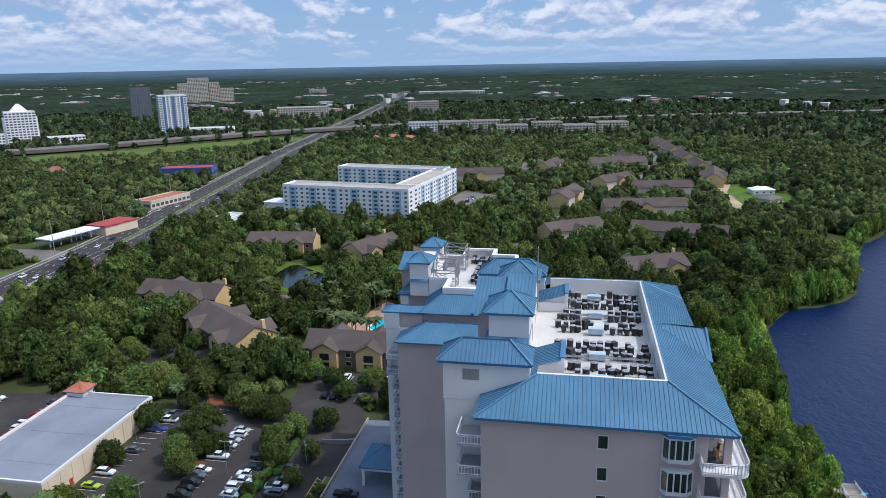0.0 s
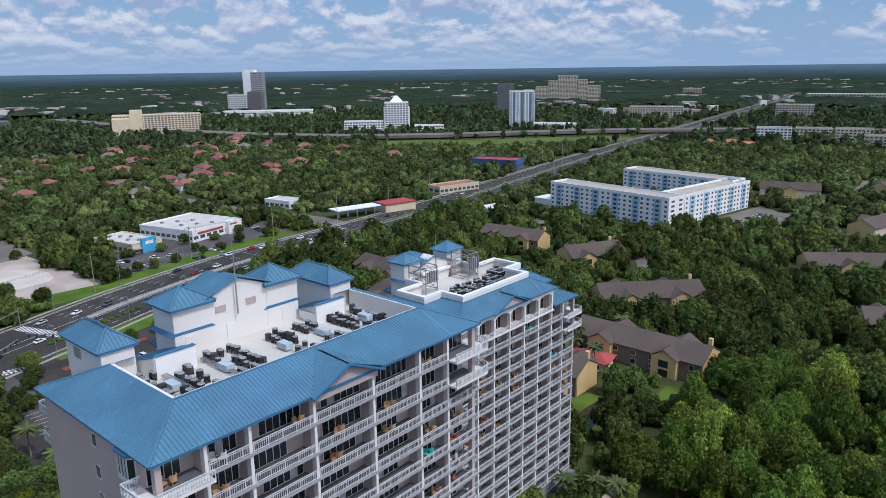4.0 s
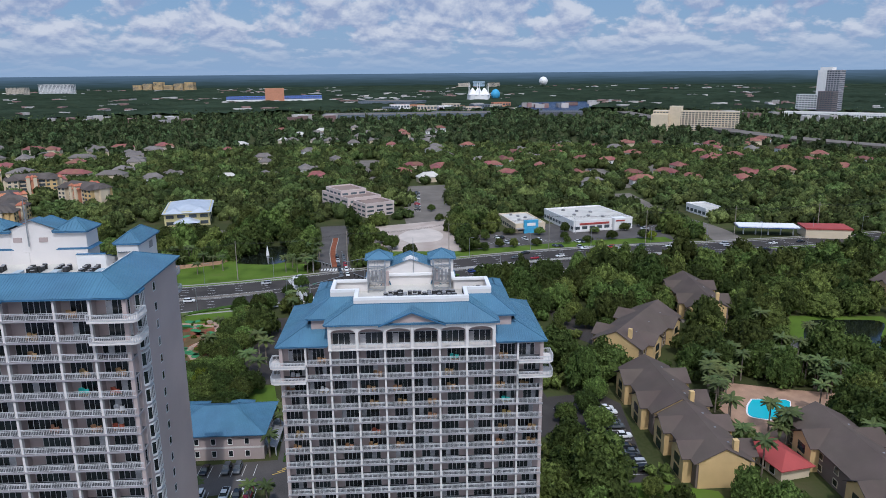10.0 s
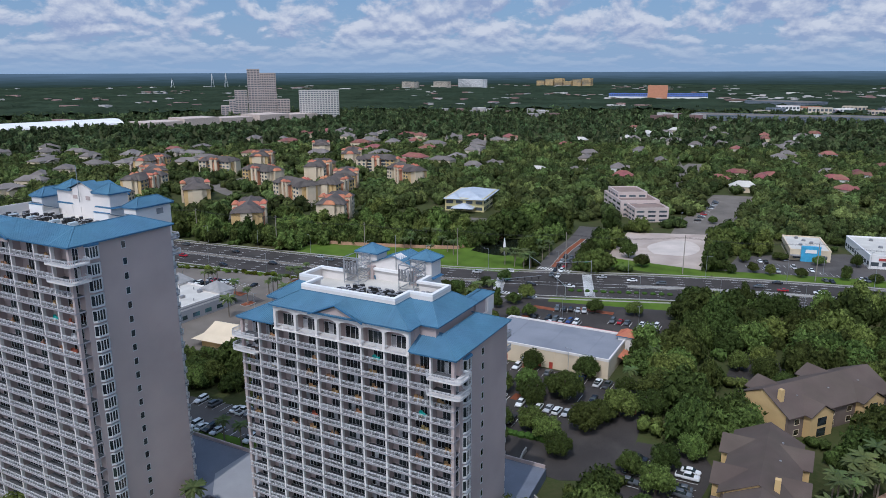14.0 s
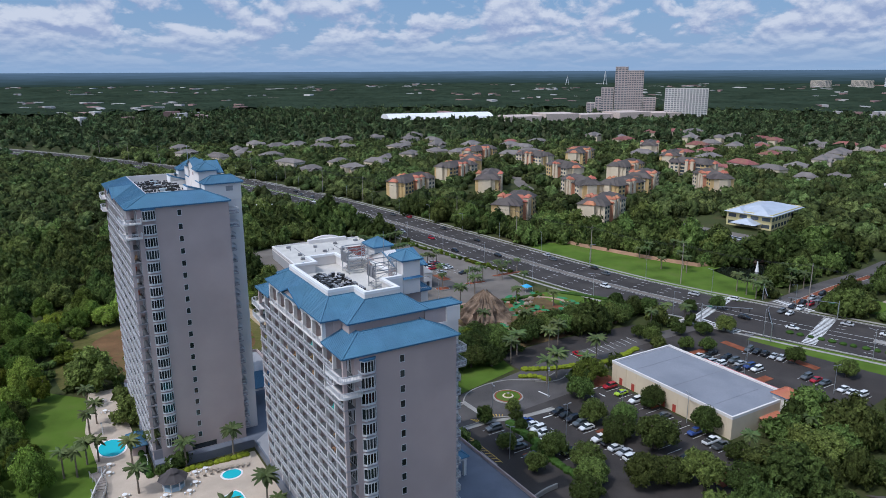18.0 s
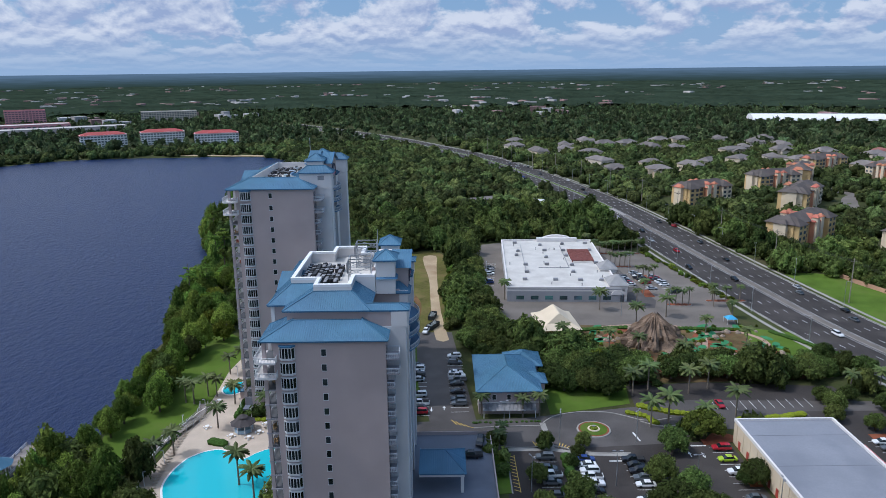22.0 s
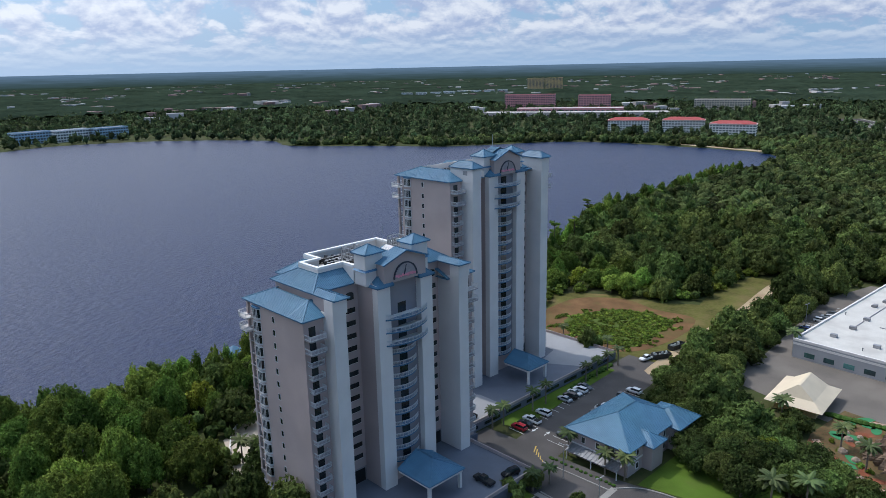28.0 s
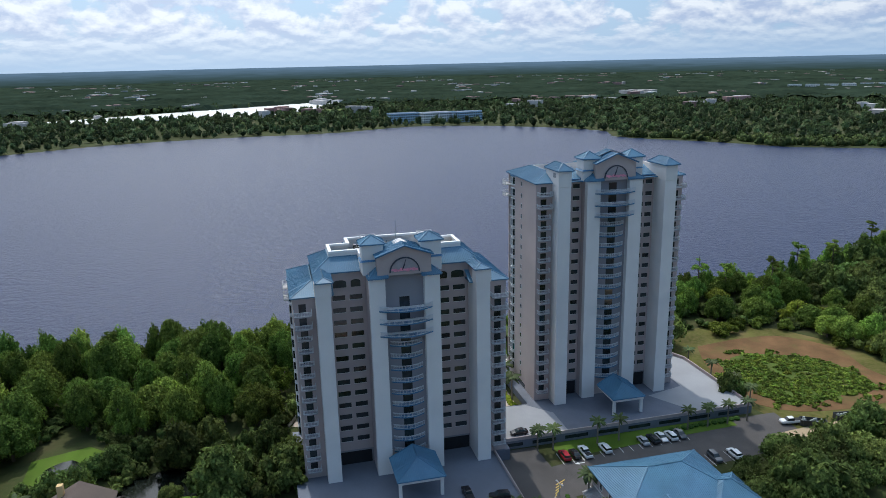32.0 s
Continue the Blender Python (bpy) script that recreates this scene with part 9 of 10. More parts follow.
FRONDS = frond_form().mesh("crown", PALMM)
PTRUNK = Form().cyl(0, 0, 0, 0.5, 0.20, 0.16, 8).cyl(0, 0, 0.5, 1.0, 0.16, 0.13, 8).mesh("trunk", mat("palm_bark", (0.22, 0.18, 0.14), 0.95, 0, 0.25, 1.5, 8.0, 0.4))


def palm(x, y, h, r, z=0.0, label="palm with a grey trunk and drooping green fronds"):
    t = thing("palm", x, y, z, label, "palm", "palms", rt.uniform(0, 360))
    part("trunk", PTRUNK, None, t, at=Matrix.Diagonal((1 + r * 0.1, 1 + r * 0.1, h, 1)))
    part("crown", FRONDS, None, t, at=Matrix.Translation((0, 0, h)) @ Matrix.Diagonal((r * 1.12, r * 1.12, r * 1.12, 1)))


for x, y, h, r in ((-101.8, 96.6, 8, 3.0), (-120, 96.3, 8, 3.0), (-101.4, 118, 8.5, 3.4), (-121.4, 114.3, 8, 3.2), (-96, 120, 8, 3.2), (-113, 100, 8, 3), (-96, 101, 8, 3), (-50.5, 112.5, 6.5, 2.4), (-66.8, 112.5, 6.5, 2.4), (-62, 113.5, 6, 2.2),
                   (-66, 8, 8, 2.6), (-103, 23, 8, 3.2), (-117, -77, 8, 2.2), (-126, 4, 6.5, 2.2),
                   (-82, 59, 7, 2.6), (-127, 32, 8, 3.2), (-136, 50, 6, 2.4), (-118, 80, 8, 2.8), (-140, 78, 6.5, 2.4), (-106, 70, 7, 2.6), (-98, 62, 6, 2.4), (-146, 62, 6, 2.4), (-112, 44, 9, 3.0),
                   (15.4, 106, 8, 2.6), (10.2, 112, 7, 2.6), (21.4, 103.5, 6.5, 2.5), (28.4, 98, 6, 2.3), (33.6, 103, 7, 2.4), (36.4, 102, 7, 2.3), (31, 98, 6.5, 2.4), (-1.9, 138.5, 8, 2.8), (-1, 113.5, 8, 2.6), (26.7, 76, 6.5, 2.3), (29, 82, 6.5, 2.3), (28, 64, 6, 2.3), (22, 118, 6.5, 2.6),
                   (29, 132, 7, 2.5), (31.5, 138, 7, 2.4), (8.6, 146, 9, 2.8), (3.5, 152, 8, 2.8), (-3.5, 142, 4, 1.8), (-4, 146, 4, 1.8), (-3, 166, 7, 2.4), (2, 170, 7, 2.4), (6, 172, 6.5, 2.4),
                   (-29, 62, 6, 1.9), (-29, 68, 6, 1.9), (-29, 74, 6, 1.9), (-29, 56, 6, 1.9), (-29, 94, 6.5, 2), (-29, 100, 6.5, 2), (-28, 116, 6, 2), (-28.5, 112, 6, 2), (-54, 131, 5, 1.9), (-55, 126, 4.5, 1.8), (-20, 48.5, 5, 1.8), (-2, 49, 5, 1.8), (9, 50, 5, 1.8), (-12, 48, 5, 1.8),
                   (-160, 102, 7, 2.4), (-170, 100, 7, 2.4), (-176, 104, 6.5, 2.4), (-150, 20, 6.5, 2.2), (-152, 34, 6.5, 2.2), (-110, 122, 7, 2.8), (-112, 180, 6, 2.2), (-140, 180, 6, 2.4), (-134, 182, 6, 2.4)):
    z = 2.2 if (-26 < x < -18 and 52 < y < 124) else 0.0
    palm(x, y, h, r, z)
rp = random.Random(6)
for x, y in ((-108, 265), (-128, 279), (-75.6, 240), (-90, 244), (-96, 276), (-64, 264), (-110, 287), (-54, 246), (-46, 233), (-33, 232), (-48, 246), (-84, 262), (-80, 274), (-72, 272), (-58, 270), (-88, 254), (-92, 266), (-100, 255), (-66, 236), (-56, 235), (-84, 240), (-104, 274), (-78, 280), (-68, 284), (-50, 272)):
    palm(x + rp.uniform(-1, 1), y + rp.uniform(-1, 1), rp.uniform(6, 10), rp.uniform(2.2, 3.2))
for i in range(34):
    a_ = rp.uniform(0, 6.283)
    palm(-66 + rp.uniform(17, 27) * math.cos(a_), 257 + rp.uniform(17, 24) * math.sin(a_), rp.uniform(5, 9), rp.uniform(2.0, 3.0), 0.0, "palm with a bushy green crown near the apartments' pool")
for i in range(26):
    palm(rp.uniform(-262, -225), rp.uniform(88, 104) if i % 2 else rp.uniform(60, 66) - 60 + rp.uniform(20, 60), rp.uniform(5, 8), rp.uniform(2.0, 2.8))

# kerbed islands with palms in the supermarket's car park
def kerb_island(x, y, w, d, yaw, palms):
    t = thing("planted_island", x, y, 0, "kerbed island of red mulch with palms", "traffic island", "car park islands", yaw)
    oval = [(w / 2 * abs(math.cos(a)) ** 0.6 * (1 if math.cos(a) > 0 else -1), d / 2 * abs(math.sin(a)) ** 0.6 * (1 if math.sin(a) > 0 else -1)) for a in np.arange(0, 6.28, 0.35)]
    part("kerb", Form().prism(oval, 0.0, 0.2), CONCRETE, t)
    part("mulch", Form().prism([(u * (1 - 0.5 / w), v * (1 - 0.5 / d)) for u, v in oval], 0.1, 0.24), MULCH, t, "red mulch")
    for k in range(palms):
        q = (k + 0.5) / palms - 0.5
        palm(x + q * w * math.cos(math.radians(yaw)), y + q * w * math.sin(math.radians(yaw)), rp.uniform(5.5, 7.0), rp.uniform(1.7, 2.2), 0.2, "short palm in a kerbed island")


for a_ in ((-136.7, 17.6, 10.5, 3.4, -5, 4), (-119.3, 17.6, 6.5, 4.4, -5, 1), (-126.6, -41.0, 12, 2.6, -3, 5), (-132.6, -17.0, 9.5, 2.6, -5, 4), (-130.5, -66.6, 26, 2.8, -2, 8), (-157.6, 13.4, 17, 3.2, -2, 3)):
    kerb_island(*a_)
for q in np.linspace(0, 1, 24):
    shrub(-145.5 - 13.8 * q + rp.uniform(-1.2, 1.2), -66 + 78 * q, rp.uniform(1.2, 2.4), rp.uniform(1.2, 2.6), "green shrub in the bed along the road", "roadside shrubs")
# low hedges and planted beds
HEDGE = mat("yellow_hedge", (0.20, 0.24, 0.02), 0.9, 0, 0.3, 0.8, 4.0, 0.9, grain=0.2, spec=0.1)
HEDGEG = mat("green_hedge", (0.05, 0.10, 0.02), 0.9, 0, 0.3, 0.8, 4.0, 0.9, grain=0.2, spec=0.1)


def hedge(line, w, h, material, label):
    n_ = len(line)
    f = Form()
    r = random.Random(int(line[0][0] * 7))
    pts = smooth_line(line, 1.2) if n_ > 2 else [(line[0][0] + (line[1][0] - line[0][0]) * k / 12, line[0][1] + (line[1][1] - line[0][1]) * k / 12) for k in range(13)]
    for x, y in pts:
        x, y = x + r.uniform(-0.2, 0.2), y + r.uniform(-0.2, 0.2)
        s = w * r.uniform(0.8, 1.15)
        f.cyl(x, y, 0, h * 0.6, s * 0.9, s, 7).cyl(x, y, h * 0.6, h * r.uniform(0.95, 1.15), s, s * 0.5, 7)
    solid("hedge", f, material, label, "hedge", "", "hedges")


for ln, w, h, m_ in (([(-96, 108), (-104, 112), (-112, 114)], 1.3, 1.0, HEDGE), ([(-122, 117), (-132, 116), (-140, 114)], 1.3, 1.0, HEDGE), ([(-92, 112), (-96, 114), (-98, 118)], 1.2, 0.9, HEDGE), ([(13.5, 113.6), (6, 113.8), (-4, 114)], 1.0, 0.9, HEDGE),
                     ([(18.6, 112), (18.8, 100), (18.6, 88)], 0.9, 1.2, HEDGEG), ([(21, 126), (18, 127)], 1.4, 1.2, HEDGEG), ([(-160, 50), (-172, 70), (-180, 90)], 1.2, 0.9, HEDGEG), ([(-90, 46), (-110, 44), (-150, 48)], 1.2, 0.9, HEDGEG), ([(-27.6, 58), (-28.4, 80)], 0.9, 0.8, HEDGEG),
                     ([(-200, 132), (-214, 172)], 1.3, 0.9, HEDGEG), ([(-48, 116.5), (-56, 116.4), (-66, 116.2)], 0.5, 0.4, HEDGEG), ([(-68, 150), (-69, 168)], 1.2, 1.3, HEDGEG), ([(-70.5, 136), (-70, 150)], 1.4, 1.6, HEDGEG)):
    hedge(ln, w, h, m_, "clipped yellow-green hedge beside the drive" if m_ is HEDGE else "clipped dark green hedge on mulch")
for x, y, w, d in ((-110, 128.5, 6, 3), (-112.5, 146, 3, 6), (-154.9, 152.8, 8, 3), (-155.9, 126.9, 8, 3), (-90, 151.5, 4, 2), (-66, 152.5, 4, 5), (-172, 130, 3, 10), (-178, 150, 3, 14), (-100, 184, 10, 4), (-128, 2, 4, 10), (-134, -24, 4, 4)):
    slab("planting_bed", rect(x - w / 2, x + w / 2, y - d / 2, y + d / 2), 0.16, MULCH, "kerbed bed of red mulch", "bed", clear=False)

# ---- cars ----
PAINT = {}
for nm, col in (("white", (0.72, 0.72, 0.72)), ("silver", (0.42, 0.43, 0.45)), ("black", (0.015, 0.015, 0.018)), ("grey", (0.10, 0.11, 0.12)), ("red", (0.35, 0.02, 0.03)), ("blue", (0.03, 0.06, 0.20)), ("green", (0.35, 0.50, 0.03))):
    PAINT[nm] = mat(nm + "_car_paint", col, 0.25, 0.0, 0.04, 0.5, 6.0, 0.0, spec=0.6)
RUBBER = mat("rubber", (0.02, 0.02, 0.02), 0.9)


def loft(rings):
    f = Form()
    n = len(rings[0])
    for r_ in rings:
        f.v += r_
    for k in range(len(rings) - 1):
        for i in range(n):
            f.f.append((k * n + i, k * n + (i + 1) % n, (k + 1) * n + (i + 1) % n, (k + 1) * n + i))
    f.f += [tuple(range(n))[::-1], tuple(range((len(rings) - 1) * n, len(rings) * n))]
    return f


def car_body(kind):
    """Nose at +x. Rings of eight corners along the length."""
    if kind == "sedan":
        prof = [(-2.3, 0.45, 0.80, 0.80), (-2.2, 0.32, 0.95, 0.86), (-1.2, 0.28, 0.98, 0.92), (1.1, 0.28, 0.95, 0.92), (2.1, 0.30, 0.80, 0.86), (2.3, 0.42, 0.66, 0.74)]
    elif kind == "suv":
        prof = [(-2.35, 0.5, 1.05, 0.86), (-2.25, 0.36, 1.15, 0.93), (-1.2, 0.34, 1.16, 0.97), (1.1, 0.34, 1.12, 0.97), (2.1, 0.36, 1.0, 0.92), (2.35, 0.48, 0.80, 0.80)]
    else:
        prof = [(-2.9, 0.55, 1.05, 0.92), (-2.8, 0.42, 1.12, 0.97), (-1.2, 0.42, 1.12, 1.0), (1.4, 0.42, 1.15, 1.0), (2.5, 0.44, 1.08, 0.96), (2.75, 0.52, 0.85, 0.85)]
    return loft([[(x, -w * 0.92, lo), (x, -w, (lo + hi) / 2), (x, -w * 0.90, hi), (x, -w * 0.5, hi + 0.04), (x, w * 0.5, hi + 0.04), (x, w * 0.90, hi), (x, w, (lo + hi) / 2), (x, w * 0.92, lo)] for x, lo, hi, w in prof])


def car_cabin(kind, glass):
    a, b2, c, d, z0, z1 = {"sedan": (-1.75, -1.0, 0.35, 1.15, 0.95, 1.45), "suv": (-2.15, -1.95, 0.35, 1.1, 1.13, 1.72), "truck": (-0.9, -0.7, 0.7, 1.45, 1.12, 1.80)}[kind]
    if glass:
        return Form().frustum((a, d, -0.83, 0.83), (b2, c, -0.66, 0.66), z0, z1)
    return Form().frustum((b2 - 0.06, c + 0.06, -0.68, 0.68), (b2 + 0.1, c - 0.1, -0.60, 0.60), z1 - 0.03, z1 + 0.05)


WHEEL = Form()
for i in range(12):
    a = 2 * math.pi * i / 12
    WHEEL.v += [(0.33 * math.cos(a), -0.11, 0.33 * math.sin(a)), (0.33 * math.cos(a), 0.11, 0.33 * math.sin(a))]
WHEEL.f = [(2 * i, 2 * i + 1, (2 * i + 3) % 24, (2 * i + 2) % 24) for i in range(12)] + [tuple(range(0, 24, 2))[::-1], tuple(range(1, 24, 2))]
AXLE = Form().add([(x, y - 0.82, z) for x, y, z in WHEEL.v], WHEEL.f).add([(x, y + 0.82, z) for x, y, z in WHEEL.v], WHEEL.f).mesh("wheels", RUBBER)
WHEEL = WHEEL.mesh("wheel", RUBBER)
CARS = {}
CARWORD = {"sedan": "saloon car", "suv": "sport utility car", "truck": "pickup truck"}


def car(x, y, yaw, kind="sedan", colour="white", z=0.06, where="parked on asphalt"):
    key = (kind, colour, where)
    m = pose(x, y, z, 0, 0, yaw)
    if key in CARS:
        return copy_thing(CARS[key], m)
    t = thing("car", x, y, z, colour + " " + CARWORD[kind] + " " + where, "car", "cars " + where, yaw)
    part("body", car_body(kind), PAINT[colour], t)
    part("glasshouse", car_cabin(kind, True), GLASS, t, "dark car glass")
    part("car_roof", car_cabin(kind, False), PAINT[colour], t)
    if kind == "truck":
        part("load_bed", Form().box(-2.7, -1.0, -0.8, 0.8, 1.14, 1.17), RUBBER, t, "dark load bed")
    for wx_ in (-1.42, 1.42):
        part("wheel_pair", AXLE, None, t, at=pose(wx_, 0, 0.33))
    CARS[key] = t
    return t


rc = random.Random(9)
TONES = ["white"] * 5 + ["silver"] * 4 + ["black"] * 4 + ["grey"] * 4 + ["red"] * 2 + ["blue"]
KINDS = ["sedan"] * 5 + ["suv"] * 4 + ["truck"]
stalls = Form()


def row(x0, y0, x1, y1, heading, fill=0.8, step=2.75, lines=True, first=None, z=0.06):
    """A row of parking stalls from one end to the other. heading: where the noses point."""
    d = math.hypot(x1 - x0, y1 - y0)
    n = int(d / step)
    ux, uy = (x1 - x0) / d, (y1 - y0) / d
    hx_, hy_ = math.cos(radians(heading)), math.sin(radians(heading))
    for i in range(n + 1):
        x, y = x0 + ux * step * i, y0 + uy * step * i
        if lines:
            a, b2 = (x - hx_ * 2.6, y - hy_ * 2.6), (x + hx_ * 2.6, y + hy_ * 2.6)
            q = [(a[0] - ux * 0.06, a[1] - uy * 0.06), (a[0] + ux * 0.06, a[1] + uy * 0.06), (b2[0] + ux * 0.06, b2[1] + uy * 0.06), (b2[0] - ux * 0.06, b2[1] - uy * 0.06)]
            stalls.prism(q, z - 0.05, z)
        if i < n and rc.random() < fill:
            car(x + ux * step / 2 + rc.uniform(-0.15, 0.15), y + uy * step / 2 + rc.uniform(-0.15, 0.15), heading + (180 if rc.random() < 0.3 else 0) + rc.uniform(-2, 2), rc.choice(KINDS), first or rc.choice(TONES))


row(-65, 134.5, -65.4, 156, 0, 0.85)
row(-75, 135.5, -74.4, 160, 0, 0.55)
row(-86.5, 136, -87, 150, 0, 0.9)
row(-86, 153.5, -86, 170, 0, 0.8)
row(-110.5, 131, -109.6, 178, 0, 0.42)
row(-98, 166, -98, 182, 0, 0.4)
row(-152.5, 129, -154, 148, 0, 0.85)
row(-158.5, 129.5, -160.5, 150, 0, 0.75)
row(-172, 134, -176, 150, 14, 0.6)
row(-148, 158, -150, 178, 0, 0.5)
row(-168, 158, -170, 178, 0, 0.4)
row(-33.2, 112, -31.2, 76, 0, 0.5)
row(-44.5, 110, -43.6, 68, 0, 0.45)
row(-118, 108, -148, 106.5, 90, 0.1)
row(-43, 140, -43, 131, 0, 0.35, z=2.97, lines=False)
row(-121, -36, -124, -8, 5, 0.6)
row(-130, -30, -132, 0, 5, 0.75)
row(-137, -24, -140, 4, 5, 0.7)
row(-64, -50, -60, -10, 95 - 90, 0.35)
row(-72, 205, -34, 204.5, 90, 0.6)
row(-72, 192.5, -58, 193, 90, 0.7)
row(-280, 196, -262, 250, 20, 0.3)
row(-292, 200, -276, 250, 20, 0.3)
row(-296, 292, -330, 300, 100, 0.4)
row(-380, 156, -470, 157, 90, 0.25)
row(-306, -30, -312, 36, 10, 0.7)
row(-100, 380, -70, 400, 60, 0.4)
x, y = hot(20, 20)
row(x, y, *hot(20, 80), -9, 0.5)
row(*hot(32, 20), *hot(32, 80), -9, 0.4)
for x0_, y0_, x1_, y1_ in ((-194, 408, -166, 408), (20, 452, 54, 452), (-140, 580, -100, 580), (-580, 330, -540, 330), (-416, -160, -384, -160)):
    row(x0_, y0_, x1_, y1_, 90, 0.6)
solid("stall_line", stalls, LINE, "white painted lines of the parking stalls", "road marking", "stuff")
car(-110, 137.6, 0, "sedan", "green")
car(-33.5, 46, 80, "truck", "white", 0.08, "parked on the sandy track")
for x, y, yw, k, c in ((-46.5, 139.5, 0, "truck", "black"), (-49, 133, 80, "suv", "black"), (-22.5, 119, 90, "sedan", "black")):
    car(x, y, yw, k, c, 2.96 if x < -40 else 2.26, "parked on the deck")
# traffic
for i in range(74):
    s = S_CROSS - 560 + 15.5 * i + rc.uniform(-5, 5)
    if i > 50:
        s = S_CROSS + 40 + (i - 50) * 16 + rc.uniform(-4, 4)
    x, y, hd = at_line(MAIN, max(20, s))
    side = rc.choice((-1, 1))
    off = side * rc.choice((4.6, 8.4, 12.3, 16.2))
    x, y = x - math.sin(radians(hd)) * off, y + math.cos(radians(hd)) * off
    car(x, y, hd + (0 if side < 0 else 180), rc.choice(KINDS), rc.choice(TONES), 0.08, "driving on the road")
for k in range(10):
    x, y, hd = at_line(SIDE, 18 + 9 * (k // 2))
    off = -5.2 if k % 2 else -2.0
    car(x - math.sin(radians(hd)) * off, y + math.cos(radians(hd)) * off, hd + 180, rc.choice(KINDS), rc.choice(TONES), 0.08, "waiting at the crossing")

# ---- condensers on the tower roofs ----


def condenser_case():
    return Form().cyl(0, 0, 0.35, 1.05, 0.42, 0.42, 10).box(-0.35, -0.27, -0.3, 0.3, 0, 0.36).box(0.27, 0.35, -0.3, 0.3, 0, 0.36)


def condenser_top():
    f = Form().cyl(0, 0, 1.05, 1.10, 0.44, 0.40, 10)
    return f.cyl(0, 0, 1.10, 1.13, 0.12, 0.12, 6)


CASE, TOPM = condenser_case().mesh("case", BLACKM), condenser_top().mesh("fan_guard", GREYM)
CASE2 = Form().box(-0.4, 0.4, -0.4, 0.4, 0.35, 1.25).box(-0.35, -0.27, -0.3, 0.3, 0, 0.36).box(0.27, 0.35, -0.3, 0.3, 0, 0.36).mesh("case", BLACKM)


def condenser(x, y, z, square=False, s=1.0):
    t = thing("condenser", x, y, z, "black air-conditioner condenser on short feet", "air conditioner", "roof condensers", rc.uniform(0, 90))
    part("case", CASE2 if square else CASE, None, t, at=Matrix.Diagonal((s, s, s, 1)))
    if not square:
        part("fan_guard", TOPM, None, t, "grey fan guard", at=Matrix.Diagonal((s, s, s, 1)))


zB = 64.70
BOXES = (-13.2, -7.0, 0.8, 6.5, 13.4)
for band in (-14.5, -13.0, -11.5, -10.0, -6.6, -5.1, -3.6, 1.2, 2.7, 5.6, 7.1, 10.2, 11.7, 14.4):
    for k in range(13):
        x = -6.2 - 0.82 * k
        boxed = abs(x + 11.5) < 1.5 and any(abs(band - q) < 1.0 for q in BOXES)
        if rc.random() < 0.88 and not (abs(band) < 1 and k > 8) and not boxed:
            condenser(BX + x + rc.uniform(-0.15, 0.15), BY + band + rc.uniform(-0.12, 0.12), zB, rc.random() < 0.12, rc.uniform(0.72, 0.95))
for k in range(3):
    f = Form()
    yb = (-12.25, -7.1, 6.5)[k]
    rack = thing("pipe_rack", BX - 11.0, BY + yb, zB, "low steel rack of pipes between the condensers", "pipe rack", "pipe racks")
    for j in range(4):
        f.bar((-5, -0.3 + 0.2 * j, 0.45), (5, -0.3 + 0.2 * j, 0.45), 0.05)
    part("pipes", f, STEEL, rack)
    part("feet", Form().box(-4.5, -4.3, -0.4, 0.4, 0, 0.4).box(4.3, 4.5, -0.4, 0.4, 0, 0.4), STEEL, rack)
for y in BOXES:
    bx_ = thing("junction_box", BX - 11.5, BY + y, zB, "pale blue-grey metal box among the condensers", "box", "junction boxes")
    part("box", Form().box(-0.9, 0.9, -0.5, 0.5, 0.2, 0.9), mat("pale_box", (0.42, 0.50, 0.55), 0.6), bx_)
zA = 52.55
for i in range(8):
    for k in range(15):
        if rc.random() < (0.8 if i < 5 or k > 10 else 0.4):
            condenser(AX - 4.4 - 1.0 * i, AY - 5.0 + 0.95 * k, zA, rc.random() < 0.2)
for i in range(4):
    for k in range(4):
        condenser(AX - 10.4 - 1.0 * i, AY + 10.6 + 0.95 * k, zA, rc.random() < 0.2)

# ---- balcony furniture ----
WICKER = mat("wicker", (0.36, 0.25, 0.11), 0.8, 0, 0.3, 2.0, 9.0, 0.2, per=0.3)
TEALF = mat("teal_plastic", (0.03, 0.42, 0.38), 0.5)
REDF = mat("red_cushion", (0.34, 0.09, 0.05), 0.8)


def chair(x, y, z, yaw, m_, label):
    key = ("balcony_chair", m_.name)
    if key in CARS:
        return copy_thing(CARS[key], pose(x, y, z, 0, 0, yaw))
    t = thing("balcony_chair", x, y, z, label, "chair", "balcony chairs", yaw)
    part("seat", Form().box(-0.32, 0.32, -0.32, 0.32, 0.36, 0.48), m_, t)
    part("backrest", Form().prism(arc(0, 0, 0.38, 100, 260, 8) + arc(0, 0, 0.30, 260, 100, 8), 0.40, 1.02), m_, t)
    for sx_ in (-0.26, 0.26):
        for sy_ in (0,):
            part("leg", shared("chair_leg", lambda: Form().box(-0.03, 0.03, -0.29, -0.23, 0, 0.37).box(-0.03, 0.03, 0.23, 0.29, 0, 0.37).box(-0.03, 0.03, -0.23, 0.23, 0.0, 0.05), WICKER), None, t, at=pose(sx_, sy_, 0))
    CARS[key] = t
    return t


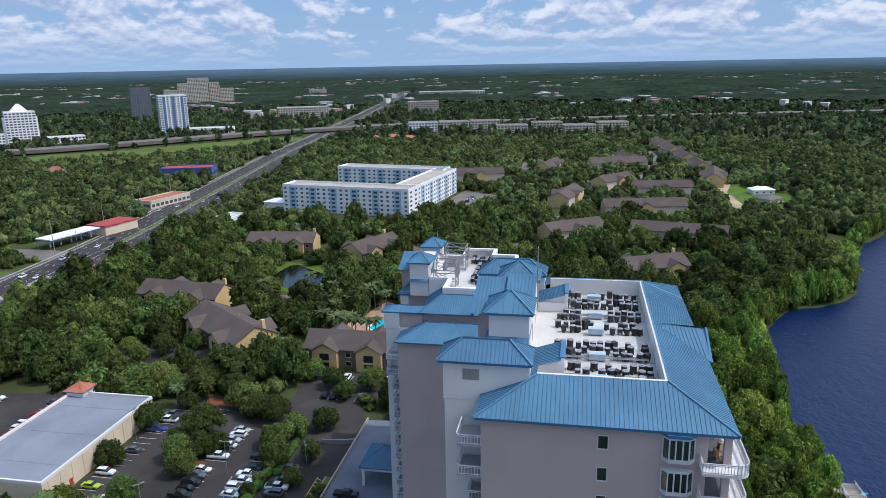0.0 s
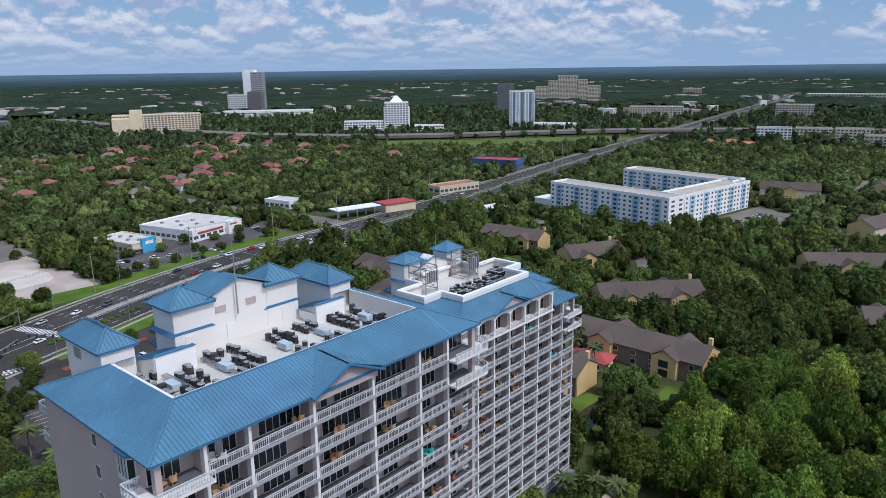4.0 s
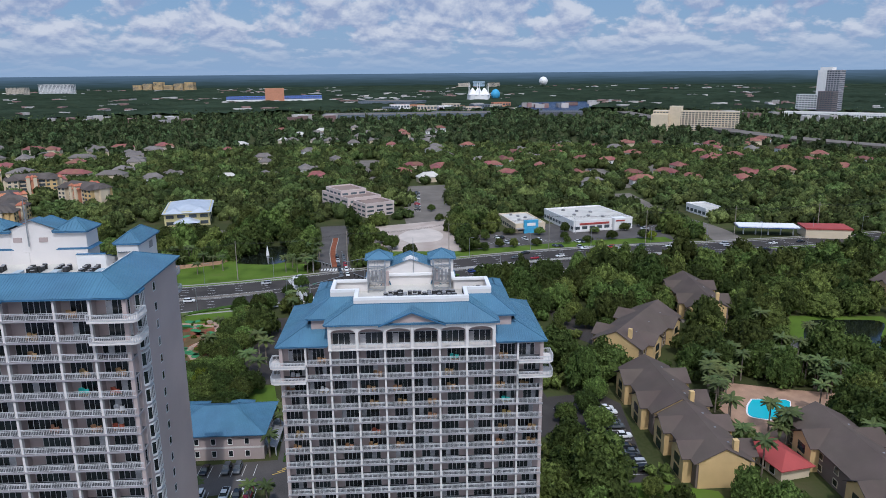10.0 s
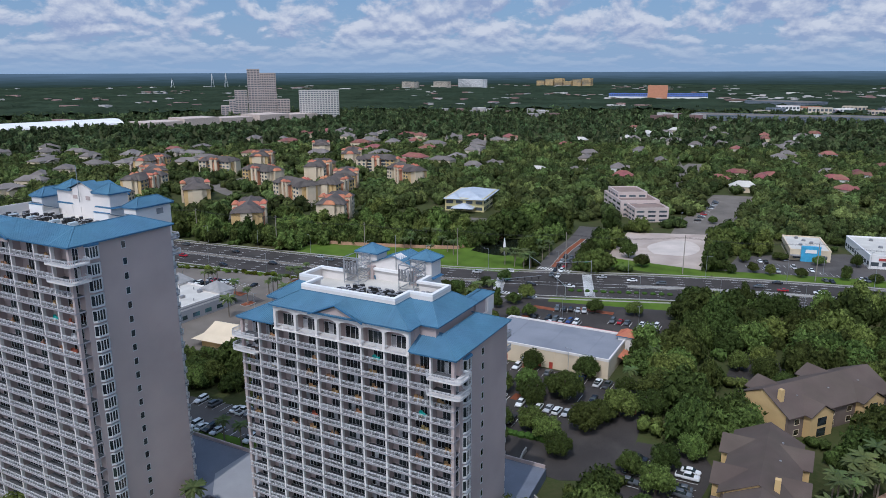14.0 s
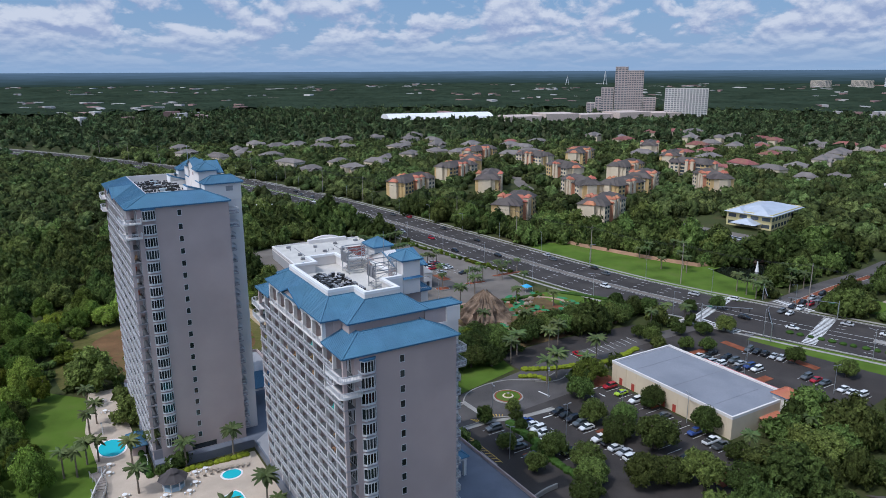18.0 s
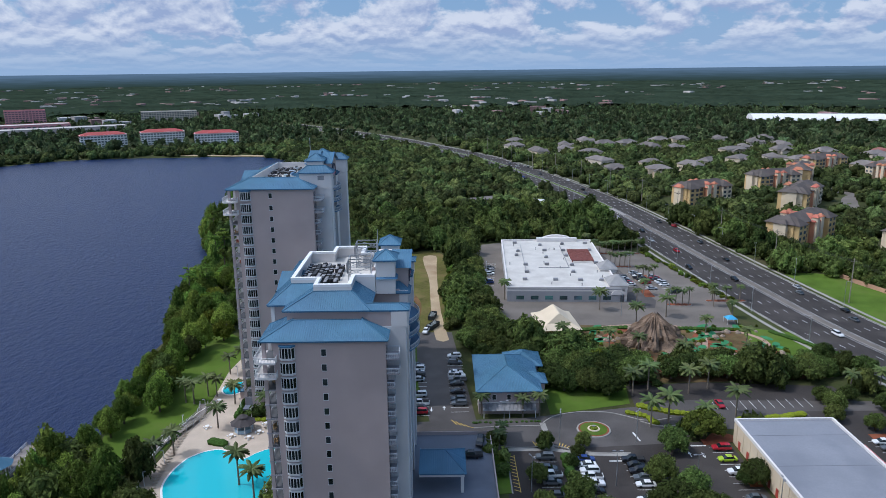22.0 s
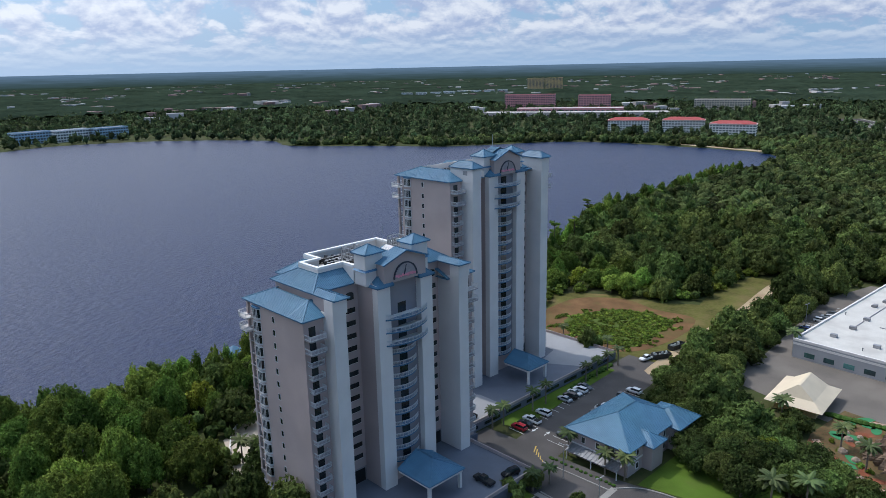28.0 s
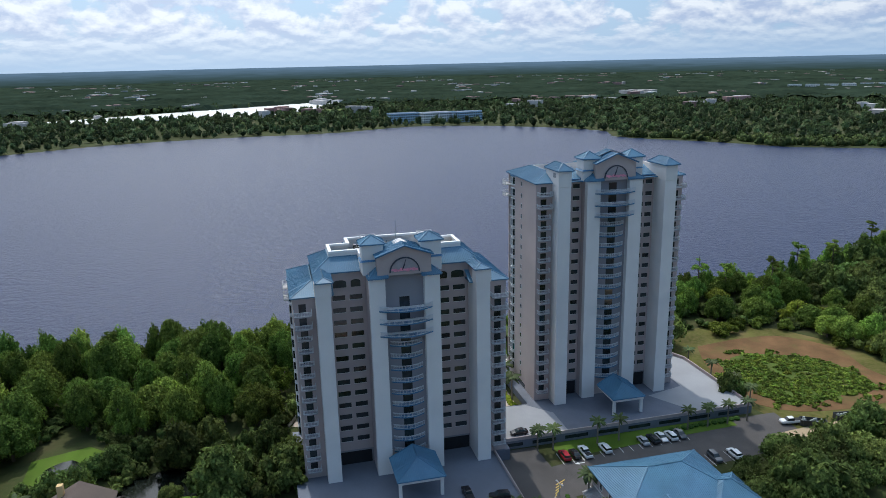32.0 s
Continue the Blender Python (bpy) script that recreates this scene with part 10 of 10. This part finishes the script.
for X_, Y_, levels_, lines__ in ((AX, AY, la, [-24.4, -19.6, -15.1, -10.1, -5.05, 0, 5.05, 10.1, 15.1, 19.6, 24.4]), (BX, BY, lb, [-21.5, -16.7, -12.1, -4.5, 3.7, 11.2, 16.2, 21.5])):
    for k, z in enumerate(levels_):
        if k < len(levels_) - 7:
            continue
        for a, b2 in zip(lines__, lines__[1:]):
            if rc.random() < 0.46:
                m_ = WICKER if rc.random() < 0.8 else rc.choice((TEALF, REDF, RAILM))
                lab = {"wicker": "brown wicker balcony chair", "teal_plastic": "bright teal plastic balcony chair", "red_cushion": "chair with red-brown cushions", "white_rail": "white plastic balcony chair"}[m_.name]
                yy = Y_ + rc.uniform(a + 1.0, b2 - 1.8)
                chair(X_ - rc.uniform(0.7, 1.2), yy, z + 0.95, rc.uniform(-40, 40), m_, lab)
                chair(X_ - rc.uniform(0.7, 1.2), yy + 0.9, z + 0.95, rc.uniform(-40, 40) + 180, m_, lab)

# ---- pool terrace: gazebo, loungers, umbrellas, lamps, boardwalk, dock ----
gz_ = thing("gazebo", 14.6, 119.5, 0.12, "octagonal poolside bar with a dark shingle roof", "gazebo")
oct_ = lambda r: [(r * math.cos(radians(22.5 + 45 * i)), r * math.sin(radians(22.5 + 45 * i))) for i in range(8)]
part("counter", Form().prism(oct_(2.4), 0, 1.0), PALEBLUE, gz_)
for x, y in oct_(2.5):
    part("post", Form().box(x - 0.1, x + 0.1, y - 0.1, y + 0.1, 0, 2.6), WHITE, gz_)
part("roof", Form().cyl(0, 0, 2.5, 4.0, 3.5, 1.1, 8).cyl(0, 0, 4.1, 4.9, 1.5, 0.1, 8), mat("dark_shingles", (0.07, 0.06, 0.06), 0.9, 0, 0.2, 0.5, 6.0, 0.3), gz_)
ML = mat("lounger_fabric", (0.40, 0.33, 0.26), 0.85)


def lounger(x, y, yaw):
    if "lounger" in CARS:
        return copy_thing(CARS["lounger"], pose(x, y, 0.12, 0, 0, yaw))
    t = thing("sun_lounger", x, y, 0.12, "tan sling sun lounger on the pavers", "sun lounger", "sun loungers", yaw)
    part("bed", Form().box(-0.95, 0.35, -0.32, 0.32, 0.30, 0.36), ML, t)
    part("backrest", Form().add([(0.35, -0.32, 0.30), (0.35, 0.32, 0.30), (0.95, 0.32, 0.72), (0.95, -0.32, 0.72), (0.35, -0.32, 0.36), (0.35, 0.32, 0.36), (0.95, 0.32, 0.78), (0.95, -0.32, 0.78)], [(3, 2, 1, 0), (4, 5, 6, 7), (0, 1, 5, 4), (1, 2, 6, 5), (2, 3, 7, 6), (3, 0, 4, 7)]), ML, t)
    for sx_ in (-0.8, 0.3):
        part("leg_frame", shared("lounger_legs", lambda: Form().box(-0.03, 0.03, -0.31, -0.25, 0, 0.3).box(-0.03, 0.03, 0.25, 0.31, 0, 0.3).box(-0.03, 0.03, -0.25, 0.25, 0.24, 0.3), RAILM), None, t, at=pose(sx_, 0, 0))
    CARS["lounger"] = t
    return t


for i in range(26):
    q = radians(150 - 5.4 * i)
    lounger(30.2 - 0.004 * i * i, 121 + 1.45 * i, 20 if i % 2 else 16)
for i in range(6):
    lounger(9 - 1.6 * i, 118.2, 92)
for i in range(8):
    lounger(5.5 - 1.2 * i, 117 + 0.3 * i, 60)


def table_set(x, y):
    if "table" in CARS:
        return copy_thing(CARS["table"], pose(x, y, 0.12))
    t = thing("patio_table", x, y, 0.12, "round white patio table with stools", "table", "patio tables")
    part("top", Form().cyl(0, 0, 0.70, 0.75, 0.6, 0.6, 14), WHITE, t)
    part("stem", Form().cyl(0, 0, 0, 0.7, 0.08, 0.06, 8), WHITE, t)
    for i in range(4):
        part("stool", shared("stool", lambda: Form().cyl(0, 0, 0, 0.45, 0.2, 0.24, 8), WHITE), None, t, at=pose(math.cos(i * 1.57) * 1.0, math.sin(i * 1.57) * 1.0, 0))
    CARS["table"] = t
    return t


for x, y in ((10, 121), (12, 124), (9.2, 116.5), (6.6, 116), (26.5, 102), (27, 106), (25, 118), (24, 70), (24, 62), (17, 123)):
    table_set(x, y)


def lamp(x, y, h, arm, label, z=0.0, double=False):
    key = ("street_lamp", h, arm, double)
    m = pose(x, y, z, 0, 0, rc.uniform(0, 360))
    if key in CARS:
        return copy_thing(CARS[key], m)
    t = thing("street_lamp", x, y, z, label, "lamp", "lamps", 0)
    part("pole", Form().cyl(0, 0, 0, h, 0.11, 0.07, 7), STEEL if h > 6 else WHITE, t)
    for s in ((1, -1) if double else (1,)):
        part("arm", Form().bar((0, 0, h), (s * arm, 0, h + 0.15), 0.05), STEEL, t)
        part("lamp_head", Form().box(s * arm - 0.35, s * arm + 0.35, -0.18, 0.18, h + 0.05, h + 0.22), GREYM, t)
    CARS[key] = t
    return t


for x, y in ((28.6, 108), (31.5, 118), (33, 126), (14, 113.4), (18.4, 108), (26, 84), (30, 136), (31, 146)):
    lamp(x, y, 3.6, 0.4, "white terrace lamp post", 0.1)
for x, y in ((-80, 148), (-98, 150), (-60, 150), (-112.6, 160), (-150, 150), (-165, 140), (-165, 170), (-90, 128), (-128, -30), (-132, 20), (-110, 30), (-60, -20), (-280, 230), (-300, 250), (-360, 150), (-56, 122), (-70, 128)):
    lamp(x, y, 9.0, 0.9, "grey car park lamp post", 0, True)
for i in range(44):
    s = S_CROSS - 640 + 34 * i
    x, y, hd = at_line(MAIN, s)
    for sd in (20.0, -20.0):
        lamp(x - math.sin(radians(hd)) * sd, y + math.cos(radians(hd)) * sd, 10.5, 2.2, "tall grey street lamp beside the road")
WOODP = mat("weathered_pole", (0.30, 0.26, 0.22), 0.95, 0, 0.2, 0.5, 6.0, 0.3)
cable = Form()
last = None
for i in range(26):
    x, y, hd = at_line(MAIN, S_CROSS - 760 + 55 * i)
    x, y = x - math.sin(radians(hd)) * 25, y + math.cos(radians(hd)) * 25
    p = thing("power_pole", x, y, 0, "tall weathered power pole beside the road", "pole", "power poles", hd)
    part("pole", Form().cyl(0, 0, 0, 19, 0.24, 0.15, 7), WOODP, p)
    part("crossarm", Form().box(-0.06, 0.06, -1.4, 1.4, 17.6, 17.8), WOODP, p)
    if last:
        for o in (-1.2, 0.0, 1.2):
            ax_, ay_ = last[0] - math.sin(radians(hd)) * o, last[1] + math.cos(radians(hd)) * o
            bx2, by2 = x - math.sin(radians(hd)) * o, y + math.cos(radians(hd)) * o
            for k in range(6):
                sag = lambda q: 17.9 - 1.4 * 4 * q * (1 - q)
                q0, q1 = k / 6, (k + 1) / 6
                cable.bar((ax_ + (bx2 - ax_) * q0, ay_ + (by2 - ay_) * q0, sag(q0)), (ax_ + (bx2 - ax_) * q1, ay_ + (by2 - ay_) * q1, sag(q1)), 0.025)
    last = (x, y)
solid("power_line", cable, RUBBER, "thin dark power lines along the road", "cable", "stuff")
# traffic signal gantries at the crossing
for x, y, yw, l in ((-183, 106, 130, 18), (-230, 132, -50, 18), (-186, 134, 220, 16), (-226, 102, 40, 16)):
    t = thing("traffic_signal", x, y, 0, "grey signal mast with a long arm and lights", "traffic signal", "traffic signals", yw)
    part("pole", Form().cyl(0, 0, 0, 7.2, 0.2, 0.14, 8), STEEL, t)
    part("arm", Form().bar((0, 0, 6.4), (l, 0, 6.9), 0.1), STEEL, t)
    for k in range(4):
        part("signal_head", Form().box(l * (0.4 + 0.18 * k) - 0.2, l * (0.4 + 0.18 * k) + 0.2, -0.2, 0.2, 5.4, 6.6), RUBBER, t)
    part("street_sign", Form().box(1.6, 3.6, -0.04, 0.04, 6.1, 6.6), mat("sign_green", (0.02, 0.22, 0.14), 0.6), t, "green street sign")
# boardwalk and dock
PLANK = mat("grey_planks", (0.26, 0.23, 0.20), 0.9, 0, 0.2, 0.6, 8.0, 0.2, per=0.2)
bw = thing("boardwalk", 30, 113, 0, "raised grey timber boardwalk with white rails", "boardwalk")
bl = smooth_line([(0, -8), (-0.5, 1), (7, 20), (14, 32), (24, 42)], 1.0)
for i, (x, y) in enumerate(bl[:-1]):
    x2, y2 = bl[i + 1]
    part("plank", shared("bw_plank", lambda: Form().box(-0.52, 0.5, -1.1, 1.1, 0.75, 0.85), PLANK), None, bw, at=pose(x, y, 0, 0, 0, math.degrees(math.atan2(y2 - y, x2 - x))))
for off in (1.1, -1.1):
    f = Form()
    side = []
    for i, (x, y) in enumerate(bl):
        xa, ya = bl[max(i - 1, 0)]
        xb, yb = bl[min(i + 1, len(bl) - 1)]
        d = math.hypot(xb - xa, yb - ya)
        side.append((x - (yb - ya) / d * off, y + (xb - xa) / d * off))
    for (x0, y0), (x1, y1) in zip(side, side[1:]):
        f.bar((x0, y0, 1.75), (x1, y1, 1.75), 0.06).bar((x0, y0, 1.3), (x1, y1, 1.3), 0.04)
    part("rail", f, CONCRETE, bw)
    for x, y in side[::3]:
        part("post", shared("bw_post", lambda: Form().box(-0.08, 0.08, -0.08, 0.08, -0.4, 1.95), RAILM), None, bw, at=pose(x, y, 0))
dk = thing("dock", 66, 150, -0.5, "grey timber dock with rails and small boats in the lake", "dock")
for i in range(40):
    part("plank", shared("dock_plank", lambda: Form().box(-1.9, 1.9, -0.46, 0.46, 0.9, 1.02), PLANK), None, dk, at=pose(0.04 * i, 16 - i, 0, 0, 0, 2))
for i in range(14):
    for s in (-1.8, 1.8):
        part("pile", shared("dock_pile", lambda: Form().cyl(0, 0, -2.5, 2.0, 0.13, 0.12, 7), PLANK), None, dk, at=pose(0.12 * i + s, 16 - 3 * i, 0))
for s in (-1.8, 1.8):
    part("rail", Form().bar((s, 16.4, 1.95), (1.6 + s, -23, 1.95), 0.06).bar((s, 16.4, 1.5), (1.6 + s, -23, 1.5), 0.04), RAILM, dk)
part("dock_link", Form().box(-20, -1.8, 12.0, 14.2, 0.9, 1.02), PLANK, dk)
dg = thing("dock_pavilion", 68.6, 140.5, 0.5, "small blue hip-roofed pavilion on the dock", "pavilion")
for x, y in oct_(2.6):
    part("post", Form().box(x - 0.09, x + 0.09, y - 0.09, y + 0.09, 0, 2.6), WHITE, dg)
part("roof", Form().cyl(0, 0, 2.5, 4.6, 3.6, 0.1, 8), ROOF, dg)
for i, (x, y, c) in enumerate(((67.5, 162, REDF), (68.8, 163.5, TEALF), (66, 128.6, REDF), (67, 127.4, WICKER))):
    bt = thing("kayak", x, y, -0.42 if y > 150 else 0.55, "bright plastic kayak at the dock", "boat", "kayaks", 30 * i)
    part("hull", loft([[(q, -w * 0.5, 0.02), (q, -w, 0.25), (q, 0, 0.3), (q, w, 0.25), (q, w * 0.5, 0.02), (q, 0, 0.0)] for q, w in ((-1.6, 0.05), (-0.9, 0.3), (0.0, 0.38), (0.9, 0.3), (1.6, 0.05))]), c, bt)
wall_line("terrace_wall", smooth_line([(27.5, 104), (31, 113), (33.5, 126), (34, 138), (31, 150), (22, 166), (2, 177)], 2.0), 0, 0.9, 0.3, PALE, "low pale wall round the terrace")
bh = thing("pool_house", 19.2, 96.5, 0.12, "small pool house with a blue metal roof", "building")
part("wall", Form().box(-1.6, 1.6, -3.4, 3.4, 0, 2.6), STUCCO, bh)
hip(bh, (-2.2, 2.2, -4.0, 4.0), (-0.1, 0.1, -2.0, 2.0), 2.7, 4.0)
bb_ = thing("canopy_tent", -149, 40, 0, "small blue party tent beside the car park", "tent")
part("roof", Form().frustum((-2, 2, -2, 2), (-0.1, 0.1, -0.1, 0.1), 2.2, 3.4), mat("bright_blue", (0.06, 0.36, 0.60)), bb_)
for x in (-1.9, 1.9):
    for y in (-1.9, 1.9):
        part("post", Form().box(x - 0.04, x + 0.04, y - 0.04, y + 0.04, 0, 2.3), WHITE, bb_)
# the entry monument at the corner of the drive
em = thing("entry_sign", -178, 104, 0, "low pale stone entry sign in a bed", "sign")
part("stone", Form().box(-4, 4, -0.5, 0.5, 0, 1.6), PALE, em)
part("sign_bar", Form().box(-3, 3, 0.5, 0.56, 0.7, 1.2), ROOFEDGE, em)

# kerbs, islands and markings round the roundabout


def kerb_line(line, label="pale concrete kerb of the drive"):
    solid("kerb", ribbon(Form(), smooth_line(line, 1.2), 0.16, -0.16, -0.1, 0.2), CONCRETE, label, "kerb", "structure")


kerb_line([(-67, 117.5), (-68.5, 115.4), (-72.4, 112.4), (-79.7, 110.8), (-86.7, 111.5), (-91.4, 114.1), (-95.2, 116.3), (-100, 116.0), (-103.3, 114.8)])
kerb_line([(-48, 119.5), (-56, 119.0), (-66.5, 118.6)])
kerb_line([(-55.5, 130.0), (-62, 130.2), (-68.5, 129.6), (-74, 132.2), (-80, 133.4), (-87.2, 133.4)])
slab("footpath", [(-55.2, 130.6), (-67.1, 130.4), (-75, 132.9), (-87.2, 133.8), (-87.2, 135.2), (-75, 134.4), (-67, 131.9), (-55.2, 132.0)], 0.13, CONCRETE, "pale concrete footpath beside the car park", "footpath", clear=False)
slab("footpath", [(-66.2, 117.0), (-67.8, 117.0), (-68.4, 130.4), (-66.8, 130.4)], 0.055, CONCRETE, "pale concrete crossing of the drive", "footpath", clear=False)
slab("lawn", [(-50.4, 132.6), (-55.6, 132.4), (-55.4, 150.6), (-50.4, 151.2)], 0.16, LAWN, "kerbed strip of mown lawn beside the drive", "lawn", clear=False)
kerb_line([(-55.8, 132.3), (-55.6, 150.8)])
kerb_line([(-94, 116.8), (-98.5, 119.6), (-103, 119.4), (-106, 117.6)])
hatch = Form()
for k in range(11):
    hatch.prism([(-56.2, 134.0 + 1.5 * k), (-57.5, 134.7 + 1.5 * k), (-57.5, 134.95 + 1.5 * k), (-56.2, 134.25 + 1.5 * k)], 0.0, 0.062)
hatch.prism(rect(-57.6, -57.45, 133.7, 150.4), 0.0, 0.062)
for k in range(5):
    hatch.prism([(-41.8 - 1.25 * k, 114.6 + 1.0 * k), (-42.1 - 1.25 * k, 114.6 + 1.0 * k), (-43.6 - 1.1 * k, 117.4 + 0.5 * k), (-43.3 - 1.1 * k, 117.4 + 0.5 * k)], 0.0, 0.060)
for k in range(4):
    hatch.prism([(-63.0 - 0.7 * k, 127.2 + 0.5 * k), (-63.3 - 0.7 * k, 127.2 + 0.5 * k), (-63.9 - 0.4 * k, 129.4), (-63.6 - 0.4 * k, 129.4)], 0.0, 0.060)
    hatch.prism([(-70.0 - 0.7 * k, 127.8 + 0.6 * k), (-70.3 - 0.7 * k, 127.8 + 0.6 * k), (-69.6 - 0.6 * k, 130.2 + 0.2 * k), (-69.3 - 0.6 * k, 130.2 + 0.2 * k)], 0.0, 0.060)
solid("hatching", hatch, YELLOWL, "worn yellow hatching on the drive", "road marking", "structure")
bars = Form()
bars.prism([(-90.2, 122.9), (-90.7, 122.9), (-91.4, 127.5), (-90.9, 127.5)], 0.0, 0.062)
bars.prism(rect(-84.8, -80.9, 136.9, 137.35), 0.0, 0.062)
bars.prism(rect(-107.4, -103.4, 130.0, 130.45), 0.0, 0.062)
for x, y, s_ in ((-36.3, 107.9, -1), (-40.0, 107.8, 1), (-101.9, 134.6, 1), (-105.1, 134.6, -1)):
    bars.prism([(x - 0.12, y - 1.0), (x + 0.12, y - 1.0), (x + 0.12, y + 1.0), (x - 0.12, y + 1.0)], 0.0, 0.060)
    bars.prism([(x - 0.5, y - 0.5 * s_), (x + 0.5, y - 0.5 * s_), (x, y - 1.6 * s_)][::s_], 0.0, 0.063)
solid("stop_line", bars, LINE, "white stop lines and arrows on the drive", "road marking", "structure")
slab("planting_bed", smooth_line([(-107.6, 128.2), (-115.4, 128.4), (-116.3, 125.2), (-111.5, 123.8), (-107.6, 128.2)], 0.8)[:-1], 0.17, MULCH, "kerbed bed of red mulch", "bed", clear=False)
